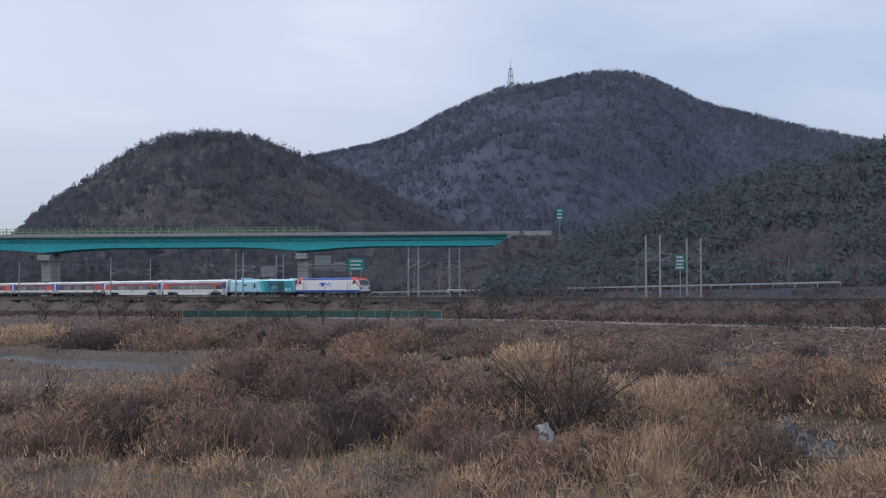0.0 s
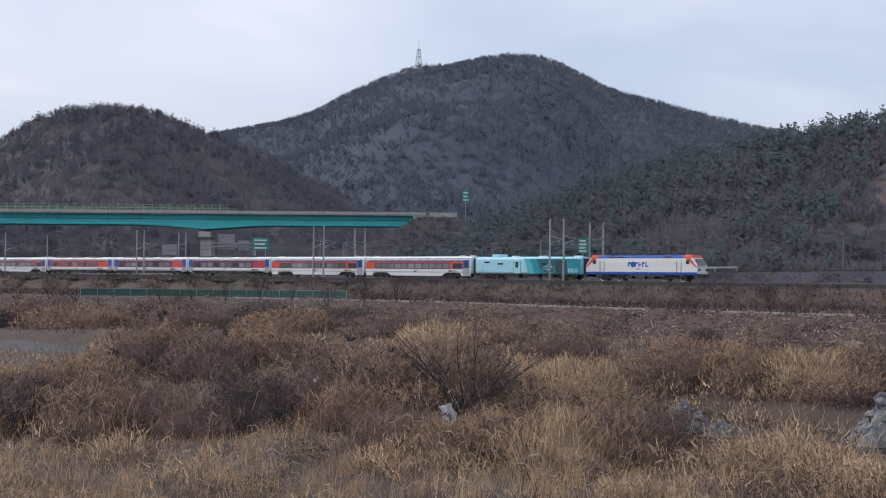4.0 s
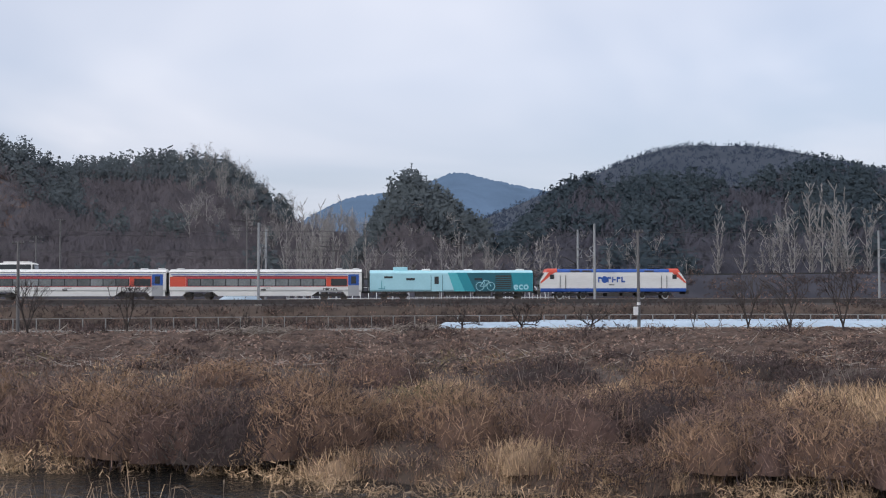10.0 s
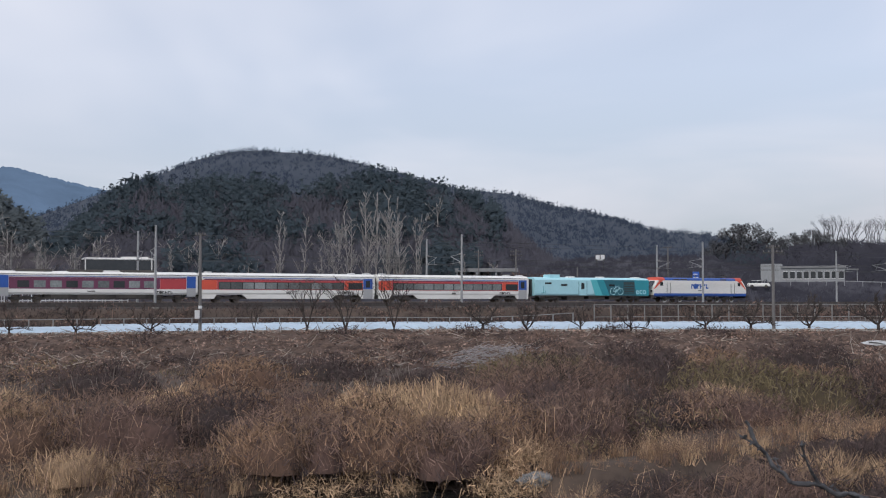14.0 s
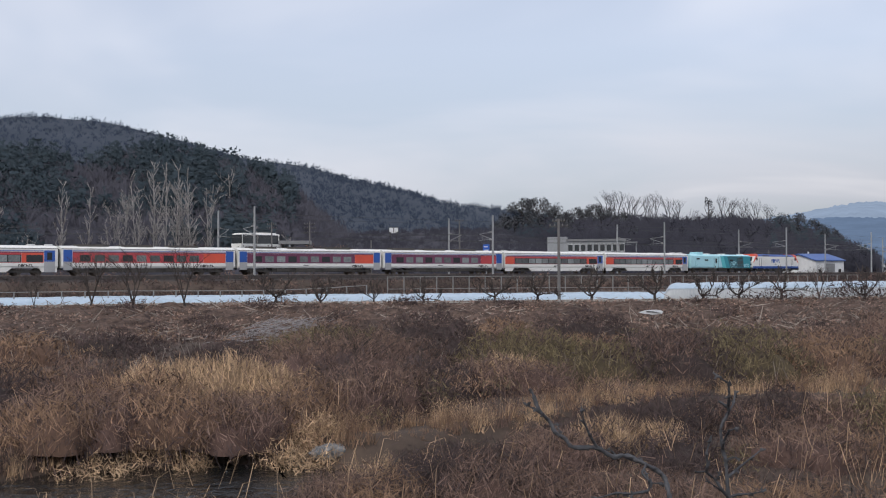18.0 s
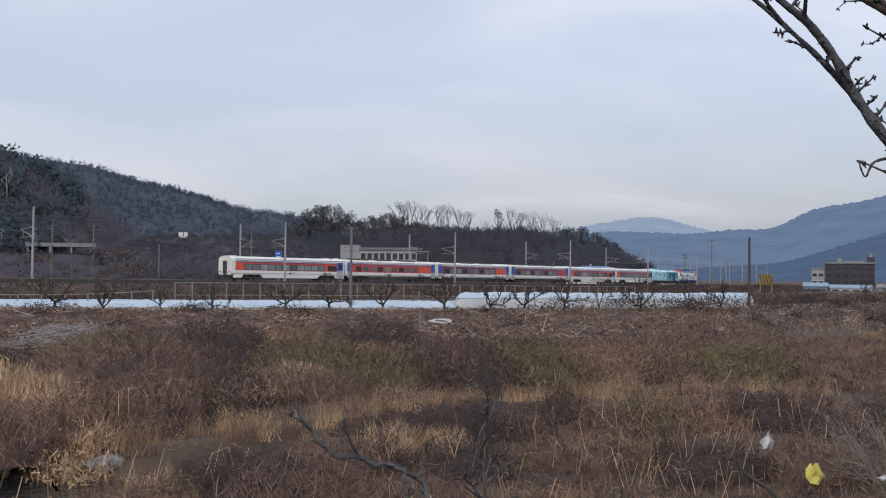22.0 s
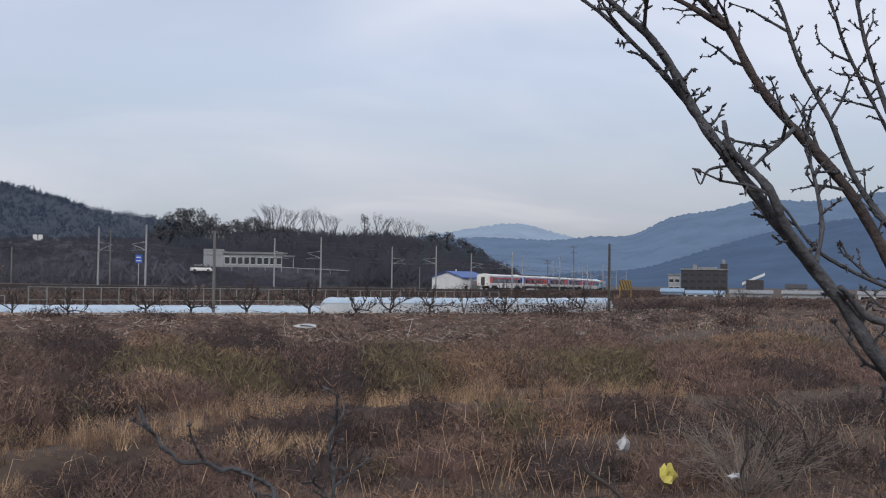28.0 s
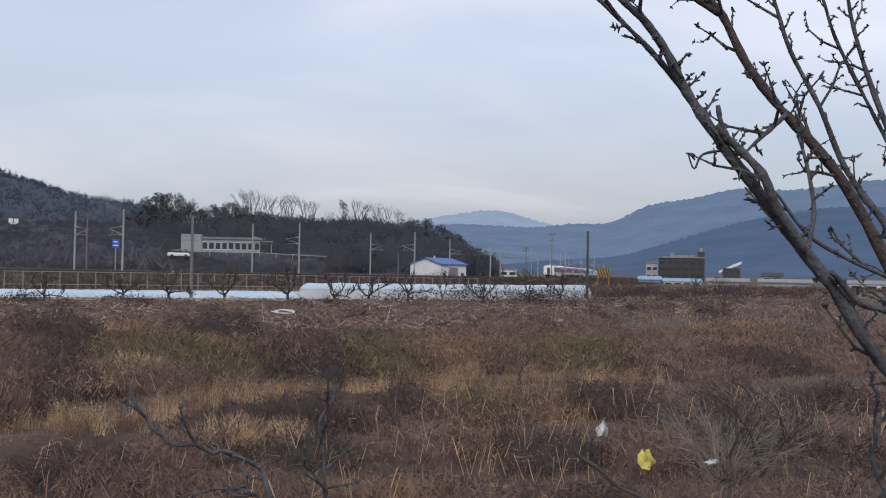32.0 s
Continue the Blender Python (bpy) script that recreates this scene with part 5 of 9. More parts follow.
for off in (0.0, 4.2):
    for up, r in ((5.25, 0.018), (6.4, 0.016)):
        pts = []
        for a, b in zip(SPOTS[:-1], SPOTS[1:]):
            for k in range(4):
                u = k / 4
                sag = 0.5 * 4 * u * (1 - u) if up > 6 else 0.0
                pts.append(line(a + (b - a) * u, off, up - sag))
        w = sweep("overhead_wire", pts, [(-r, -r), (r, -r), (r, r), (-r, r)], WIRE)
        tagged(w, "thin dark overhead wire above the track", "wire", "overhead wires")
for off in (-3.4, 7.6):
    w = sweep("feeder_wire", [line(s, off, 8.2) for s in SPOTS], [(-0.016, -0.016), (0.016, -0.016), (0.016, 0.016), (-0.016, 0.016)], WIRE)
    tagged(w, "thin dark feeder wire along the mast tops", "wire", "overhead wires")


def utility_pole(at, height, arms, label="grey concrete utility pole with crossarms", box_at=None, r=0.16, material=None, turn=0):
    t = thing("utility_pole", at @ pose(0, 0, 0, 0, 0, turn), label, "utility pole", "utility poles")
    part("post", rod((0, 0, -0.5), (0, 0, height), r, r * 0.72, 10), material or POLE_GREY, t)
    for z, w in arms:
        part("crossarm", box(-w, -0.05, height - z - 0.05, w, 0.05, height - z + 0.05), DARK_STEEL, t)
        for x in (-w * 0.9, -w * 0.4, w * 0.4, w * 0.9):
            part("insulator", rod((x, 0, height - z + 0.05), (x, 0, height - z + 0.25), 0.06, 0.04, 6), POLE_GREY, t)
    if box_at:
        part("meter_box", box(-0.5, -0.35, box_at, -0.12, -0.05, box_at + 0.75, 0.03), SIGN_WHITE, t, "white meter box")
        part("marker_band", rod((0, 0, box_at + 0.9), (0, 0, box_at + 1.15), r * 1.04, r * 1.03, 10), SIGN_WHITE, t)
    return t


utility_pole(Matrix.Translation(bearing(-16.6, 103.5, -3.3)), 8.0, [(0.15, 0.5)])
utility_pole(Matrix.Translation(bearing(13.9, 102.2, -3.3)), 8.85, [(0.15, 0.45)], box_at=1.3)
utility_pole(Matrix.Translation(bearing(42.4, 106.5, -3.3)), 7.8, [(0.25, 0.6), (0.7, 0.9)], turn=-35)
utility_pole(Matrix.Translation(bearing(62.3, 129, -3.3)), 7.9, [], "dark bare wooden-looking pole", material=UNDER, r=0.17)
for turn, el, d, arms in ((-14.7, 3.71, 196, [(0.2, 0.8)]), (-15.8, 2.91, 190, [(0.4, 0.9), (1.1, 1.1)]), (-20.2, 3.15, 190, [(0.3, 0.8)]), (-24.6, 2.28, 192, [(0.3, 0.8)]), (5.1, 2.85, 192, [(0.5, 0.9), (1.3, 1.3), (2.1, 0.7)]),
                          (8.0, 2.32, 192, [(0.2, 1.0)]), (27.9, 2.31, 205, [(0.5, 0.8), (1.1, 0.9)]), (29.8, 2.34, 205, [(0.5, 1.0), (1.2, 1.1), (2.0, 1.0)]), (32.9, 1.4, 210, []), (37.4, 2.4, 216, [(0.2, 0.8)]),
                          (-5.8, 4.3, 200, [(1.0, 2.0), (2.0, 2.4), (3.0, 2.2), (4.0, 2.2)]), (-1.5, 2.8, 200, [(0.5, 2.0), (1.3, 2.2), (2.1, 2.0)]), (-31.9, 1.95, 215, []), (59.2, 1.2, 330, [(0.4, 0.9), (1.2, 0.9)]), (60.5, 1.9, 330, [(0.3, 1.0), (2.0, 1.0)]),
                          (-39.2, 1.95, 176, []), (-45.9, 1.5, 240, [(0.5, 0.8)]), (-47.6, 1.6, 245, [(0.5, 0.8)]), (52.7, 0.75, 262, [])):
    p = bearing(turn, d, 0)
    p.z = float(ground_z(np.array([p.x]), np.array([p.y]))[0]) - 0.2
    utility_pole(Matrix.Translation(p), d * math.tan(radians(el)) - p.z, arms, turn=-turn)


def rail_fence(name, knots, post_step, height, rails, label, panel=None, t0=0.0):
    """Posts and rails along a line given by bearings, distances and ground heights."""
    turn = np.arange(knots[0][0], knots[-1][0], 0.05)
    d = smooth_line([(k[0], k[1]) for k in knots], turn)
    z = smooth_line([(k[0], k[2]) for k in knots], turn)
    pts = np.stack([d * np.sin(np.radians(turn)), d * np.cos(np.radians(turn)), z], 1)
    run = np.concatenate([[0], np.cumsum(np.linalg.norm(np.diff(pts, axis=0), axis=1))])
    at = [np.array([np.interp(u, run, pts[:, k]) for k in range(3)]) for u in np.arange(0, run[-1], post_step)]
    t = thing(name, Matrix.Translation(at[0]), label, "fence")
    o = at[0]
    first = None
    for p in at:
        m = Matrix.Translation(p - o)
        first = again(first, m, t) if first else part("post", box(-0.045, -0.045, -0.3, 0.045, 0.045, height), PIPE, t, at=m)
    for z0 in rails:
        r = sweep("rail", [p - o for p in at], [(-0.035, z0 - 0.035), (0.035, z0 - 0.035), (0.035, z0 + 0.035), (-0.035, z0 + 0.035)], PIPE)
        r.parent = t
    if panel:
        r = sweep("mesh_panel", [p - o for p in at], [(-0.01, panel[0]), (0.01, panel[0]), (0.01, panel[1]), (-0.01, panel[1])], panel[2])
        r.parent = t
    return t


rail_fence("pipe_fence", [(-22, 115, -3.2), (-10, 111, -3.2), (5, 110, -3.2), (20, 112, -3.2), (30, 113, -3.15), (33.4, 115, -2.8)], 2.1, 1.12, (1.08,), "low galvanised pipe fence along the levee road")
rail_fence("post_fence", [(33.7, 117, -2.45), (40, 120, -2.45), (48, 126, -2.5), (57, 150, -2.7)], 1.75, 1.5, (1.46, 0.2), "grey post fence at the foot of the railway bank")
rail_fence("green_net_fence", [(-62, 192, -3.2), (-55, 178, -3.2), (-49, 166, -3.2)], 3.0, 1.3, (1.25,), "green mesh fence beside the road", (0.1, 1.2, NET_GREEN))


# retaining strip under the fence: dark soil bank
def cover_row(name, a0, a1, off, width, height, material, label, wobble=0.05, wall=0.0, seed=1, base=-3.24):
    """A long plastic-covered row: a low tunnel whose sheet sags and lifts."""
    turn = np.arange(a0, a1, 0.12)
    d = smooth_line(KERB, turn) + off
    prof = [(0.0, 0.0)] + ([(0.02, wall)] if wall else []) + [(u, wall + (height - wall) * math.sin(math.pi * u) ** 0.6) for u in (0.1, 0.25, 0.4, 0.55, 0.7, 0.85, 0.95)] + [(1.0, 0.0)]
    rr = np.random.default_rng(seed)
    g = []
    for u, h in prof:
        dd = d + (u - 0.5) * width
        x, y = dd * np.sin(np.radians(turn)), dd * np.cos(np.radians(turn))
        n = 1 + wobble * (rough_field(x, y, 5, seed) + 0.5 * rr.normal(size=len(turn)))
        ends = np.minimum(1, np.minimum(np.arange(len(turn)), np.arange(len(turn))[::-1]) / 3.0) ** 0.5
        g.append(np.stack([x, y, base + h * n * ends], -1))
    g = np.array(g)
    t = thing(name, Matrix.Identity(4), label, "plastic cover", "plastic-covered rows")
    lo, hi = (2, len(g) - 2) if wall else (3, len(g) - 3)
    for nm, k0, k1 in (("near_skirt", 0, lo), ("crown_sheet", lo, hi), ("far_skirt", hi, len(g) - 1)):
        o = sheet(nm, g[k0:k1 + 1], material)
        o.parent = t
    return t


cover_row("plastic_tunnel", 3.8, 52.4, 7.2, 3.4, 0.52, PLASTIC, "long low white plastic tunnel over a field row", seed=3)
cover_row("plastic_tunnel", 8.6, 50.5, 10.6, 2.6, 0.60, PLASTIC, "long low white plastic tunnel over a field row", seed=4)
cover_row("polytunnel", 47.6, 62.7, 6.8, 5.0, 1.4, PLASTIC_GREY, "long clouded plastic greenhouse tunnel", wobble=0.06, wall=0.85, seed=5)
cover_row("plastic_roof_sheet", 47.8, 62.5, 6.8, 4.6, 0.55, PLASTIC, "bright white sheet over the greenhouse top", wobble=0.10, seed=6, base=-2.22)


def hoop_frame():
    a, b = line(-10, 13.0), line(29, 13.0)
    way = b - a
    t = thing("hoop_greenhouse", Matrix.Translation((a.x, a.y, a.z - 0.5)) @ Euler((0, 0, math.atan2(way.y, way.x))).to_matrix().to_4x4(), "bare white hoop frame of a greenhouse", "greenhouse")
    first = None
    n = 9
    for k in range(36):
        if first is None:
            bm = bmesh.new()
            for i in range(n):
                q0, q1 = math.pi * i / n, math.pi * (i + 1) / n
                rod((0, 2.2 * math.cos(q0), 1.9 * math.sin(q0) ** 0.8 + 0.1), (0, 2.2 * math.cos(q1), 1.9 * abs(math.sin(q1)) ** 0.8 + 0.1), 0.05, sides=5, bm=bm)
            first = part("hoop", bm, SIGN_WHITE, t)
        else:
            again(first, pose(k * 1.08, 0, 0))
    for y, z in ((-2.1, 0.55), (-1.6, 1.45), (0, 2.0), (1.6, 1.45), (2.1, 0.55)):
        part("purlin", rod((0, y, z), (37.8, y, z), 0.04, sides=5), SIGN_WHITE, t)
    return t


hoop_frame()


def tarp_heap(at, w, h):
    """A heap under a pale sheet, weighted along its foot."""
    t = thing("covered_heap", at, "heap under a pale grey tarpaulin beside the greenhouse frame", "heap")
    rr = np.random.default_rng(4)
    u, a = np.meshgrid(np.linspace(0, 1, 12), np.linspace(0, 2 * math.pi, 33), indexing="ij")
    fold = 1 + 0.06 * np.sin(7 * a) + 0.04 * np.sin(13 * a + 2)
    x, y = w / 2 * u * np.cos(a) * fold, w / 3 * u * np.sin(a) * fold
    z = h * (1 - u ** 1.3) * (1 + 0.08 * np.sin(5 * a) * u)
    o = sheet("tarpaulin", np.stack([x, y, z], -1), PLASTIC)
    o.parent = t
    for k in range(14):
        b = 6.283 * k / 14
        part("weight_stone", box(w / 2 * math.cos(b) - 0.2, w / 3 * math.sin(b) - 0.15, -0.1, w / 2 * math.cos(b) + 0.2, w / 3 * math.sin(b) + 0.15, 0.18, 0.05), CONCRETE_GREY, t)


tarp_heap(Matrix.Translation(bearing(-6.1, 153, -1.2)) @ pose(0, 0, 0, 0, 0, 6), 7.0, 2.1)

# expressway beyond the line, on its own bank
ROAD_OFF = 42.0


def road_at(s, off=0.0, up=0.0):
    p = line(s, ROAD_OFF + 0.0018 * max(0.0, s - 10) ** 2 + off)
    return Vector((p.x, p.y, 2.5 + 0.009 * s + up))


hs = np.arange(-330, 136, 6.0)
tagged(sweep("expressway_bank", [road_at(s) for s in hs], [(-14, -4.6), (-6.5, -0.25), (6.5, -0.25), (9, -4.6)], WOODS), "brown earth bank under the expressway", "embankment", kind="structure")
tagged(sweep("expressway", [road_at(s) for s in hs], [(-6, 0.0), (-6, -0.3), (6, -0.3), (6, 0.0)], ASPHALT), "asphalt expressway on a bank", "road", kind="structure")
for s_off in (-6.1,):
    t = thing("guardrail", Matrix.Translation(road_at(-300, s_off)), "grey steel guardrail beside the expressway", "guardrail", "guardrails")
    o = road_at(-300, s_off)
    first = None
    for s in np.arange(-300, -92, 4.0):
        m = Matrix.Translation(road_at(s, s_off) - o)
        first = again(first, m, t) if first else part("post", box(-0.06, -0.06, -0.3, 0.06, 0.06, 0.75), MAST, t, at=m)
    r = sweep("beam", [road_at(s, s_off) - o for s in np.arange(-300, -92, 4.0)], [(-0.04, 0.45), (0.0, 0.52), (-0.04, 0.6), (0.0, 0.68), (-0.04, 0.75), (-0.08, 0.75), (-0.08, 0.45)], MAST)
    r.parent = t


def sign(name, at, w, h, leg, material, label, bars=3):
    t = thing(name, at, label, "sign")
    part("panel", box(-w / 2, -0.05, leg, w / 2, 0.03, leg + h, 0.02), material, t)
    for k in range(bars):
        z = leg + h * (k + 0.6) / (bars + 0.3)
        part("lettering_bar", box(-w * 0.38, -0.07, z - h * 0.06, w * (0.36 - 0.1 * (k % 2)), -0.045, z + h * 0.06), SIGN_WHITE, t)
    for x in ((-w * 0.3, w * 0.3) if w > 2 else (0.0,)):
        part("post", rod((x, 0.1, 0), (x, 0.1, leg + h * 0.6), 0.09, sides=8), MAST, t)
    return t


def on_ground(turn, d):
    p = bearing(turn, d)
    p.z = float(ground_z(np.array([p.x]), np.array([p.y]))[0]) - 0.1
    return p


def facing(turn, d, z, extra=0.0):
    return Matrix.Translation(bearing(turn, d, z)) @ pose(0, 0, 0, 0, 0, -turn + extra)


def sign_gantry(at):
    """A sign bridge seen from behind: two posts, a beam and grey boards."""
    t = thing("sign_gantry", at, "grey steel sign gantry beyond the railway, boards seen from behind", "sign gantry")
    for x in (-6.8, 6.8):
        part("post", rod((x, 0, -3), (x, 0, 8.9), 0.22, 0.18, 10), MAST, t)
    for z in (7.9, 8.8):
        part("beam", rod((-6.8, 0, z), (6.8, 0, z), 0.12, sides=8), MAST, t)
    for k in range(9):
        x = -6.2 + k * 1.5
        part("lattice", rod((x, 0, 7.9), (x + 0.75, 0, 8.8), 0.05, sides=5), MAST, t)
    for x0, x1, z0, z1 in ((-2.6, 1.7, 7.4, 11.2), (2.6, 5.4, 7.0, 9.6)):
        part("board", box(x0, 0.15, z0, x1, 0.22, z1), ROOF_BOARD, t, "grey back of a road sign")
        for z in (z0 + 0.5, (z0 + z1) / 2, z1 - 0.5):
            part("board_rib", box(x0, 0.05, z - 0.06, x1, 0.145, z + 0.06), MAST, t)


ROOF_BOARD = mat("grey_sign_back", (0.30, 0.31, 0.32), (0.24, 0.25, 0.26), 0.7, 0.6)
sign_gantry(facing(-55.0, 300, 0.0))
sign("direction_sign", facing(-57.85, 290, -0.5), 3.6, 2.6, 6.0, ROOF_BOARD, "grey back of a road sign on posts", 0)
sign("direction_sign", facing(-53.4, 236, -0.5), 3.4, 2.6, 6.1, SIGN_GREEN, "green direction sign on posts by the expressway")
sign("direction_sign", facing(-37.1, 178, -0.8), 1.5, 2.3, 4.9, SIGN_GREEN, "narrow green direction sign between the masts", 4)
sign("direction_sign", facing(-43.05, 288, 14.6), 1.7, 3.0, 5.0, SIGN_GREEN, "green road sign beside the viaduct end")
sign("station_sign", facing(38.75, 196, -1.2), 1.1, 1.35, 3.75, SIGN_BLUE, "blue square sign on a post by the track", 2)
lb = thing("lit_board", facing(34.05, 246, 7.0), "dark board with bright white panels on posts above the bank", "board")
part("backing", box(-1.05, 0.0, 0.45, 1.05, 0.1, 1.75, 0.02), DARK_STEEL, lb)
for x0, x1, z0, z1 in ((-0.95, -0.1, 0.75, 1.65), (0.1, 0.95, 0.75, 1.65), (-0.6, 0.6, 0.5, 0.68)):
    part("panel", box(x0, -0.06, z0, x1, -0.005, z1, 0.015), SIGN_WHITE, lb, "bright white panel")
for x in (-0.7, 0.7):
    part("post", rod((x, 0.05, -1.6), (x, 0.05, 0.46), 0.06, 0.06, 6), DARK_STEEL, lb)

# ---------------------------------------------------------------- buildings, vehicles, tower
BRICK_DARK = mat("dark_brown_brick", (0.042, 0.041, 0.047), (0.064, 0.061, 0.067), 1.2, 0.9, bump=0.2)
PLASTER = mat("pale_plaster", (0.31, 0.325, 0.34), (0.24, 0.25, 0.26), 0.5, 0.9, streak=(1, 1, 0.25))
BLUE_ROOF = mat("blue_roof_sheet", (0.06, 0.13, 0.36), (0.05, 0.10, 0.28), 0.8, 0.5)
SKY_ROOF = mat("light_blue_sheet", (0.24, 0.34, 0.45), (0.19, 0.27, 0.37), 0.6, 0.5)
YELLOW = mat("yellow_paint", (0.32, 0.2, 0.03), (0.25, 0.16, 0.03), 1.0, 0.6)
ROOF_GREY = mat("grey_roof_sheet", (0.24, 0.245, 0.255), (0.18, 0.185, 0.19), 0.7, 0.6)


def house(name, at, w, d, h, rise, wall, roof, label, windows=0, win_z=1.2, win_h=1.2, rows=1, flat=False, trim=True):
    t = thing(name, at, label, "building")
    part("wall", box(-w / 2, -d / 2, -0.6, w / 2, d / 2, h), wall, t)
    if flat:
        part("roof", box(-w / 2 - 0.3, -d / 2 - 0.3, h, w / 2 + 0.3, d / 2 + 0.3, h + rise, 0.04), roof, t)
    else:
        bm = bmesh.new()
        e = 0.35
        sec = [(-d / 2 - e, h - 0.1), (0, h + rise), (d / 2 + e, h - 0.1), (d / 2 + e, h + 0.12), (0, h + rise + 0.22), (-d / 2 - e, h + 0.12)]
        part("roof", extrude(sec, -w / 2 - e, w / 2 + e, bm), roof, t)
        for x in (-w / 2 + 0.002, w / 2 - 0.182):
            part("gable", extrude([(-d / 2, h - 0.02), (d / 2, h - 0.02), (0, h + rise - 0.05)], x, x + 0.18), wall, t)
    for r in range(rows):
        for k in range(windows):
            x = -w / 2 + w * (k + 0.5) / windows
            z = win_z + r * (win_h + 1.5)
            wd = w / windows * 0.34
            o = part("window", box(x - wd, -d / 2 - 0.06, z, x + wd, -d / 2 + 0.02, z + win_h), GLASS_DARK, t)
            if not trim:
                continue
            part("window_frame", box(x - wd - 0.08, -d / 2 - 0.09, z + win_h, x + wd + 0.08, -d / 2 + 0.02, z + win_h + 0.1), SIGN_WHITE, o)
            part("window_sill", box(x - wd - 0.08, -d / 2 - 0.12, z - 0.1, x + wd + 0.08, -d / 2 + 0.02, z), SIGN_WHITE, o)
    return t


# signal house on the bank: pale block and a long windowed wing
st = house("signal_house", facing(44.3, 252, 3.2), 12.5, 7, 2.35, 0.45, PLASTER, ROOF_GREY, "pale signal house with a row of windows under a flat roof", 9, 0.15, 1.45, flat=True)
part("block", box(-10.6, -3.6, -0.6, -6.3, 3.5, 3.3, 0.05), PLASTER, st, "taller pale windowless block")
part("canopy", box(6.2, -3.2, 1.9, 9.0, 3.2, 2.15), ROOF_GREY, st)
part("canopy_post", rod((8.7, -2.8, -0.5), (8.7, -2.8, 1.9), 0.08), MAST, st)
part("terrace", extrude([(-13.5, -4.4), (-6.2, -0.56), (4, -0.56), (4, -4.4)], -13, 20), WOODS, st, "scrubby slope below the house")
gr = thing("guard_rail", facing(45.6, 244, 2.7), "pale steel guard rail along the slope road", "guard rail")
part("beam", rod((-14, 0, 0.55), (15, 0, -0.55), 0.07, 0.07, 6), MAST, gr)
for k in range(9):
    part("post", rod((-13.5 + 3.5 * k, 0, -1.6), (-13.5 + 3.5 * k, 0, 0.55 - 0.133 * k), 0.06, 0.06, 6), MAST, gr)
# open shed
sh = thing("open_shed", facing(28.3, 224, 1.0), "open shed with a pale flat roof on posts", "shed")
part("roof", box(-6.2, -3, 3.6, 6.2, 3, 4.3, 0.05), ROOF_GREY, sh)
for x in (-5.8, -1.9, 1.9, 5.8):
    for y in (-2.7, 2.7):
        part("post", box(x - 0.15, y - 0.15, -3.2, x + 0.15, y + 0.15, 3.6), PLASTER, sh)
part("back_wall", box(-6.0, 2.2, -3.2, 1.0, 2.4, 3.6), PLASTER, sh)
# white barn, gable to the viewer
bn = house("barn", facing(54.75, 290, -2.2, 52), 10.6, 9.9, 3.3, 1.5, SIGN_WHITE, BLUE_ROOF, "white sheet-metal barn with a blue roof")
part("door", box(-1.8, -5.02, -0.4, 1.8, -4.93, 2.6), ROOF_GREY, bn)
part("ridge_vent", rod((-1.7, 0, 4.9), (-1.7, 0, 5.5), 0.2), SIGN_WHITE, bn)
for x in (-4.3, 3.2):
    part("window", box(x, -5.02, 0.35, x + 1.0, -4.92, 1.25), GLASS_DARK, bn)
# dark brick mill with its annexes
ml = house("mill", facing(66.95, 430, -3.0), 16.6, 12, 8.6, 0.5, BRICK_DARK, ROOF_GREY, "dark brick mill with rows of windows and a stair tower", 6, 1.6, 0.9, rows=3, flat=True, trim=False)
part("stair_tower", box(5.8, -4, 8.6, 8.3, 2, 11.0, 0.1), BRICK_DARK, ml)
part("tank", rod((7.0, -1, 11.0), (7.0, -1, 12.6), 0.8, 0.6, 10), ROOF_GREY, ml)
part("roof_house", box(-4.2, -3, 9.0, -2.6, 0, 10.6), ROOF_GREY, ml)
part("duct", box(-2.2, -4, 9.0, 4.6, -3.2, 9.7), ROOF_GREY, ml)
house("mill_annex", facing(65.5, 415, -3.0), 4.2, 8, 6.6, 0.4, PLASTER, ROOF_GREY, "white annex of the mill", 2, 1.2, 1.2, rows=2, flat=True)
house("low_shed", facing(65.4, 350, -4.2), 6.5, 6, 2.1, 0.9, SKY_ROOF, SKY_ROOF, "low light-blue sheet-metal shed")
house("low_shed", facing(67.0, 345, -4.3), 11, 6, 1.8, 0.8, SIGN_WHITE, SKY_ROOF, "low white shed under a light blue roof", 4, 0.5, 0.9)
house("low_shed", facing(69.2, 350, -3.9), 12, 6, 1.6, 0.9, PLASTER, ROOF_GREY, "low grey store shed")
house("low_shed", facing(71.9, 330, -3.8), 14, 6, 1.7, 0.8, PLASTER, ROOF_GREY, "low grey store shed")
house("low_shed", facing(75.5, 320, -3.8), 15, 6, 1.8, 0.8, SIGN_WHITE, ROOF_GREY, "long white store shed", 4, 0.5, 0.8)
house("low_house", facing(71.3, 420, -2.8), 7, 6, 2.2, 1.2, PLASTER, BRICK_DARK, "small house with a brown roof", 2, 0.8, 1.0)
house("line_hut", facing(58.3, 330, -2.4), 5, 4, 2.5, 0.3, SIGN_WHITE, ROOF_GREY, "small white hut by the track", 2, 1.0, 0.8, flat=True)
cv = thing("conveyor", facing(69.3, 425, -3.0), "pale inclined conveyor gallery on legs", "conveyor")
bm = bmesh.new()
v = [bm.verts.new(p) for p in ((-4, -0.8, 3.2), (4, -0.8, 6.8), (4, 0.8, 6.8), (-4, 0.8, 3.2), (-4, -0.8, 4.2), (4, -0.8, 7.8), (4, 0.8, 7.8), (-4, 0.8, 4.2))]
for q in ((0, 1, 2, 3), (7, 6, 5, 4), (0, 4, 5, 1), (1, 5, 6, 2), (2, 6, 7, 3), (3, 7, 4, 0)):
    bm.faces.new([v[i] for i in q])
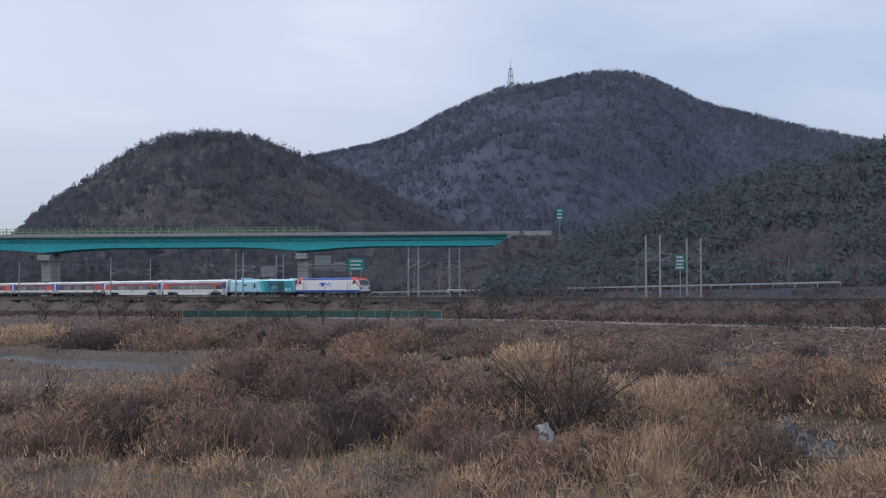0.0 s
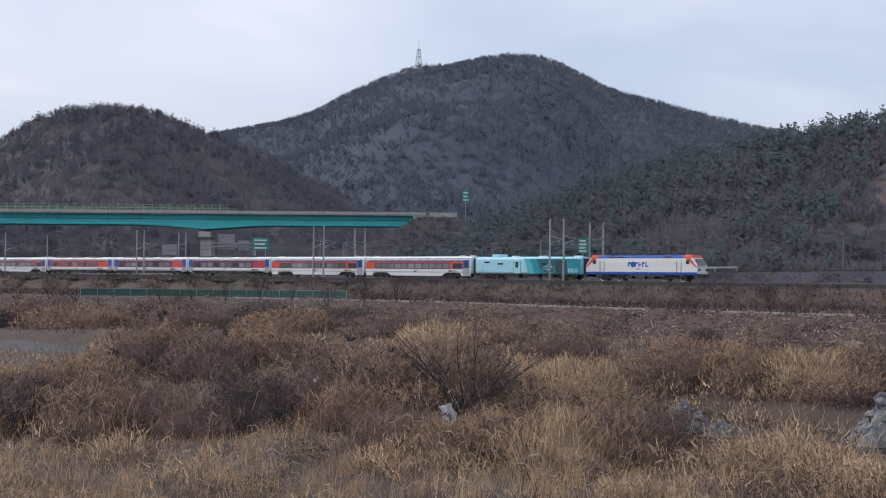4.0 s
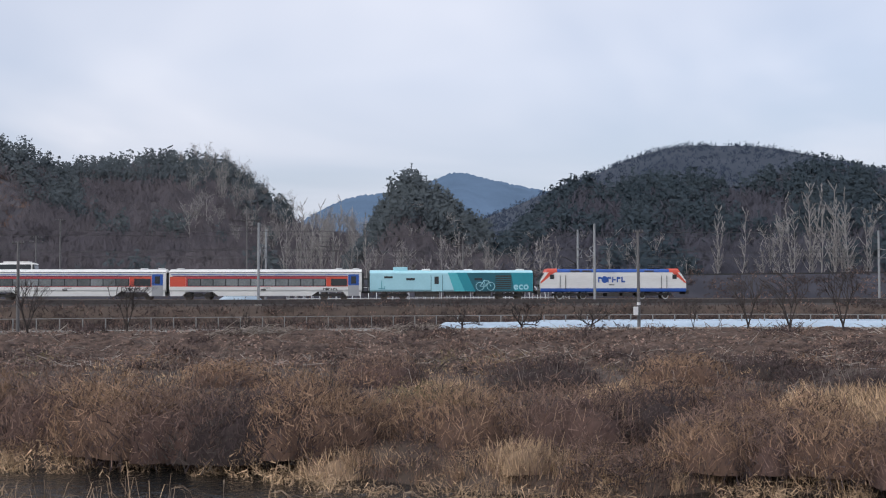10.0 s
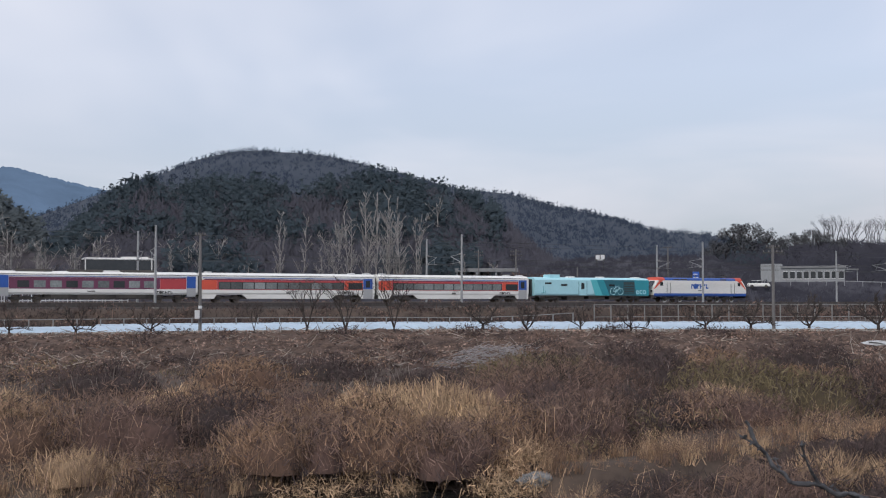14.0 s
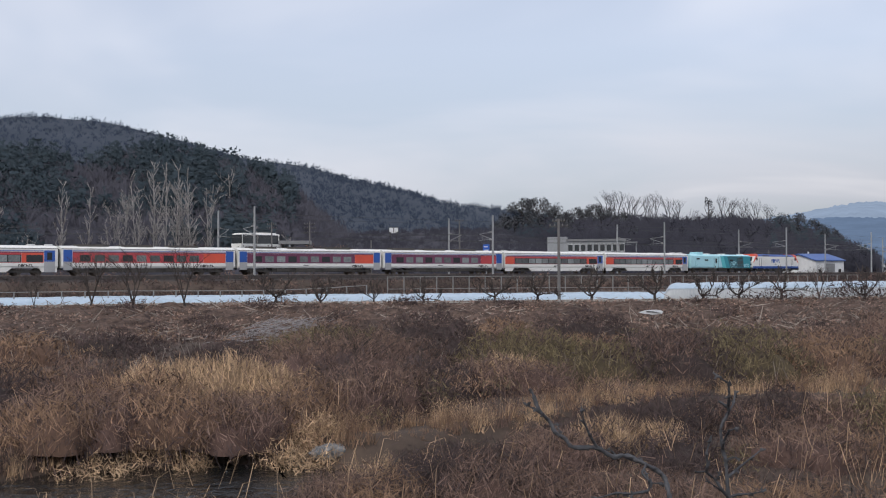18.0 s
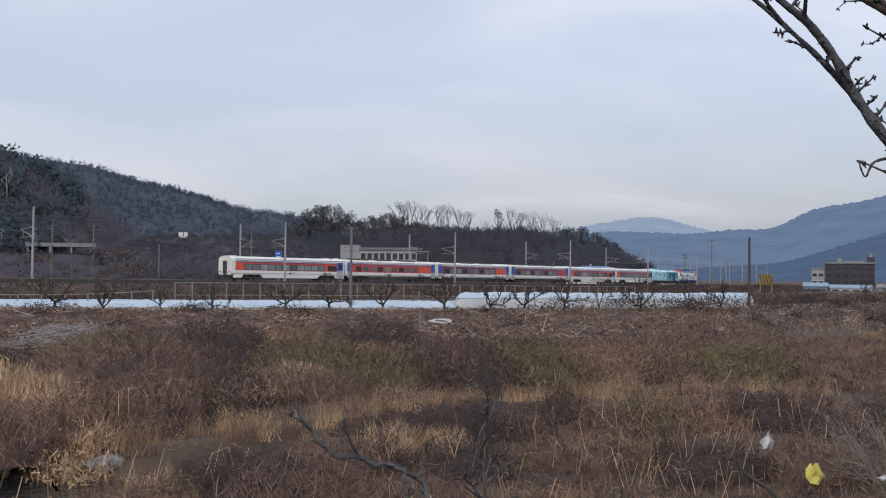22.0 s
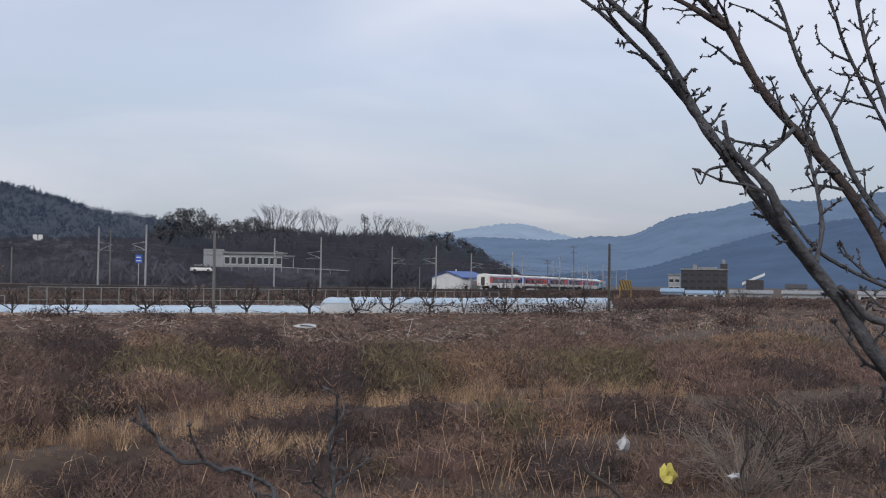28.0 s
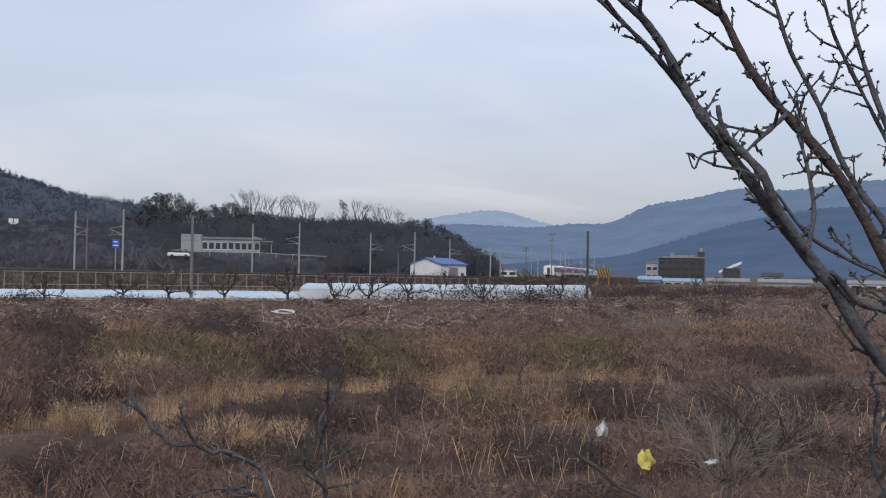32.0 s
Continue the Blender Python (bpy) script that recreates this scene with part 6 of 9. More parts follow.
part("gallery", bm, SIGN_WHITE, cv)
part("bin", box(-2.6, -2, -0.5, 3.6, 2, 5.2), BRICK_DARK, cv)
part("leg", rod((-3.6, 0, -0.5), (-3.6, 0, 3.4), 0.15), MAST, cv)
# striped barrier wall at the crossing
bw = thing("striped_barrier", facing(63.1, 250, -2.8), "yellow and black striped barrier on a frame", "barrier")
part("board", box(-1.4, -0.1, 1.6, 1.4, 0.1, 3.7), YELLOW, bw)
for k in range(5):
    bm = bmesh.new()
    x = -1.5 + k * 0.6
    v = [bm.verts.new((xx, yy, z)) for yy in (-0.13, -0.11) for xx, z in ((x, 3.65), (x + 0.3, 3.65), (min(x + 0.9, 1.4), 1.65), (min(x + 0.6, 1.3), 1.65))]
    for q in ((0, 1, 2, 3), (7, 6, 5, 4), (0, 4, 5, 1), (1, 5, 6, 2), (2, 6, 7, 3), (3, 7, 4, 0)):
        bm.faces.new([v[i] for i in q])
    bmesh.ops.recalc_face_normals(bm, faces=bm.faces)
    part("black_stripe", bm, UNDER, bw)
for x in (-1.2, 1.2):
    part("post", rod((x, 0, -0.4), (x, 0, 1.7), 0.12), YELLOW, bw)


def car(at, material, label, length=4.4):
    t = thing("car", at, label, "car", "parked cars")
    L = length / 2
    part("body", extrude([(0.85, 0.3), (0.9, 0.6), (0.86, 0.95), (-0.86, 0.95), (-0.9, 0.6), (-0.85, 0.3)], lambda y, z: -L + 0.15 * (z > 0.8), lambda y, z: L - 0.35 * (z > 0.8)), material, t)
    part("cabin", extrude([(0.8, 0.95), (0.66, 1.45), (-0.66, 1.45), (-0.8, 0.95)], lambda y, z: -L + 0.4 + (z - 0.95) * 0.7, lambda y, z: L - 1.3 - (z - 0.95) * 1.1), GLASS_DARK, t, "dark car windows")
    part("roof", box(-L + 0.8, -0.64, 1.44, L - 1.9, 0.64, 1.5, 0.02), material, t)
    for x in (-L * 0.62, L * 0.62):
        for y in (-0.82, 0.82):
            part("wheel", rod((x, y - 0.1, 0.32), (x, y + 0.1, 0.32), 0.32, sides=14), UNDER, t)
    return t


car(facing(41.75, 236, 1.35, 6), WHITE_PAINT, "white car parked on the slope by the signal house")
car(facing(-48.3, 262, 0.9, 10), WHITE_PAINT, "white car parked below the viaduct")
car(facing(-47.2, 262, 0.9, 5), GREY_PANEL, "grey car parked below the viaduct")


def coach_bus():
    t = thing("bus", pose(0, 0, 0), "white touring bus with dark windows on the expressway", "bus")
    L = 5.7
    part("body", extrude([(1.2, 0.35), (1.25, 0.7), (1.25, 1.2), (-1.25, 1.2), (-1.25, 0.7), (-1.2, 0.35)], -L, L), WHITE_PAINT, t)
    part("window_band", extrude([(1.24, 1.2), (1.18, 2.9), (-1.18, 2.9), (-1.24, 1.2)], lambda y, z: -L + 0.05 + (z - 1.2) * 0.1, lambda y, z: L - 0.05 - (z - 1.2) * 0.3), GLASS_DARK, t, "dark tinted side windows")
    part("roof", extrude([(1.2, 2.9), (1.05, 3.16), (-1.05, 3.16), (-1.2, 2.9)], lambda y, z: -L + 0.2 + (z - 2.9) * 1.6, lambda y, z: L - 0.35 - (z - 2.9) * 1.6), WHITE_PAINT, t)
    part("roof_unit", box(0.5, -0.9, 3.16, 4.4, 0.9, 3.38, 0.09), WHITE_PAINT, t, "white roof air conditioner")
    for x in (-5.35, 4.85):
        for y in (-1.2, 1.2):
            part("pillar", box(x - 0.09, min(y, y * 1.035), 1.2, x + 0.09, max(y, y * 1.035), 2.91), WHITE_PAINT, t)
    for x in (-3.4, 3.5):
        for y in (-1.1, 1.1):
            part("wheel", rod((x, y - 0.13, 0.48), (x, y + 0.13, 0.48), 0.48, sides=16), UNDER, t)
    return t


BUS = coach_bus()
# bearing of the bus by the second, worked out along its road
BUS_RUN = [(0, -370), (5, -222), (6, -194), (7.5, -128), (9, -80), (11, -32), (13, 12), (15, 50), (18, 101), (19, 117), (22, 165), (32, 310)]


def radio_tower():
    base = bearing(-45.5, 1250, 0)
    base.z = 1250 * math.tan(radians(10.62)) - 4
    t = thing("radio_tower", Matrix.Translation(base), "red and white lattice radio tower on the summit", "tower")
    for k, (z0, z1, h0, h1) in enumerate(((0, 9, 3.2, 2.4), (9, 17, 2.4, 1.7), (17, 25, 1.7, 1.0))):
        bm = bmesh.new()
        for sx, sy in ((-1, -1), (1, -1), (1, 1), (-1, 1)):
            rod((sx * h0, sy * h0, z0), (sx * h1, sy * h1, z1), 0.3, sides=5, bm=bm)
            rod((sx * h0, sy * h0, z0), (-sx * h1 if sx == sy else sx * h1, sy * h1 if sx == sy else -sy * h1, z1), 0.14, sides=4, bm=bm)
        part("lattice", bm, MAST, t)
        part("platform", box(-h1 - 0.5, -h1 - 0.5, z1 - 0.3, h1 + 0.5, h1 + 0.5, z1), MAST, t)
    for z in (8, 12, 16):
        part("dish", rod((1.6, -2.2, z), (1.6, -3.0, z), 1.2, 0.9, 10), SIGN_WHITE, t)
    part("mast_top", rod((0, 0, 25), (0, 0, 35), 0.3, 0.12, 6), MAST, t)
    return t


radio_tower()

# ---------------------------------------------------------------- the overgrown river bed
STRAW = mat("dry_straw_grass", (0.6, 0.425, 0.272), (0.36, 0.245, 0.16), 0.22, 0.95, spec=0.1, thin=0.2, island=0.42)
TWIG_BROWN = mat("brown_brushwood", (0.252, 0.17, 0.135), (0.152, 0.103, 0.087), 0.2, 0.95, spec=0.1, thin=0.15, island=0.42)
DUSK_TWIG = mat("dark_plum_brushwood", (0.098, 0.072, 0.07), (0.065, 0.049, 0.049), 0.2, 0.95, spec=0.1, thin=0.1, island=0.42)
RUSSET = mat("russet_dry_stalks", (0.35, 0.226, 0.15), (0.212, 0.138, 0.096), 0.2, 0.95, spec=0.1, thin=0.15, island=0.42)
OLIVE = mat("olive_brush", (0.21, 0.17, 0.098), (0.132, 0.107, 0.068), 0.22, 0.95, spec=0.1, thin=0.15, island=0.42)
GREY_TWIG = mat("grey_dead_twigs", (0.36, 0.31, 0.27), (0.20, 0.17, 0.15), 0.4, 0.95, island=0.35, spec=0.1, thin=0.2)
DARK_TWIG = mat("dark_wet_branches", (0.055, 0.046, 0.042), (0.085, 0.072, 0.066), 0.6, 0.9, island=0.3, spec=0.2)
BANK_TWIG = mat("dull_bank_growth", (0.064, 0.05, 0.049), (0.09, 0.071, 0.068), 0.3, 0.95, island=0.25, spec=0.1, thin=0.3)
# Brown, olive, russet and plum hearts are darkened to paint shade between shoots.
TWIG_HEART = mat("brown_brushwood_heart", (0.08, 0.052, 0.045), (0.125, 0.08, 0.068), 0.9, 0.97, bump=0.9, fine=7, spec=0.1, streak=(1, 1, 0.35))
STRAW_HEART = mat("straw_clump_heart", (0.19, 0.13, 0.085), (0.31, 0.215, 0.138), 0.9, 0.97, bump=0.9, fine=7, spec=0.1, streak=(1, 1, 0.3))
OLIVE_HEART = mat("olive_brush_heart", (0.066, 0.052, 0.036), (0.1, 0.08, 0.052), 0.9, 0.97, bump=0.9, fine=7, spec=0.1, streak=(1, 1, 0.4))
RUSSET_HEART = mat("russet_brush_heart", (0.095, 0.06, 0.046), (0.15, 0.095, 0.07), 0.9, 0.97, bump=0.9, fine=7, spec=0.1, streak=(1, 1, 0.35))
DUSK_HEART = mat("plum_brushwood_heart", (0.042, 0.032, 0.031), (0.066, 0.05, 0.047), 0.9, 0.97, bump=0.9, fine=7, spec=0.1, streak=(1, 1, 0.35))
LITTER = mat("fallen_leaves", (0.29, 0.2, 0.16), (0.15, 0.102, 0.088), 0.4, 0.95, island=0.6, spec=0.1)


def tuft(rng, n=46, h=1.2, spread=0.32, droop=0.3, w=0.013):
    """Grass: bent blades from a common foot."""
    a = rng.uniform(0, 6.28, n)
    foot = rng.normal(size=(n, 3)) * (spread * 0.5, spread * 0.5, 0)
    hh = h * rng.uniform(0.55, 1.1, n)
    out = np.stack([np.cos(a), np.sin(a), np.zeros(n)], 1)
    mid = foot + out * (spread * rng.uniform(0.1, 0.6, n))[:, None] + np.stack([0 * a, 0 * a, hh * 0.62], 1)
    tip = mid + out * (droop * h * rng.uniform(0.3, 1.1, n))[:, None] + np.stack([0 * a, 0 * a, hh * rng.uniform(0.1, 0.4, n)], 1)
    side = np.stack([-np.sin(a), np.cos(a), 0 * a], 1) * w
    turn = rng.uniform(0, 6.28, n)
    side = np.stack([np.cos(turn), np.sin(turn), 0 * a], 1) * w
    v = np.stack([foot - side, foot + side, mid, mid - side * 0.9, tip], 1).reshape(-1, 3)
    k = np.arange(n)[:, None] * 5
    return v, np.concatenate([k + [0, 1, 2], k + [3, 2, 4]])


def brush(rng, stems=13, twigs=13, h=1.8, spread=0.75, w=0.011):
    """A bare shrub: stems that fan out and fork into fine twigs."""
    s, e = [], []
    ws = []
    for _ in range(stems):
        a, o = rng.uniform(0, 6.28), spread * rng.uniform(0.15, 1.0)
        out = np.array([math.cos(a), math.sin(a), 0])
        p0 = rng.normal(size=3) * (0.16, 0.16, 0)
        hh = h * rng.uniform(0.55, 1.05)
        p1 = p0 + out * o * 0.35 + (0, 0, hh * 0.5)
        p2 = p1 + out * o * 0.65 + (0, 0, hh * 0.5)
        s += [p0, p1]; e += [p1, p2]; ws += [w, w * 0.75]
        for _ in range(twigs):
            u = rng.uniform(0.25, 1.9)
            b = p0 + (p1 - p0) * u if u < 1 else p1 + (p2 - p1) * (u - 1)
            s.append(b); e.append(b + (rng.normal(size=3) * (0.17, 0.17, 0.10) + out * 0.1 + (0, 0, 0.22)) * h / 1.8); ws.append(w * 0.55)
    s, e, ws = np.array(s), np.array(e), np.array(ws)[:, None]
    d = e - s
    side = np.cross(d, rng.normal(size=d.shape)); side /= np.linalg.norm(side, axis=1)[:, None] + 1e-9
    v = np.stack([s - side * ws, s + side * ws, e], 1).reshape(-1, 3)
    return v, np.arange(len(v)).reshape(-1, 3)


def billows(name, p, rad, h, material, r, label, fill=5.0, upright=0.5, stems=None):
    """Rounded thickets of fine twigs: p their feet, rad and h their half-widths and heights. The farther from the
    viewpoint, the fewer and wider the twigs, to suit the camera. With stems, the inner and lower twigs take that darker
    material, which paints shade into the clump.
    """
    d = np.hypot(p[:, 0], p[:, 1])
    n = np.clip(0.95 * fill * rad * (h + 0.4) * 1990 / d, 20, 1600).astype(int)
    k = np.repeat(np.arange(len(p)), n)
    m = len(k)
    a, q = r.uniform(0, 6.283, m), np.arccos(r.uniform(0.0, 1.0, m))
    ph = r.uniform(0, 6.283, (len(p), 3))[k]
    lumps = 1 + 0.20 * np.sin(3 * a + ph[:, 0]) * np.sin(q * 2) + 0.14 * np.sin(5 * a + 4 * q + ph[:, 1]) + 0.08 * np.sin(11 * a - 7 * q + ph[:, 2])
    depth = r.uniform(0, 1, m) ** 1.6
    full = lumps * (1 - 0.45 * depth) * np.where(r.uniform(0, 1, m) < 0.05, r.uniform(1.0, 1.25, m), 1.0)
    e = np.stack([rad[k] * np.sin(q) * np.cos(a), rad[k] * np.sin(q) * np.sin(a), h[k] * np.cos(q) ** 0.6], 1) * full[:, None]
    s = e * np.array([upright, upright, 0.35])
    s += r.normal(size=(m, 3)) * 0.06
    ln = np.linalg.norm(e - s, axis=1)
    inward = (s - e) / ln[:, None] * 0.75 + r.normal(size=(m, 3)) * (0.55 if upright < 0.6 else 0.25)
    inward /= np.linalg.norm(inward, axis=1)[:, None] + 1e-9
    s = e + inward * np.minimum(ln, r.uniform(0.14, 0.36, m))[:, None]
    e += r.normal(size=(m, 3)) * 0.07
    w = np.maximum(0.004, 0.00048 * d[k]) * r.uniform(0.5, 1.4, m)
    side = np.cross(e - s, r.normal(size=(m, 3)))
    side *= (w / (np.linalg.norm(side, axis=1) + 1e-9))[:, None]
    v = np.stack([s - side, s + side, e], 1)
    nrm = unit(np.stack([e[:, 0] / rad[k] ** 2, e[:, 1] / rad[k] ** 2, e[:, 2] / h[k] ** 2 + 0.3 / h[k]], 1) * np.minimum(rad, h)[k][:, None] + r.normal(size=(m, 3)) * 0.3)
    river = np.concatenate([-unit(p[:, :2]), np.full((len(p), 1), 0.5)], 1)[k]        # blades are wound to face the camera's standpoint
    back = (np.cross(v[:, 1] - v[:, 0], v[:, 2] - v[:, 0]) * river).sum(1) < 0
    v[back] = v[back][:, ::-1]
    v += p[k][:, None, :]
    nrm = nrm[:, None, :].repeat(3, 1)
    # Inner and lower twigs get the darker material: shade put into colour.
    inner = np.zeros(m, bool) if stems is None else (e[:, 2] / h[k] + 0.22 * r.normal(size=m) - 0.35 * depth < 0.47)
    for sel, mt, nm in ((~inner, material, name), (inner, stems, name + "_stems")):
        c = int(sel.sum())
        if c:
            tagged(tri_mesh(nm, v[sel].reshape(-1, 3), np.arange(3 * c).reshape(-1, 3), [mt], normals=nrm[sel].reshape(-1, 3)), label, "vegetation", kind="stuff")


def fuzz(name, p, h, material, r, label, wide=0.0004):
    """A thin nap of single leaning blades that covers the ground."""
    d = np.hypot(p[:, 0], p[:, 1])
    n = len(p)
    e = p + np.stack([r.normal(size=n) * 0.35 * h, r.normal(size=n) * 0.35 * h, h * r.uniform(0.4, 1.1, n)], 1)
    side = np.cross(e - p, r.normal(size=(n, 3)))
    side *= (wide * d * r.uniform(0.6, 1.4, n) / (np.linalg.norm(side, axis=1) + 1e-9))[:, None]
    v = np.stack([p - side, p + side, e], 1).reshape(-1, 3)
    tagged(tri_mesh(name, v, np.arange(3 * n).reshape(-1, 3), [material]), label, "vegetation", kind="stuff")


def stalks(places, r, w=0.009, length=(0.4, 1.1)):
    """Loose bent stalks: each rises, leans and droops."""
    n = len(places)
    a = r.uniform(0, 6.283, n)
    out = np.stack([np.cos(a), np.sin(a), 0 * a], 1)
    ln = r.uniform(*length, n)[:, None]
    mid = places + out * ln * 0.25 + np.array([0, 0, 1]) * ln * r.uniform(0.5, 0.9, n)[:, None]
    tip = mid + out * ln * 0.5 + np.array([0, 0, 1]) * ln * r.uniform(-0.25, 0.25, n)[:, None]
    b = r.uniform(0, 6.283, n)
    side = np.stack([np.cos(b), np.sin(b), 0.3 * np.sin(a)], 1) * w
    v = np.stack([places - side, places + side, mid + side, mid - side, tip], 1).reshape(-1, 3)
    k = np.arange(n)[:, None] * 5
    return v, np.concatenate([k + [0, 1, 2], k + [0, 2, 3], k + [3, 2, 4]])


# growth lowered so that the camera sees things behind it in the river bed: bearing, distance, half-width in degrees,
# depth in metres
OPEN = [(-22.3, 44, 2.4, 10), (-31.0, 44.5, 2.8, 9), (28.7, 79, 2.5, 12), (33.8, 60, 2.2, 10), (69.5, 28, 3.0, 8), (36.5, 33, 4, 12)]


def openness(turn, d):
    low = np.ones(len(d))
    for a, far, w, deep in OPEN:
        low = np.where((np.abs(turn - a) < w) & (d > far - deep) & (d < far + 1.5), 0.34, low)
    return low


rng = np.random.default_rng(23)
TUFTS = [tuft(rng, 34, 1.1, 0.42, 0.42, 0.014) for _ in range(5)]
LOW = [tuft(rng, 12, 0.5, 0.36, 0.4, 0.024) for _ in range(4)]
LOW_TUFTS = [tuft(rng, 18, 1.0, 0.5, 0.4, 0.024) for _ in range(5)]
SHRUBS = [brush(rng, 9, 12, 1.7, 0.9, 0.010) for _ in range(6)]
SHRUBS_FAR = [brush(rng, 8, 6, 1.8, 1.0, 0.018) for _ in range(5)]

# stands of one growth: bearing, distance, half-widths in degrees and metres, weight, kind
STANDS = [(-62, 27, 18, 6, 2.6, "straw"), (-50, 31, 8, 4, 1.6, "straw"), (-24, 29, 9, 4, 1.4, "straw"), (-3, 27, 12, 3.5, 2.2, "straw"), (25, 48, 7, 7, 2.6, "straw"), (12, 25, 12, 3, 1.5, "straw"),
          (-22, 60, 8, 10, 1.3, "straw"), (-33, 55, 6, 9, 1.5, "straw"), (38, 33, 2, 2, 1.6, "straw"), (47, 31, 2, 2, 1.6, "straw"), (-66, 70, 7, 8, 1.8, "straw"), (33, 62, 6, 6, 1.4, "straw"),
          (-45, 23, 7, 3.5, 1.8, "olive"), (43, 54, 5, 8, 2.2, "olive"), (9, 41, 3.5, 5, 1.8, "olive"), (52, 62, 6, 8, 1.3, "olive"), (62, 40, 8, 8, 1.2, "olive"),
          (55, 24, 14, 7, 1.5, "russet"), (68, 27, 12, 9, 1.0, "russet"), (42, 24, 5, 4, 1.3, "brush"), (8, 50, 10, 8, 1.1, "russet"), (-12, 42, 9, 7, 1.2, "russet"), (-38, 40, 9, 7, 1.0, "russet")]


def growth(turn, d):
    """Which growth stands at a place: 0 brown brush, 1 straw, 2 olive, 3 russet."""
    x, y = d * np.sin(np.radians(turn)), d * np.cos(np.radians(turn))
    score = {"brush": 0.72 + 0.010 * turn + 0.55 * rough_field(x, y, 15, 21), "straw": -0.05 - 0.006 * turn - 0.9 * step(24, 34, turn) + 0.6 * rough_field(x, y, 13, 22), "olive": -0.45 + 0.5 * rough_field(x, y, 12, 23), "russet": 0.12 - 0.006 * turn + 0.6 * rough_field(x, y, 14, 24)}
    for a, r, wa, wr, k, kind in STANDS:
        score[kind] = score[kind] + k * np.exp(-((turn - a) / wa) ** 2 - ((d - r) / wr) ** 2)
    return np.argmax(np.stack([score[k] for k in ("brush", "straw", "olive", "russet")]), 0)


def bed_places(count, d0, d1, seed):
    r = np.random.default_rng(seed)
    turn = r.uniform(-74, 79, count)
    d = np.sqrt(r.uniform(d0**2, d1**2, count))
    x, y = d * np.sin(np.radians(turn)), d * np.cos(np.radians(turn))
    keep = (to_stream(x, y) > 4.0 + 0.7 * rough_field(x, y, 7, 3)) & (d < smooth_line(KERB, turn) - np.where((turn > -26) & (turn < 46), 23, 17) - 3 * rough_field(x, y, 11, 8))
    turn, d, x, y = turn[keep], d[keep], x[keep], y[keep]
    return r, turn, d, np.stack([x, y, ground_z(x, y) - 0.03], 1)


def plant(name, forms, p, h, material, r, label, wide=(0.8, 1.3)):
    which = r.integers(0, len(forms), len(p))
    out = []
    for i, f in enumerate(forms):
        q, hh = p[which == i], h[which == i]
        if len(q):
            w = hh * r.uniform(*wide, len(q))
            out.append(scatter(f, q, np.stack([w, w, hh], 1), r.uniform(0, 6.28, len(q)), r.normal(size=(len(q), 2)) * 0.07 + (0.05, 0)))
    v, t = join(out)
    tagged(tri_mesh(name, v, t, [material]), label, "vegetation", kind="stuff")


def height_at(p, r):
    """Growth is taller in swells, so that the top of the brush is uneven."""
    return (0.80 + 0.42 * rough_field(p[:, 0], p[:, 1], 9, 31)) * r.uniform(0.75, 1.2, len(p))


# growth kept below the camera's sight lines: bearings, elevation above which it does not rise, distance
SIGHT_LINES = [(-74, -61.6, -3.75, 104), (-61.6, -60, -3.7, 100), (-60, -46.5, -3.4, 70), (-46.5, -40.5, -4.6, 70), (-40.5, -34, -4.2, 70), (-34, -28.2, -7.6, 60), (-28.4, -24.8, -6.4, 60), (-24.8, -19, -8.1, 60), (-19, -7, -10.2, 60), (-7, 14, -10.6, 60), (14, 28.5, -10.6, 60)]


def capped(p, h):
    d, turn = np.hypot(p[:, 0], p[:, 1]), np.degrees(np.arctan2(p[:, 0], p[:, 1]))
    for a0, a1, el, far in SIGHT_LINES:
        top = d * math.tan(radians(el)) - p[:, 2]
        h = np.where((turn > a0) & (turn < a1) & (d < far) & (d < smooth_line(STREAM, turn) + 2), np.minimum(h, np.maximum(top, 0.12)), h)
    return h


def spread(count, d0, d1, seed):
    r = np.random.default_rng(seed)
    turn = r.uniform(-75, 80, count)
    d = np.sqrt(r.uniform(d0**2, d1**2, count))
    x, y = d * np.sin(np.radians(turn)), d * np.cos(np.radians(turn))
    keep = (to_stream(x, y) > 4.1) & (d < smooth_line(KERB, turn) - np.where(turn > 58, 4, np.where((turn > -26) & (turn < 46), 24, 15)) - 3 * rough_field(x, y, 11, 8))
    return r, turn[keep], d[keep], np.stack([x, y, ground_z(x, y) - 0.05], 1)[keep]


KINDS = ((0, TWIG_BROWN, "brown", "leafless brown"), (1, STRAW, "straw", "pale straw"), (2, OLIVE, "olive", "olive-tinged"), (3, RUSSET, "russet", "russet"), (4, DUSK_TWIG, "dusky", "dark plum-brown"))
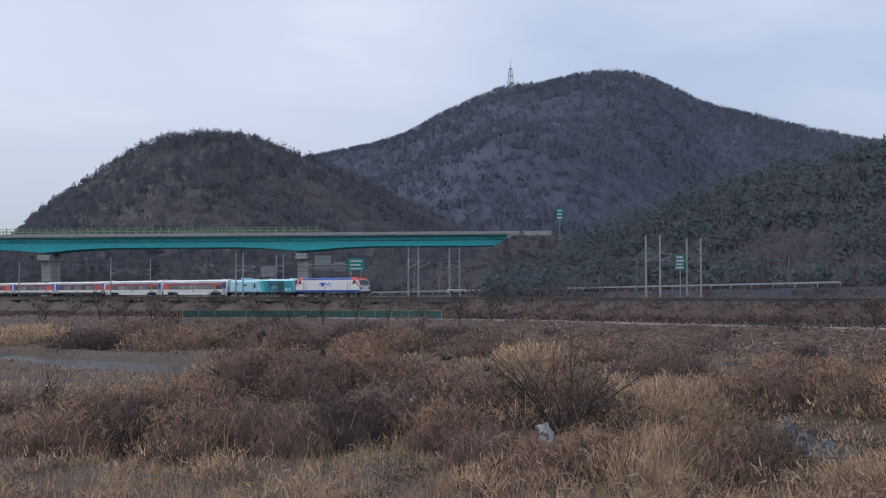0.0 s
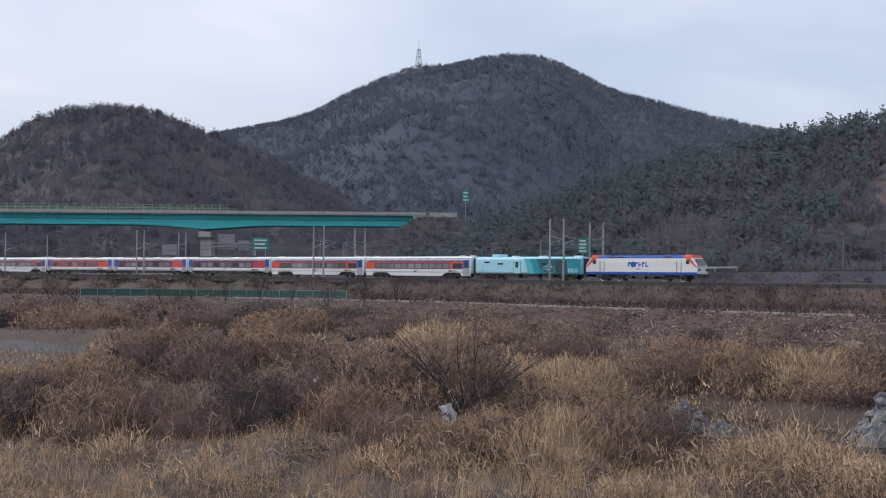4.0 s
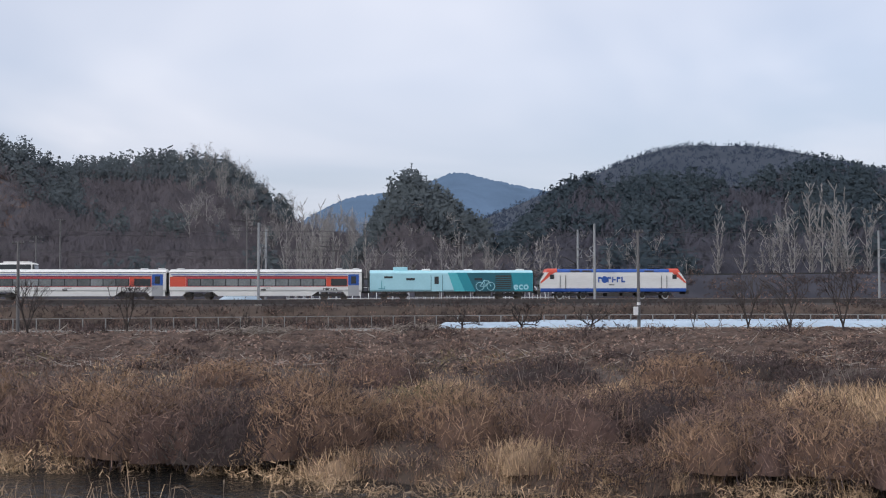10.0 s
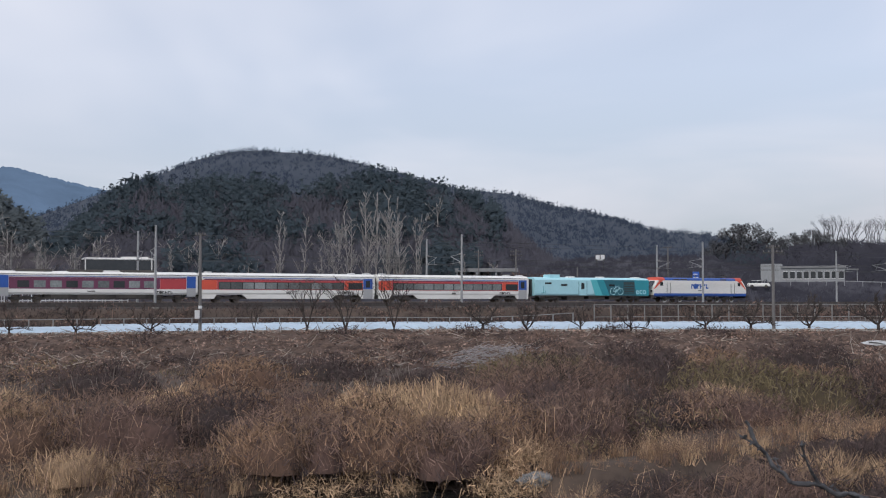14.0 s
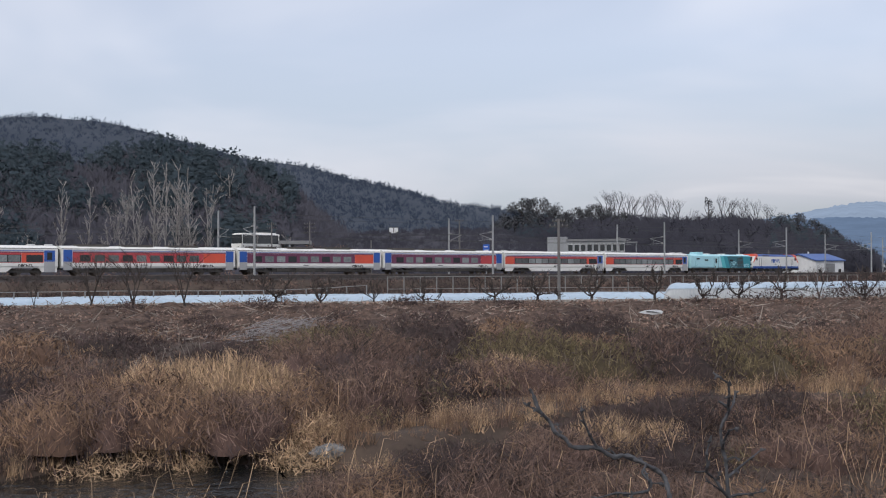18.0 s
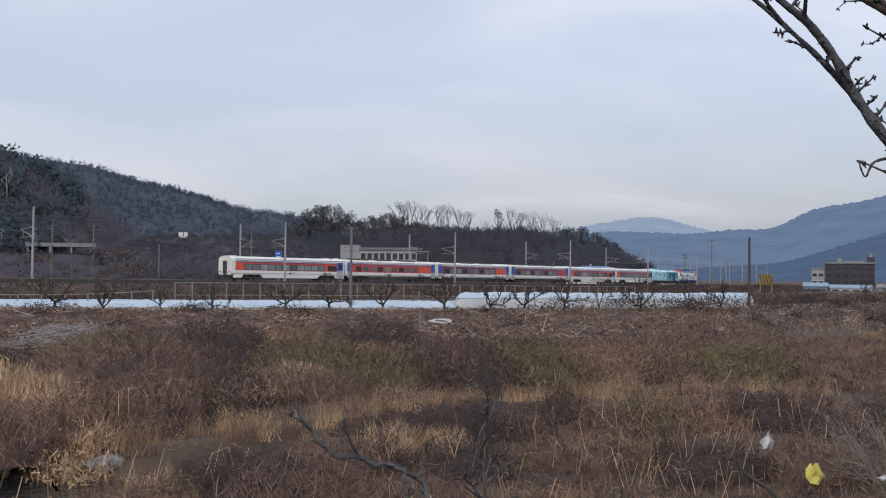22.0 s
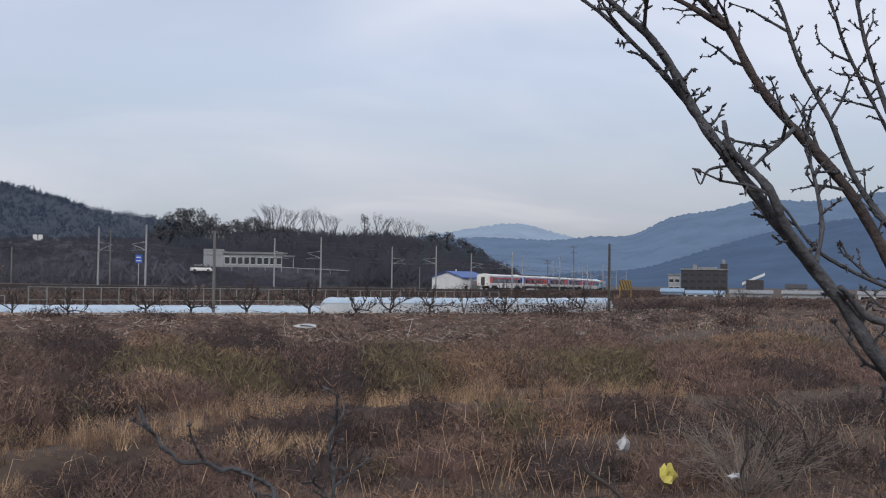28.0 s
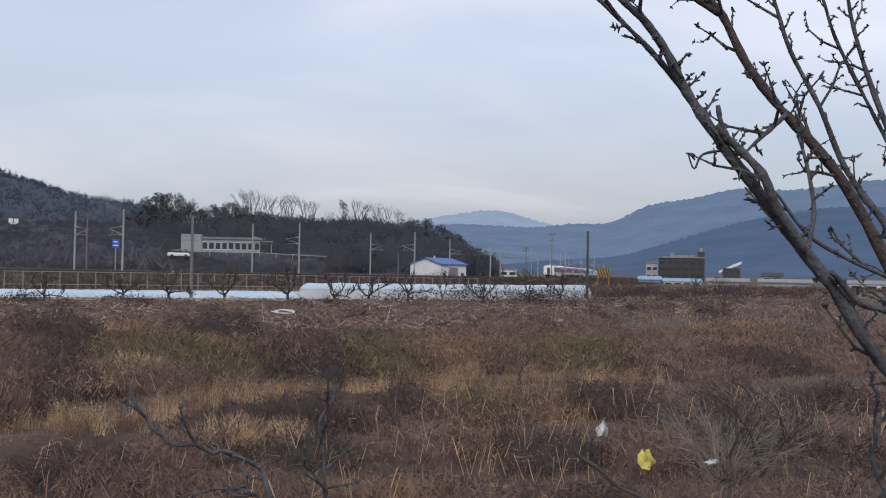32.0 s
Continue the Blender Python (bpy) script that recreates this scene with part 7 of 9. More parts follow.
# large shrubs of the river bed: bearing, distance, half-width and height in metres, growth
SHRUB_LIST = [(-43.6, 46, 2.5, 2.7, 3), (-41.2, 47, 2.0, 2.2, 0), (-46.4, 47, 2.2, 2.2, 0), (17.5, 34.5, 2.0, 1.4, 3), (20.5, 35, 2.2, 1.5, 0), (23.5, 34.5, 2.2, 1.6, 3), (26.5, 34.2, 2.2, 1.5, 0), (29.3, 36, 2.0, 1.7, 3), (31.6, 37, 1.8, 1.7, 0), (33.6, 40, 2.0, 1.8, 0), (36, 42.5, 2.2, 1.7, 4), (38.6, 45, 2.2, 1.6, 0), (29.5, 49, 2.6, 2.0, 0), (33, 53, 2.8, 2.2, 0), (36.8, 56, 2.8, 2.1, 4), (40.4, 58, 2.8, 2.0, 0), (15, 46, 2.6, 1.6, 3), (18.6, 47, 2.4, 1.5, 0),
              (-69, 140, 6, 2.2, 1), (-62, 116, 6, 2.4, 3), (-57, 110, 5, 2.4, 0), (-52, 104, 5, 2.2, 3), (-47, 97, 4.5, 2.0, 0), (-42, 88, 4, 2.0, 3), (-64, 146, 6, 2.5, 0), (-58, 140, 6, 2.5, 4), (-53, 128, 5, 2.4, 4), (-48.5, 118, 4.5, 2.0, 4), (-44.5, 80, 3.5, 1.9, 1), (-38, 74, 3.5, 1.8, 0), (-32, 70, 3.2, 1.7, 3),
              (28.5, 21.5, 1.2, 1.0, 4), (31, 22, 1.3, 1.2, 0), (33.4, 21.3, 1.2, 1.25, 3), (35.8, 22, 1.4, 1.35, 4), (38.2, 21.6, 1.3, 1.3, 0), (40.6, 22.3, 1.3, 1.1, 0), (43, 21.8, 1.3, 1.0, 0), (45.6, 22.5, 1.4, 1.0, 0), (49, 22, 1.4, 1.0, 0), (53, 22.5, 1.5, 0.9, 3), (57.5, 22, 1.5, 0.8, 0), (62, 23, 1.5, 0.8, 4), (67, 23, 1.6, 0.8, 0), (72, 24, 1.6, 0.8, 0), (33, 25, 1.2, 0.9, 1), (37, 27, 1.2, 0.9, 3), (42, 29, 1.6, 1.0, 0), (48, 29, 1.7, 1.0, 4), (54, 29.5, 1.8, 1.0, 0), (60, 30, 1.9, 1.0, 4), (66, 31, 2.0, 1.1, 0), (71, 33, 2.0, 1.2, 4),
              (-71, 134, 4.5, 1.6, 1), (-66.5, 121, 4.0, 1.9, 4), (-60.2, 82, 2.6, 1.8, 1), (-59, 62, 3.2, 2.3, 0), (-57.5, 72, 3.0, 2.4, 3), (-55.6, 57, 2.8, 2.4, 0), (-53, 60, 3.0, 2.6, 3), (-50.4, 66, 3.2, 2.3, 0), (-48, 58, 2.6, 2.2, 3), (-46, 63, 3.0, 2.2, 1), (-67.5, 38, 2.2, 1.6, 3), (-64.5, 39, 2.4, 1.8, 4), (-61.6, 37.5, 2.3, 1.7, 3), (-58.8, 38.5, 2.2, 1.7, 0), (-56.5, 36.5, 1.7, 1.4, 0), (-54, 38.5, 2.3, 1.9, 4), (-51.4, 40, 2.5, 2.1, 0), (-49, 37.5, 2.0, 1.7, 3), (-69.5, 55, 2.6, 1.0, 0), (-65, 54, 2.8, 1.0, 3), (-61.5, 52, 2.6, 1.6, 3),
              (-42.0, 50, 2.4, 1.5, 3), (-40, 51, 3.0, 2.6, 1), (-37.4, 49.5, 3.2, 2.6, 1), (-35, 54, 3.0, 2.3, 3), (-46.5, 33.5, 1.7, 1.3, 0), (-44, 31.5, 1.8, 1.2, 3), (-41, 32, 2.0, 1.6, 3), (-38.4, 31, 1.9, 1.8, 1), (-36, 32, 1.9, 1.8, 3), (-34, 34, 1.8, 1.5, 0), (-31.6, 55, 2.8, 2.0, 0), (-29, 54, 3.2, 2.3, 3), (-26.6, 53, 2.8, 2.1, 1), (-24, 56, 2.6, 2.0, 3), (-28, 39, 1.4, 1.0, 3), (-26.2, 36.5, 1.7, 1.1, 1), (-23.6, 33.5, 2.0, 1.1, 1), (-21.2, 33, 1.6, 1.0, 3), (-20.6, 42.5, 1.2, 1.4, 1), (-18.4, 45, 3.0, 2.5, 3), (-15.4, 43, 2.8, 2.4, 0), (-12, 40.5, 3.0, 2.4, 3), (-9, 39, 2.8, 2.3, 0), (-5.6, 38, 2.8, 2.2, 4), (-2.6, 37.5, 2.6, 2.1, 3),
              (-16, 46, 2.2, 1.2, 1), (-13, 42, 2.4, 1.5, 3), (-10.5, 39.5, 1.5, 0.9, 1), (-8.5, 42, 2.6, 1.7, 3), (-4, 38.5, 2.4, 1.5, 3), (-1.5, 35.5, 1.6, 0.9, 1), (0.5, 39, 2.6, 1.7, 3), (3, 44, 2.4, 1.6, 2), (5, 38, 3.0, 1.9, 3), (8, 33.8, 1.6, 0.9, 1), (10, 38, 3.0, 2.0, 0), (-14, 54, 2.6, 1.2, 1), (-3, 53, 2.8, 1.4, 3), (-25, 50, 2.4, 1.3, 3), (-20, 56, 2.6, 1.3, 1), (14.5, 40, 2.5, 1.9, 4), (18, 37, 2.6, 1.7, 0), (21.5, 38, 2.4, 1.8, 3), (26, 35.5, 2.6, 1.2, 0), (29, 35, 1.8, 1.2, 3),
              (22.5, 44.5, 2.2, 1.6, 1), (25.3, 44, 2.6, 1.75, 1), (28, 43, 1.9, 1.5, 1), (31.3, 42, 1.9, 1.9, 4), (37, 47, 1.9, 1.0, 1), (39.8, 47, 2.4, 1.5, 1), (41, 44.8, 2.2, 1.3, 0), (35.6, 67, 3.8, 2.5, 4), (43.7, 68, 3.6, 2.5, 4), (31, 72, 2.6, 1.6, 0), (39.5, 72, 2.4, 1.7, 3),
              (44, 49, 3.2, 1.9, 2), (47.4, 50.5, 3.0, 2.1, 0), (51.6, 51, 3.2, 2.3, 2), (55, 53, 3.0, 2.0, 3), (58.4, 55, 2.8, 1.6, 0), (62, 56, 3.5, 1.9, 2), (66.3, 58, 4.0, 2.0, 0), (70.5, 59, 3.4, 1.6, 4), (50, 36, 2.6, 1.1, 4), (46, 33.5, 2.2, 0.9, 4), (44.6, 31, 1.3, 1.05, 1), (47.5, 31.5, 0.9, 0.8, 1),
              (54.5, 37, 2.6, 0.9, 0), (60, 38.5, 3.0, 1.1, 3), (64, 39.5, 2.6, 1.0, 4), (56, 31, 2.4, 0.75, 3), (16, 62, 3.0, 1.6, 3), (9, 60, 3.2, 1.7, 4), (1, 63, 3.0, 1.6, 0), (20, 70, 2.8, 1.3, 4), (-7, 64, 3.0, 1.5, 3), (25.5, 60, 2.6, 1.1, 4), (4, 50, 2.6, 1.3, 1), (13, 50, 2.4, 1.2, 1)]


def shrub_mass(turn, d):
    """How near a place lies to one of the large shrubs: 1 at its middle, 0 outside."""
    x, y, m = d * np.sin(np.radians(turn)), d * np.cos(np.radians(turn)), np.zeros(len(d))
    for a, q, w, h, k in SHRUB_LIST:
        m = np.maximum(m, 1 - np.hypot(x - q * math.sin(radians(a)), y - q * math.cos(radians(a))) / (w * 1.05))
    return np.clip(m * 2, 0, 1)


def large_shrub(a, d, wide, high, kind, r):
    """A mound of long thin shoots that rise and spread from many feet; its lower wood is coloured darker, which paints
    shade at the base.
    """
    _, material, nm, lab = KINDS[kind]
    n = int(min(0.95 * wide * (high + 0.5) * 23000 / d, 4200))
    t, q = r.uniform(0, 6.283, n), np.sqrt(r.uniform(0, 1, n))
    ph = r.uniform(0, 6.283, 4)
    rim = wide * (1 + 0.16 * np.sin(3 * t + ph[0]) + 0.10 * np.sin(7 * t + ph[1]))
    x, y = rim * q * np.cos(t), rim * q * np.sin(t)
    top = high * np.maximum(1 - q**2.6, 0.0) ** 0.5 * (1 + 0.13 * np.sin(2.3 * x + ph[2]) * np.sin(2.1 * y + ph[3]) + 0.07 * np.sin(5.1 * x - 3.7 * y)) + 0.12
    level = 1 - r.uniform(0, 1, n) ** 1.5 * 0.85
    e = np.stack([x, y, top * level + 0.05 * r.normal(size=n)], 1)
    lean = np.stack([x / wide * 0.55, y / wide * 0.55, 0 * x + (0.75 if kind != 1 else 1.0)], 1) + r.normal(size=(n, 3)) * ((0.30, 0.30, 0.18) if kind == 1 else (0.52, 0.52, 0.36))
    lean = unit(lean)
    ln = np.minimum(r.uniform(0.3, 0.8, n) * (1 if kind == 1 else 0.72), e[:, 2] + 0.25)
    s = e - lean * ln[:, None]
    side = np.cross(lean, r.normal(size=(n, 3)))
    side *= (0.0004 * d * r.uniform(0.5, 1.5, n) / (np.linalg.norm(side, axis=1) + 1e-9))[:, None]
    nrm = unit(np.stack([x / wide**2, y / wide**2, e[:, 2] / high**2 * 0.8 + 0.1], 1) / np.linalg.norm([1 / wide, 1 / high]) + r.normal(size=(n, 3)) * 0.2)
    v = np.stack([s - side, s + side, e], 1)
    back = (np.cross(v[:, 1] - v[:, 0], v[:, 2] - v[:, 0]) @ np.array([-math.sin(radians(a)), -math.cos(radians(a)), 0.5])) < 0
    v[back] = v[back][:, ::-1]
    nrm = nrm[:, None, :].repeat(3, 1)
    px, py = d * math.sin(radians(a)), d * math.cos(radians(a))
    z = float(ground_z(np.array([px]), np.array([py]))[0])
    shrub = thing("large_shrub" if kind != 1 else "reed_clump", pose(px, py, z - 0.08), {0: "leafless brown shrub with fine upright shoots", 1: "pale straw-coloured clump of tall dry grass", 2: "olive-tinged leafless shrub, rounded and dense", 3: "russet-brown leafless shrub with soft tips", 4: "dark plum-brown leafless shrub of thin stems"}[kind] + " in the river bed", "shrub", "large shrubs of the river bed")
    # Lower shoots take a darker material, painting shade into the shrub's foot.
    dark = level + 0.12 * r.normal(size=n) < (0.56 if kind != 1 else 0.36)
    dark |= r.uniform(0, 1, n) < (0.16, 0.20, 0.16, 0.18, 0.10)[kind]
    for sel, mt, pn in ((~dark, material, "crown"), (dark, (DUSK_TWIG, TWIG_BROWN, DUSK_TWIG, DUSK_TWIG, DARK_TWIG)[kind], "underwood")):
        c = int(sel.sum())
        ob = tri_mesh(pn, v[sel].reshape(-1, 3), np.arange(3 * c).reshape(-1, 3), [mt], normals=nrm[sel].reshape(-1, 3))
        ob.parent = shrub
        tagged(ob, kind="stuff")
    # an inner hull as the shrub's heart, toned darker to paint shade between the shoots
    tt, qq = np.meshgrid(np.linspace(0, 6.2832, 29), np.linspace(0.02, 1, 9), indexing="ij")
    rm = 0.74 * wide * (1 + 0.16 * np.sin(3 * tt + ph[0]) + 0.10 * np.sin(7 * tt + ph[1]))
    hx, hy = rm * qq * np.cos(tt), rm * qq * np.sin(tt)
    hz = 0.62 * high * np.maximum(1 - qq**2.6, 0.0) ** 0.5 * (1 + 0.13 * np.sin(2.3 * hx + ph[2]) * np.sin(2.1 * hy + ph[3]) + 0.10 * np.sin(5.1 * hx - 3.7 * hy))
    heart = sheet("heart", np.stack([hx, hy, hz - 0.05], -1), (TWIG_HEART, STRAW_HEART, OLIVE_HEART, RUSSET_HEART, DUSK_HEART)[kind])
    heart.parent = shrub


r = np.random.default_rng(187)
for a in np.arange(32.5, 77, 2.1):        # brush along the near side of the lower stream
    SHRUB_LIST.append((a + r.uniform(-0.6, 0.6), float(smooth_line(STREAM, np.array([a]))[0]) - r.uniform(4.9, 6.2), r.uniform(1.3, 2.0), r.uniform(0.8, 1.35), int(r.choice([0, 4, 0, 2, 4]))))
for d in (49, 56, 63.5, 71, 79, 88):          # the overgrown flat beyond it: mound beside mound
    for a in np.arange(31 + (d % 3), 77, math.degrees((7.0 if d < 66 else 6.0) / d)):
        q = float(smooth_line(KERB, np.array([a]))[0]) - d
        if q > (27 if a < 57 else 8) and d > smooth_line(STREAM, np.array([a]))[0] + 6:
            high = r.uniform(0.7, 1.0) * (min(2.5, 4.95 - d * 0.0515) if a < 57 else 1.9)
            SHRUB_LIST.append((a + r.uniform(-1.2, 1.2), d + r.uniform(-2, 2), r.uniform(2.8, 4.9), max(high, 0.7), int(r.choice([0, 4, 2, 2, 0, 3] if a < 57 else [0, 3, 0, 3, 2]))))
r = np.random.default_rng(188)
for row in SHRUB_LIST:
    large_shrub(*row, r)

r = np.random.default_rng(88)
ha = np.concatenate([r.uniform(-38, 6, 40), r.uniform(-62, -38, 20), r.uniform(6, 40, 16)])
hd = smooth_line(STREAM, ha) + r.uniform(4.6, 12.5, len(ha))
hx, hy = hd * np.sin(np.radians(ha)), hd * np.cos(np.radians(ha))
wa = r.uniform(-62, -19, 190)
wd = smooth_line(STREAM, wa) - r.uniform(4.3, 10.5, len(wa))
wx, wy = wd * np.sin(np.radians(wa)), wd * np.cos(np.radians(wa))
near_bank = (r, wa, wd, np.stack([wx, wy, ground_z(wx, wy) - 0.05], 1))
hedge = (r, ha, hd, np.stack([hx, hy, ground_z(hx, hy) - 0.05], 1))
for tag, places, size, fill in (("hedge", hedge, (1.75, 2.45, 0.72), 3.2), ("near bank", near_bank, (1.6, 2.5, 0.8), 2.7), ("near", spread(330, 17.5, 36, 21), (0.8, 1.5, 0.8), 3.0), ("mid", spread(420, 34, 97, 22), (0.6, 1.7, 1.2), 2.9),
                                ("small", spread(800, 20, 97, 23), (0.3, 0.8, 0.9), 2.6), ("far", spread(520, 97, 205, 24), (0.9, 2.6, 1.0), 2.4)):
    r, turn, d, p = places
    kind = growth(turn, d)
    kind = np.where((kind == 0) & (rough_field(p[:, 0], p[:, 1], 11, 27) > 0.1), 4, kind)
    kind = np.where(r.uniform(0, 1, len(d)) < 0.2, r.choice([0, 4, 3, 2, 3, 1, 1], len(d)), kind)
    kind = np.where((turn < 20) & (kind == 4) & (r.uniform(0, 1, len(d)) < 0.45), r.choice([3, 0, 1], len(d)), kind)
    kind = np.where((turn > 26) & (turn < 57) & (r.uniform(0, 1, len(d)) < 0.85), r.choice([4, 4, 0, 0, 2], len(d)), kind)
    if tag in ("mid", "small"):            # the mounds of the lower flat take their place
        ok = (turn < 31) | (d < 46) | (r.uniform(0, 1, len(d)) < 0.3)
        turn, d, p, kind = turn[ok], d[ok], p[ok], kind[ok]
    kind = np.where((turn < 9) & np.isin(kind, (0, 4)) & (r.uniform(0, 1, len(d)) < 0.75), r.choice([3, 3, 1, 1, 2], len(d)), kind)
    if tag == "hedge":
        kind = np.where((kind == 4) | ((kind == 0) & (r.uniform(0, 1, len(d)) < 0.5)), r.choice([1, 2, 3, 3], len(d)), kind)
    swell = np.clip(0.5 + 0.75 * rough_field(p[:, 0], p[:, 1], 13, 31), 0, 1)
    h = (size[0] + (size[1] - size[0]) * swell) * np.where(tag == "hedge", 0.8, 1.0) * r.uniform(0.55 if tag == "hedge" else 0.7, 1.15, len(d))
    h = np.where(kind == 1, h * 0.72, h) * openness(turn, d) * np.clip((smooth_line(KERB, turn) - 8 - d) / 16, np.where(turn > 58, 0.8, 0.3), 1)
    if tag != "far":
        h = h * (1 - 0.6 * shrub_mass(turn, d)) * np.where((turn > 2) & (turn < 72) & (d < 58), 0.66, 1.0)
    h = capped(p, h)
    rad = np.maximum(h, 0.25) * size[2] * r.uniform(0.85, 1.6, len(d)) + 0.15
    for k, material, nm, lab in KINDS:
        sel = kind == k
        if sel.sum() > 2:
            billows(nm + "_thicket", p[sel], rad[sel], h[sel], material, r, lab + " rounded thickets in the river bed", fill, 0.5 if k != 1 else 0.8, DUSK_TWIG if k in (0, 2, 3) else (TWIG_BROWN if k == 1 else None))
for tag, d0, d1, n, high in (("near", 17.0, 42, 62000, 0.34), ("mid", 42, 97, 60000, 0.34), ("far", 97, 205, 30000, 0.7)):
    r, turn, d, p = bed_places(n, d0, d1, 170 + d1)
    kind = growth(turn, d)
    # Dusky blades mixed in darken the gaps between thickets, standing in for shade.
    kind = np.where(r.uniform(0, 1, len(d)) < 0.6, r.choice([4, 0, 3, 3, 1], len(d)), kind)
    kind = np.where((turn > 22) & (turn < 57) & (d < 97) & (r.uniform(0, 1, len(d)) < 0.9), 4, kind)
    kind = np.where((turn < 9) & (kind == 4) & (r.uniform(0, 1, len(d)) < 0.75), r.choice([3, 1], len(d)), kind)
    h = high * r.uniform(0.5, 1.3, len(d))
    for k, material, nm, lab in KINDS:
        if (kind == k).sum() > 10:
            fuzz(nm + "_short_grass", p[kind == k], h[kind == k], material, r, "short " + lab + " grass over the river bed")
for tag, d0, d1 in (("near", 17.5, 42), ("mid", 42, 95), ("far", 95, 205)):
    # dry grass between the thickets
    r, turn, d, p = bed_places({"near": 1700, "mid": 900, "far": 500}[tag], d0, d1, 70 + d1)
    kind = growth(turn, d)
    kind = np.where((kind == 1) & (turn > -19) & (turn < 30) & (d < smooth_line(STREAM, turn)), 3, kind)
    kind = np.where((turn > 22) & (d < 60) & np.isin(kind, (1, 3)) & (r.uniform(0, 1, len(d)) < 0.85), 0, kind)
    h = capped(p, np.clip(height_at(p, r), 0.3, 1.15))
    for k, material, nm, lab in KINDS[:4]:
        sel = kind == k
        if sel.sum() > 3:
            plant(nm + "_grass", TUFTS if tag == "near" else LOW_TUFTS, p[sel], (h * openness(turn, d))[sel] * (0.8 if k == 1 else 0.5), material, r, lab + " dry grass in the river bed")
    # a few dark bare bushes stand out of the rest
    r, turn, d, p = bed_places({"near": 16, "mid": 90, "far": 40}[tag], d0, d1, 40 + d1)
    plant("bare_bush", SHRUBS if tag == "near" else SHRUBS_FAR, p, capped(p, r.uniform(0.8, 1.45, len(p))), DARK_TWIG, r, "dark bare bushes standing out of the thickets")
    r, turn, d, p = bed_places({"near": 1700, "mid": 2000, "far": 500}[tag], d0, min(d1, 140), 110 + d1)
    lift = capped(p, np.clip(0.75 + 0.6 * rough_field(p[:, 0], p[:, 1], 13, 31), 0, 1.6))
    v, t = stalks(p + np.stack([0 * lift, 0 * lift, lift], 1), r, 0.006 if tag == "near" else 0.011)
    tagged(tri_mesh("bent_stalks", v, t, [GREY_TWIG if tag == "mid" else STRAW]), "pale bent stalks standing out of the brush", "vegetation", kind="stuff")

# feathery reed heads that nod over the near grass
r = np.random.default_rng(131)
n = 170
pa, pd = np.concatenate([r.uniform(-72, -22, 150), r.uniform(-22, 10, 20)]), r.uniform(18.2, 27, n)
px, py = pd * np.sin(np.radians(pa)), pd * np.cos(np.radians(pa))
foot = np.stack([px, py, ground_z(px, py)], 1)
way = unit(np.stack([r.normal(size=n) + 0.8, r.normal(size=n) * 0.7, 0 * pa], 1))
high = np.minimum(r.uniform(1.0, 1.7, n), np.maximum(capped(foot, np.full(n, 1.7)) + 0.35, 0.5))
neck = foot + way * 0.16 + np.stack([0 * pa, 0 * pa, high], 1)
bow = neck + way * 0.20 + (0, 0, 0.05)
tip = bow + way * 0.20 + (0, 0, -0.13)
v, t = join([slivers(foot, neck, 0.006, 0.005, r), slivers(neck, bow, 0.006, 0.013, r), slivers(bow, tip, 0.013, 0.003, r), slivers(neck, bow + (0, 0, -0.03), 0.005, 0.011, r), slivers(bow, tip + (0, 0, -0.04), 0.011, 0.003, r)])
PLUME = mat("pale_reed_plumes", (0.46, 0.345, 0.245), (0.34, 0.25, 0.18), 0.4, 0.95, spec=0.1, thin=0.3, island=0.25)
tagged(tri_mesh("reed_plumes", v, t, [PLUME]), "pale feathery reed heads nodding over the grass", "reeds", kind="stuff")

# a fringe of pale grass along the water
r = np.random.default_rng(91)
n = 3000
fa = r.uniform(-72, 66, n)
fd = smooth_line(STREAM, fa) + r.choice([-1, 1, 1], n) * r.uniform(3.5, 7.0, n)
fp = np.stack([fd * np.sin(np.radians(fa)), fd * np.cos(np.radians(fa))], 1)
fz = ground_z(fp[:, 0], fp[:, 1])
ok = fz > -5.62
for k, (material, nm) in enumerate(((STRAW, "straw"), (RUSSET, "russet"), (TWIG_BROWN, "brown"))):
    c = ok & (np.arange(n) % 3 == k)
    plant(nm + "_bank_grass", TUFTS, np.column_stack([fp, fz - 0.03])[c], capped(np.column_stack([fp, fz]), r.uniform(0.3, 0.95, n) * openness(fa, fd))[c], material, r, "dry grass along the stream")

# tufts of bright straw at the water's edge
wa = np.concatenate([r.uniform(-17, 14, 60), r.uniform(18, 31, 26), r.uniform(-26, -17, 10)])
wd = smooth_line(STREAM, wa) + r.uniform(3.4, 4.9, len(wa))
wx, wy = wd * np.sin(np.radians(wa)), wd * np.cos(np.radians(wa))
hw = r.uniform(0.35, 0.95, len(wa))
billows("straw_waterline_tufts", np.stack([wx, wy, ground_z(wx, wy) - 0.03], 1), hw * r.uniform(0.7, 1.2, len(wa)), hw, STRAW, r, "bright straw tufts at the water's edge", 3.4, 0.55)

# the bank below the road: an uneven slope of trodden leaves
BANK_LITTER = mat("leafy_bank", (0.04, 0.03, 0.027), (0.15, 0.105, 0.086), 1.1, 0.97, bump=1.0, fine=5, spec=0.1)
la, lu = np.meshgrid(np.arange(-47, 62, 0.2), np.linspace(0, 1, 74), indexing="ij")
ld = smooth_line(KERB, la.ravel()) - 0.45 - (1 - lu.ravel()) * 25.5
lx, ly = ld * np.sin(np.radians(la.ravel())), ld * np.cos(np.radians(la.ravel()))
edge = np.sin(np.pi * np.clip(lu.ravel(), 0, 1)) ** 0.4 * step(0, 0.22, 1 - lu.ravel())
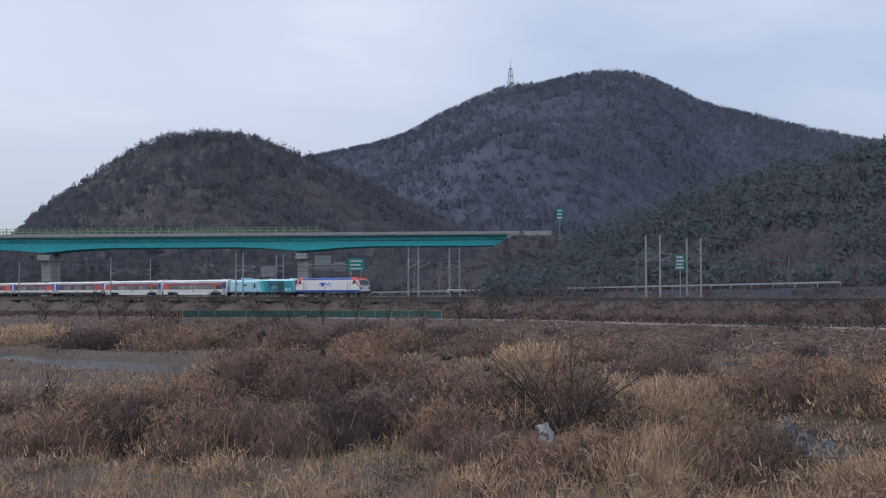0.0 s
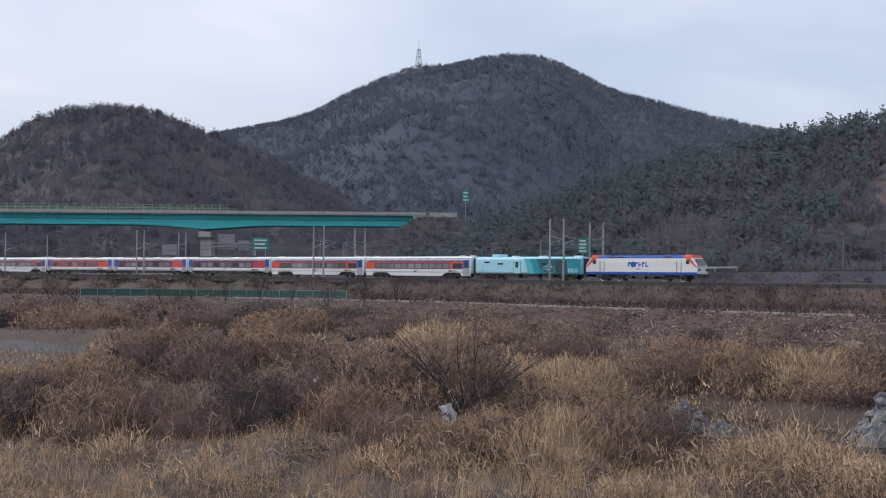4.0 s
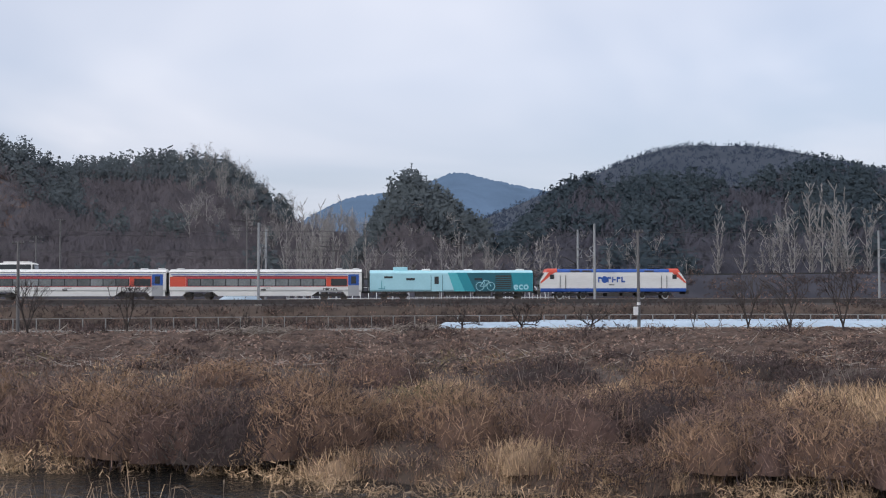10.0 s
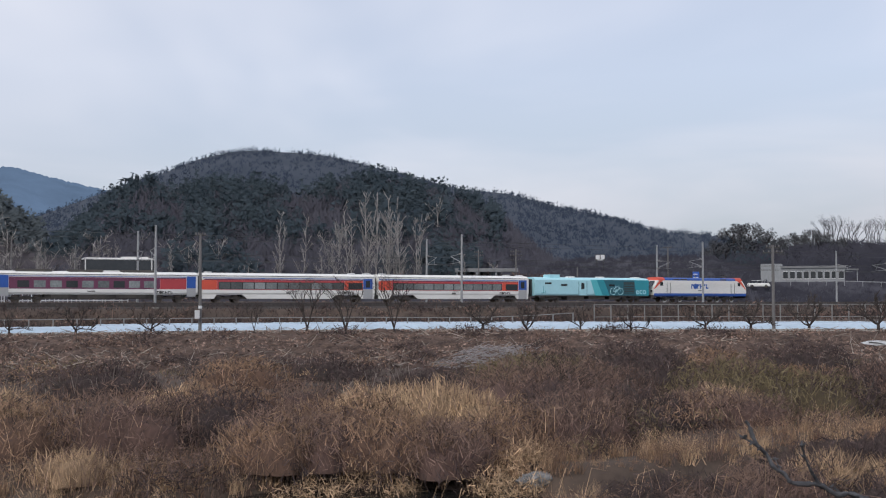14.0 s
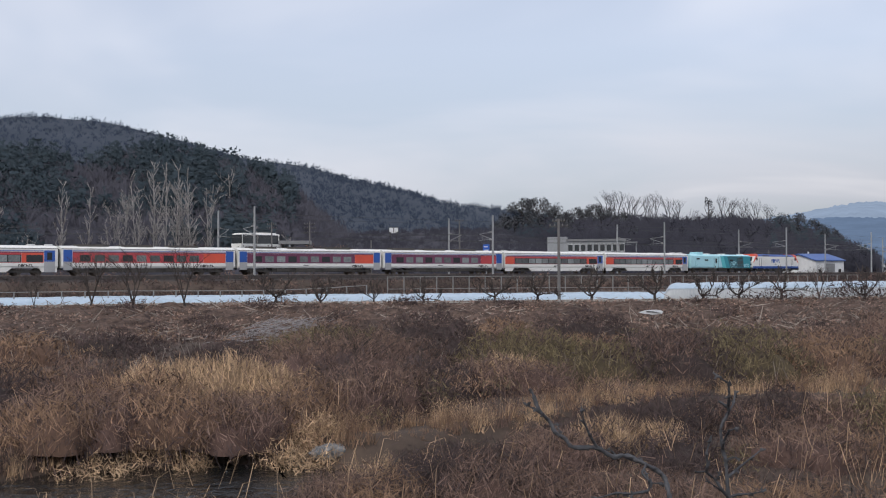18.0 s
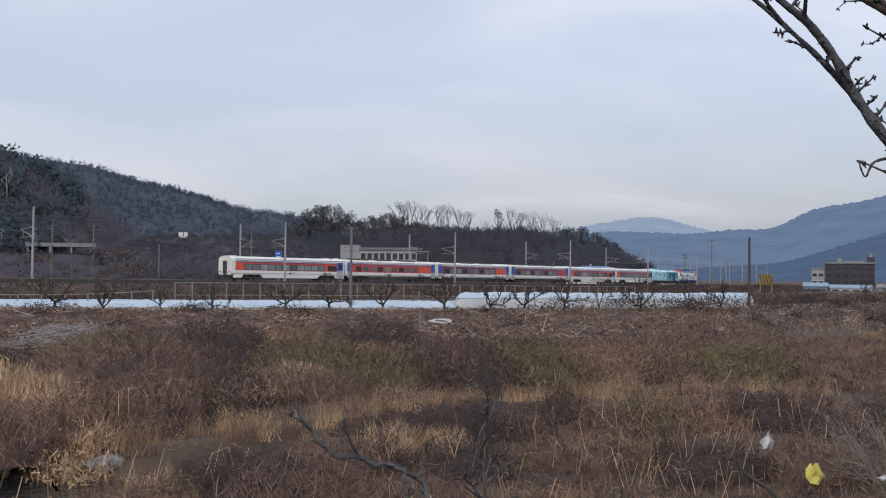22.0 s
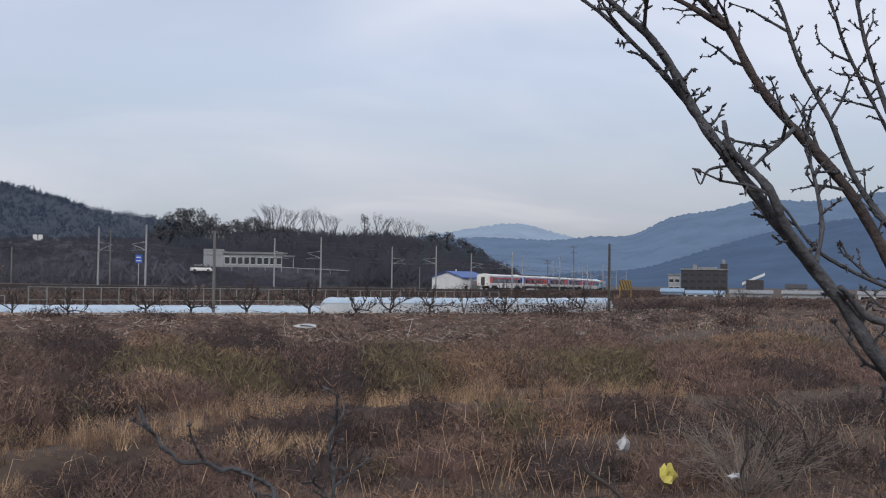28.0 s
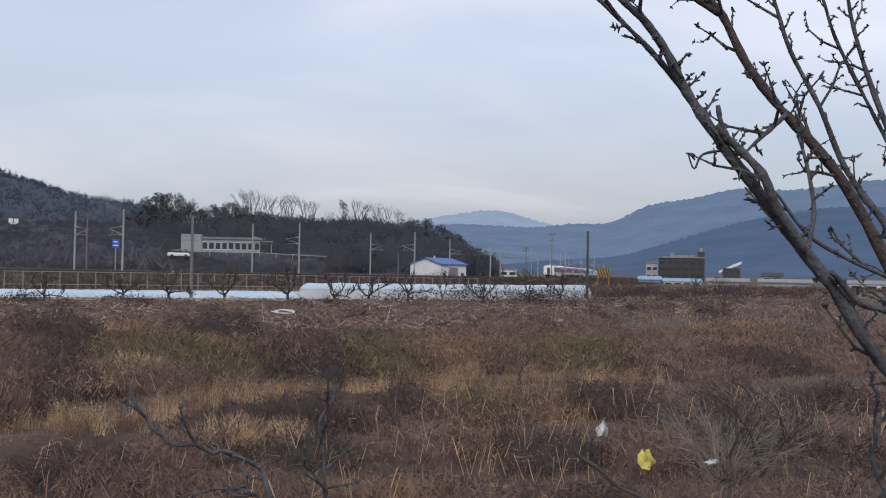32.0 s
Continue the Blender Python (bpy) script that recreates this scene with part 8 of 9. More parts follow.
lz = ground_z(lx, ly) + edge * (0.10 + 0.30 * np.abs(rough_field(lx, ly, 3.1, 61)) + 0.22 * np.abs(rough_field(lx, ly, 1.5, 62)) + 0.35 * np.maximum(rough_field(lx, ly, 6.5, 63), 0)) - 0.05 * (1 - edge)
tagged(sheet("leafy_bank", np.stack([lx, ly, lz], -1).reshape(*la.shape, 3), BANK_LITTER, False), "uneven bank below the road, covered in fallen leaves", "bank", kind="structure")
# litter, low tufts and dead sticks on it
r = np.random.default_rng(92)
ba = r.uniform(-70, 80, 60000)
bk = smooth_line(KERB, ba)
bd = bk - 0.6 - r.uniform(0, 1, 60000) ** 0.8 * 25
bp = np.stack([bd * np.sin(np.radians(ba)), bd * np.cos(np.radians(ba))], 1)
bp = np.column_stack([bp, ground_z(bp[:, 0], bp[:, 1])])
pile = np.concatenate([bp[:14000], bp[26000:52000]])
v, t = pick_tris(r, pile + (0, 0, 0.08), r.uniform(0.06, 0.19, len(pile)), 0.7)
ng = np.cross(v[1::3] - v[::3], v[2::3] - v[::3])
down = (ng * (unit(pile * (-1, -1, 0)) + (0, 0, 0.8))).sum(1) < 0
t[down] = t[down][:, ::-1]
v[:, 2] += 0.22 * np.repeat(np.clip((smooth_line(KERB, ba) - bd)[np.r_[0:14000, 26000:52000]] / 5, 0.1, 1), 3)
tagged(tri_mesh("leaf_litter", v, t, [LITTER], normals=unit(np.repeat(unit(pile * (-1, -1, 0)) * 0.4 + (0, 0, 0.9) + r.normal(size=pile.shape) * 0.25, 3, 0))), "fallen brown leaves on the bank", "leaf litter", kind="stuff")
fuzz("bank_short_grass", bp[52000:60000], r.uniform(0.15, 0.5, 8000), TWIG_BROWN, r, "short brown grass on the bank")
sel = bp[14000:17800]
sel = sel[::2]
plant("bank_tufts", LOW, sel, r.uniform(0.5, 1.1, len(sel)), TWIG_BROWN, r, "low dry tufts on the bank")
sel = bp[17200:18300][rough_field(bp[17200:18300, 0], bp[17200:18300, 1], 12, 44) > 0.12]
hb = r.uniform(0.35, 1.2, len(sel))
for k, material, nm in ((0, TWIG_BROWN, "brown"), (1, DUSK_TWIG, "dusky"), (2, DUSK_TWIG, "dusky")):
    c = np.arange(len(sel)) % 3 == k
    billows(nm + "_bank_thicket", sel[c], 0.5 + hb[c] * r.uniform(0.6, 1.2, c.sum()), hb[c], material, r, "bare rounded brush on the bank", 3.6)
st = bp[19000:25500]
di = r.normal(size=(len(st), 3)) * (1, 1, 0.16)
di *= (r.uniform(0.3, 1.5, len(st)) / np.linalg.norm(di, axis=1))[:, None]
v, t = slivers(st + (0, 0, 0.2), st + di + (0, 0, 0.42), 0.045, 0.02, r)
tagged(tri_mesh("dead_sticks", v, t, [GREY_TWIG]), "grey dead sticks strewn over the bank", "sticks", kind="stuff")
# scrub on the railway bank and the strips beside the line
ss, vv = r.uniform(-260, 420, 4300), np.concatenate([r.uniform(-16, -7.5, 1300), r.uniform(6.5, 20, 3000)])
sp = np.array([tuple(line(s, -o)) for s, o in zip(ss, vv)])
sp[:, 2] = ground_z(sp[:, 0], sp[:, 1])
ok = np.hypot(sp[:, 0], sp[:, 1]) > smooth_line(KERB, np.degrees(np.arctan2(sp[:, 0], sp[:, 1]))) + 6
sp = sp[ok]
xs_, xo_ = r.uniform(-300, 110, 1500), r.uniform(28, 36.5, 1500)
xp = np.array([tuple(line(s, o)) for s, o in zip(xs_, xo_)])
xp[:, 2] = 2.2 + 0.009 * xs_ - (36.5 - xo_) * 0.52
for k, (material, nm) in enumerate(((BANK_TWIG, "dull"), (DUSK_TWIG, "dusky"), (TWIG_BROWN, "brown"))):
    c = np.arange(len(xp)) % 4 % 3 == k
    hx = r.uniform(0.5, 1.5, c.sum())
    billows(nm + "_expressway_scrub", xp[c], hx * 1.1, hx, material, r, "low brown scrub on the expressway bank", 2.2)
    c = np.arange(len(sp)) % 5 % 3 == k
    hx = r.uniform(0.4, 1.15, c.sum())
    billows(nm + "_line_side_scrub", sp[c], hx * 1.3, hx, material, r, "low brown scrub beside the railway", 1.7)
ns, no_ = r.uniform(-290, 430, 70000), np.concatenate([r.uniform(-14, -6.4, 20000), r.uniform(6.2, 34, 50000)])
nd_ = np.interp(ns, _s, _x) + no_ * np.cos(np.interp(ns, _s, _th)), np.interp(ns, _s, _y) - no_ * np.sin(np.interp(ns, _s, _th))
nt = np.degrees(np.arctan2(nd_[0], nd_[1]))
ok = np.hypot(*nd_) > smooth_line(KERB, nt) + np.where(nt < 3, 5.0, np.where(nt > 63, 6.0, 13.0))
np_ = np.stack([nd_[0], nd_[1], ground_z(nd_[0], nd_[1])], 1)[ok]
for k, (material, nm) in enumerate(((BANK_TWIG, "dull"), (TWIG_BROWN, "brown"), (BANK_TWIG, "plum"), (BANK_TWIG, "grey"))):
    c = np.arange(len(np_)) % 9 % 4 == k
    fuzz(nm + "_line_side_nap", np_[c], r.uniform(0.3, 0.9, c.sum()), material, r, "short dry growth beside the railway")
# the open ground beyond the levee at the river's lower end
oa = np.concatenate([r.uniform(52, 80, 900), r.uniform(-78, -42, 500)])
od = smooth_line(KERB, oa) + np.concatenate([r.uniform(5, 90, 900), r.uniform(5, 30, 500)])
ox, oy = od * np.sin(np.radians(oa)), od * np.cos(np.radians(oa))
_, ov = near_line(ox, oy)
ok = np.abs(ov) > 9
op = np.stack([ox, oy, ground_z(ox, oy)], 1)[ok]
for k, (material, nm) in enumerate(((DUSK_TWIG, "dusky"), (TWIG_BROWN, "brown"))):
    c = np.arange(len(op)) % 2 == k
    hx = r.uniform(0.3, 1.1, c.sum())
    billows(nm + "_field_scrub", op[c], hx * 1.5, hx, material, r, "low brown scrub on the fields beyond the levee", 2.4)
# dark thickets on the levee's edge at the river's lower end
ka = np.concatenate([r.uniform(58, 74, 46), r.uniform(53, 60, 8)])
kd_ = smooth_line(KERB, ka) - r.uniform(1.5, 9, len(ka))
kx, ky = kd_ * np.sin(np.radians(ka)), kd_ * np.cos(np.radians(ka))
kh = r.uniform(0.9, 2.0, len(ka))
billows("dusky_levee_thicket", np.stack([kx, ky, ground_z(kx, ky) - 0.05], 1), kh * r.uniform(0.8, 1.4, len(ka)), kh, DUSK_TWIG, r, "dark bare thickets on the levee edge", 3.0)

# ---------------------------------------------------------------- single trees and shrubs
BARK = mat("grey_brown_bark", (0.036, 0.036, 0.041), (0.092, 0.094, 0.102), 9.0, 0.95, bump=0.5, fine=5)
BARK_RED = mat("reddish_bark", (0.034, 0.025, 0.025), (0.064, 0.049, 0.046), 9.0, 0.9, bump=0.5, fine=5)
BARK_DARK = mat("dark_orchard_bark", (0.040, 0.033, 0.031), (0.070, 0.057, 0.052), 2.0, 0.95)


def limb_mesh(bm, pts, r0, r1, sides=9, rr=None, knob=0.12):
    """A round limb through places, tapering and slightly knotted."""
    pts = [Vector(p) for p in pts]
    fine = []
    n = len(pts)
    for i in range(n - 1):
        p0, p1, p2, p3 = pts[max(i - 1, 0)], pts[i], pts[i + 1], pts[min(i + 2, n - 1)]
        for k in range(5):
            u = k / 5
            fine.append(0.5 * ((2 * p1) + (p2 - p0) * u + (2 * p0 - 5 * p1 + 4 * p2 - p3) * u * u + (3 * p1 - p0 - 3 * p2 + p3) * u ** 3))
    fine.append(pts[-1])
    prev = None
    for i, p in enumerate(fine):
        d = (fine[min(i + 1, len(fine) - 1)] - fine[max(i - 1, 0)]).normalized()
        q = d.to_track_quat("Z", "Y")
        r = r0 + (r1 - r0) * i / (len(fine) - 1)
        r *= 1 + (rr.normal() * knob if rr is not None else 0)
        ring = [bm.verts.new(p + q @ Vector((r * math.cos(6.2832 * k / sides), r * math.sin(6.2832 * k / sides), 0))) for k in range(sides)]
        if prev:
            for k in range(sides):
                bm.faces.new((prev[k], prev[(k + 1) % sides], ring[(k + 1) % sides], ring[k]))
        else:
            bm.faces.new(ring[::-1])
        prev = ring
    bm.faces.new(prev)
    return fine


def spur(bm, p, d, length, r, rr, buds=True):
    """A short crooked twig with swollen buds."""
    pts, here, way = [p], p.copy(), d.normalized()
    for k in range(3):
        way = (way + Vector(rr.normal(size=3)) * 0.28 + Vector((0, 0, 0.12))).normalized()
        here = here + way * length / 3
        pts.append(here.copy())
    for k in range(3):
        rod(pts[k], pts[k + 1], r * (1 - 0.22 * k), r * (0.8 - 0.22 * k), 6, bm)
    if buds:
        for k in range(1, 4):
            for _ in range(2 if k < 3 else 3):
                o = Vector(rr.normal(size=3)).normalized()
                b = pts[k] + way * rr.uniform(-0.01, 0.004)
                rod(b, b + (o + way * 0.8).normalized() * r * rr.uniform(2.0, 3.6), r * 0.95, r * 0.35, 5, bm)
    return pts


def leaning_tree():
    """The old fruit tree beside the viewpoint: long limbs that lean over, set with knotty spurs."""
    rr = np.random.default_rng(7)
    foot = bearing(86, 4.3, -2.0)
    t = thing("fruit_tree", Matrix.Translation(foot), "bare old fruit tree, its limbs set with knotty spurs", "tree")

    def at(turn, el, d):
        return bearing(turn, d, d * math.tan(radians(el))) - foot

    trunk = bmesh.new()
    limb_mesh(trunk, [Vector((0, 0, -0.3)), at(85, -16, 4.25), at(82.5, -11.5, 4.15), at(79.8, -7.9, 4.05)], 0.085, 0.05, 12, rr, 0.05)
    part("trunk", trunk, BARK, t, smooth=True)
    limbs = [
        ("limb", BARK, 0.031, 0.010, 1.8, [at(80, -8.2, 4.05), at(76.3, -3.99, 3.95), at(74.1, -0.57, 3.9), at(72.0, 2.13, 3.85), at(70.3, 4.47, 3.82), at(68.9, 6.28, 3.8), at(67.1, 8.93, 3.78), at(66.1, 10.87, 3.76), at(64.9, 12.53, 3.74), at(63.8, 13.5, 3.72), at(62.1, 15.15, 3.7), at(60.5, 17.5, 3.68)]),
        ("limb", BARK, 0.018, 0.016, 0.5, [at(72.8, 1.2, 3.83), at(71.5, 3.23, 3.78), at(70.75, 4.95, 3.76), at(69.3, 6.5, 3.78), at(68.6, 7.3, 3.8)]),
        ("limb", BARK, 0.014, 0.006, 1.6, [at(67.2, 8.7, 3.8), at(65.75, 10.5, 3.82), at(64.4, 11.9, 3.84), at(62.7, 13.5, 3.86), at(61.2, 14.62, 3.88), at(59.0, 16.5, 3.9)]),
        ("limb", BARK_RED, 0.030, 0.014, 1.7, [at(80.5, -9.0, 4.2), at(78.6, -3.6, 4.25), at(77.0, -0.23, 4.3), at(74.7, 4.18, 4.3), at(73.1, 6.36, 4.3), at(71.3, 8.44, 4.3), at(69.9, 10.37, 4.3), at(68.8, 12.56, 4.3), at(68.1, 13.4, 4.3), at(66.6, 15.04, 4.3), at(65, 17.5, 4.3)]),
        ("limb", BARK_RED, 0.015, 0.008, 1.2, [at(68.6, 12.7, 4.3), at(67.0, 13.75, 4.28), at(65.2, 14.7, 4.26), at(62.5, 16, 4.2)]),
        ("limb", BARK, 0.018, 0.007, 1.8, [at(79.0, -2.5, 4.6), at(77.0, 1.63, 4.9), at(74.7, 4.99, 5.0), at(73.4, 8.11, 5.0), at(72.0, 10.84, 5.0), at(71.2, 13.27, 5.0), at(70.5, 14.88, 5.0), at(69.9, 17, 5.0)]),
        ("limb", BARK, 0.019, 0.008, 1.8, [at(79.5, -1.0, 5.0), at(77.2, 5.09, 5.5), at(75.7, 9.1, 5.6), at(74.9, 11.77, 5.6), at(74.5, 13.87, 5.6), at(74.1, 16, 5.6)]),
        ("limb", BARK, 0.015, 0.007, 1.8, [at(79.3, 1.0, 5.2), at(77.0, 5.36, 5.5), at(75.4, 8.58, 5.7), at(74.1, 11.28, 5.7), at(73.5, 13.15, 5.7), at(73.0, 14.47, 5.7), at(72.4, 16.5, 5.7)]),
        ("limb", BARK, 0.020, 0.010, 1.2, [at(79.5, -4.5, 4.05), at(77.0, -1.9, 3.95), at(75.3, -1.22, 3.9), at(74.5, -0.29, 3.87), at(74.0, 0.24, 3.85)]),
        ("limb", BARK, 0.010, 0.005, 0.8, [at(79.0, -1.5, 4.2), at(77.0, -0.23, 4.1), at(74.8, 0.8, 4.05), at(72.9, 2.0, 4.0), at(71.6, 3.78, 3.98), at(71.2, 4.2, 3.97)]),
        ("limb", BARK, 0.011, 0.006, 1.5, [at(72.9, 1.2, 3.9), at(73.2, 3.0, 3.95), at(73.0, 4.6, 4.0), at(72.7, 5.9, 4.05), at(72.4, 6.8, 4.1)]),
        ("limb", BARK, 0.012, 0.004, 1.4, [at(71.85, 7.8, 4.28), at(70.9, 6.9, 4.2), at(70.3, 6.35, 4.1), at(69.7, 5.7, 4.05)]),
        ("limb", BARK, 0.016, 0.010, 0.0, [at(69.1, 6.5, 3.79), at(68.75, 7.5, 3.79), at(68.6, 8.3, 3.79)]),
        ("limb", BARK, 0.006, 0.003, 0.0, [at(69.0, 6.1, 3.8), at(67.9, 5.9, 3.78), at(67.5, 5.2, 3.77), at(67.2, 5.9, 3.77)]),
    ]
    for name, material, r0, r1, dense, pts in limbs:
        bm = bmesh.new()
        fine = limb_mesh(bm, pts, r0 * 0.84, r1 * 0.8, 10, rr, 0.10)
        o = part(name, bm, material, t, smooth=True)
        if dense:
            run = 0.0
            for a, b in zip(fine[:-1], fine[1:]):
                run += (b - a).length
                if run > 0.058 / dense:
                    run = rr.uniform(-0.03, 0.01)
                    along = (b - a).normalized()
                    off = (Vector(rr.normal(size=3)) + Vector((0, 0, 0.5))).cross(along).cross(along) * -1
                    d = (off.normalized() + along * rr.uniform(0.2, 0.9)).normalized()
                    big = rr.uniform() < 0.26
                    bm = bmesh.new()
                    pts2 = spur(bm, a, d, rr.uniform(0.16, 0.30) if big else rr.uniform(0.04, 0.11), 0.0072 if big else 0.0056, rr)
                    if big:
                        for q in pts2[1:3]:
                            spur(bm, q, d + Vector(rr.normal(size=3)) * 0.7, rr.uniform(0.06, 0.12), 0.004, rr)
                    tagged(part("spur", bm, BARK, o), kind="stuff")
    return t


leaning_tree()


def sapling(name, pts, r0, r1, label, seed, dense=1.0, material=BARK):
    """A low shoot of the same kind that rises out of the grass before the viewer."""
    rr = np.random.default_rng(seed)
    foot = Vector(pts[0])
    t = thing(name, Matrix.Translation(foot), label, "branch", "fruit-tree shoots")
    bm = bmesh.new()
    way = [Vector(p) - foot for p in pts]
    kinked = [way[0]]
    for a, b in zip(way[:-1], way[1:]):
        kinked += [(a + b) / 2 + Vector(rr.normal(size=3)) * min(0.022, (b - a).length * 0.12), b]
    fine = limb_mesh(bm, kinked, r0 * 0.66, r1 * 0.8, 8, rr, 0.16)
    o = part("stem", bm, material, t, smooth=True)
    run = 0.0
    for a, b in zip(fine[:-1], fine[1:]):
        run += (b - a).length
        if run > 0.09 / dense:
            run = rr.uniform(-0.03, 0.01)
            along = (b - a).normalized()
            d = Vector(rr.normal(size=3)).cross(along).normalized() + along * 0.7
            big = rr.uniform() < 0.42
            bm = bmesh.new()
            spur(bm, a, d, rr.uniform(0.12, 0.22) if big else rr.uniform(0.03, 0.08), 0.006 if big else 0.004, rr)
            tagged(part("spur", bm, material, o), kind="stuff")


def ray(turn, el, d):
    return bearing(turn, d, d * math.tan(radians(el)))


sapling("fruit_shoot", [ray(56, -26, 4.3), ray(50, -16, 4.2), ray(47.1, -12, 4.1), ray(46.3, -10.91, 4.08), ray(44.3, -9.25, 4.05), ray(42.8, -8.87, 4.0), ray(41.5, -8.8, 4.0), ray(40.7, -8.1, 4.0), ray(39.9, -7.0, 4.0), ray(39.45, -6.0, 4.0)], 0.017, 0.007, "dark bare fruit branch reaching over the grass", 3, 0.9)
sapling("fruit_shoot", [ray(44.6, -9.4, 4.04), ray(45.0, -10.0, 4.0), ray(45.3, -10.4, 3.98), ray(45.2, -11.0, 3.97)], 0.008, 0.004, "short side branch of the bare fruit branch", 13, 1.2)
sapling("fruit_shoot", [ray(47.3, -12.1, 4.1), ray(46.4, -11.9, 4.05), ray(45.9, -11.4, 4.02), ray(45.2, -11.3, 4.0)], 0.008, 0.004, "short side branch of the bare fruit branch", 14, 1.2)
sapling("fruit_shoot", [ray(49.3, -11.2, 4.2), ray(48.6, -10.3, 4.15), ray(48.1, -9.9, 4.12), ray(47.6, -9.9, 4.1)], 0.008, 0.004, "side twig of the upright fruit shoot", 15, 1.6)
sapling("fruit_shoot", [ray(50.2, -25, 4.3), ray(49.6, -15, 4.2), ray(49.4, -12.02, 4.2), ray(49.2, -10.9, 4.2), ray(49.1, -9.27, 4.2), ray(48.9, -7.74, 4.2), ray(48.8, -6.5, 4.2)], 0.014, 0.006, "upright bare fruit shoot with swollen buds", 4, 1.6)
sapling("fruit_shoot", [ray(72, -22, 4.3), ray(68.5, -14, 4.2), ray(66.1, -11.82, 4.2), ray(64.5, -10.83, 4.2), ray(63.0, -9.8, 4.2), ray(61.7, -8.56, 4.2)], 0.013, 0.008, "bare fruit branch slanting out of the grass", 5, 0.4, BARK_DARK)
sapling("fruit_shoot", [ray(68.6, -24, 4.3), ray(69.4, -11.08, 4.2), ray(69.7, -10.0, 4.2), ray(69.7, -8.11, 4.2), ray(69.7, -6.34, 4.2)], 0.010, 0.005, "thin upright fruit shoot", 6, 0.5, BARK_DARK)
sapling("fruit_shoot", [ray(76.8, -24, 4.3), ray(76.4, -10.79, 4.2), ray(76.3, -9.51, 4.2), ray(76.1, -7.7, 4.2), ray(76.2, -5.59, 4.2), ray(76.0, -4.4, 4.2)], 0.016, 0.007, "upright bare fruit shoot", 8, 1.5)


def tree_skeleton(rr, height, spread, levels=4, trunk=0.25, r0=0.09, fork=3, open_crown=0.5):
    """Trunk and forking limbs as tapered rods: returns a mesh of the trunk and one of the crown."""
    t, c = bmesh.new(), bmesh.new()
    top = Vector((rr.normal() * 0.05 * height, rr.normal() * 0.05 * height, trunk * height))
    rod((0, 0, -0.2), top, r0, r0 * 0.8, 7, t)
    tips = [(top, Vector((0, 0, 1)), height * (1 - trunk) * 0.42, r0 * 0.62)]
    for lev in range(levels):
        nxt = []
        for p, d, ln, r in tips:
            for k in range(fork if lev < 2 else 2):
                a = 6.283 * (k + rr.uniform(0, 0.7)) / fork
                w = (d + Vector((math.cos(a), math.sin(a), rr.uniform(-0.1, 0.5))) * spread * (open_crown + 0.25 * lev) + Vector((0, 0, 0.22))).normalized()
                q = p + w * ln * rr.uniform(0.75, 1.2)
                rod(p, q, r, r * 0.65, 5 if lev < 2 else 4, c)
                nxt.append((q, w, ln * 0.66, r * 0.62))
        tips = nxt
    return t, c


def tree_kind(name, label, seed, height, spread, material, **kw):
    rr = np.random.default_rng(seed)
    t = thing(name, pose(0, 0, 0), label, "tree")
    a, b = tree_skeleton(rr, height, spread, **kw)
    part("trunk", a, material, t)
    part("crown", b, material, t)
    return t


def stand(protos, spots, group):
    """Copies of a few trees on the ground at bearings and distances, with sizes."""
    used = set()
    for i, (turn, d, size) in enumerate(spots):
        proto = protos[i % len(protos)]
        p = on_ground(turn, d)
        m = Matrix.Translation(p) @ pose(0, 0, 0, 0, 0, i * 77)
        if proto in used:
            o = copy_thing(proto, m)
        else:
            o = proto
            used.add(proto)
            proto.matrix_basis = m
        o.scale = (size, size, size)
        tagged(o, group=group)


upright = [tree_kind("roadside_tree", "bare young tree with upright limbs on the bank", 30 + k, 5.2, 0.75, BARK_DARK, levels=5, trunk=0.14, r0=0.11, fork=4, open_crown=0.55) for k in range(3)]
stand(upright, [(19.0, 97.0, 1.0), (21.15, 95.5, 0.98), (23.7, 97.0, 0.97), (-16.05, 100, 0.98), (-11.6, 99.5, 0.95), (-46.6, 150, 0.75), (-48.2, 152, 0.8), (-28.0, 110, 0.6), (16.5, 99, 0.5), (54.9, 110, 0.66), (59.4, 118, 0.72), (69.0, 150, 0.85), (67.6, 160, 0.7), (-60.5, 190, 0.9), (-66, 200, 1.0), (-63.5, 186, 0.8), (-58.2, 172, 0.75), (-56.7, 176, 0.85), (-55.1, 166, 0.7), (-53.4, 168, 0.8), (-51.8, 160, 0.6), (-62.2, 160, 0.7), (-57.4, 150, 0.6), (-50.1, 148, 0.55), (-65, 170, 0.8), (-68.5, 190, 0.9)], "roadside trees")


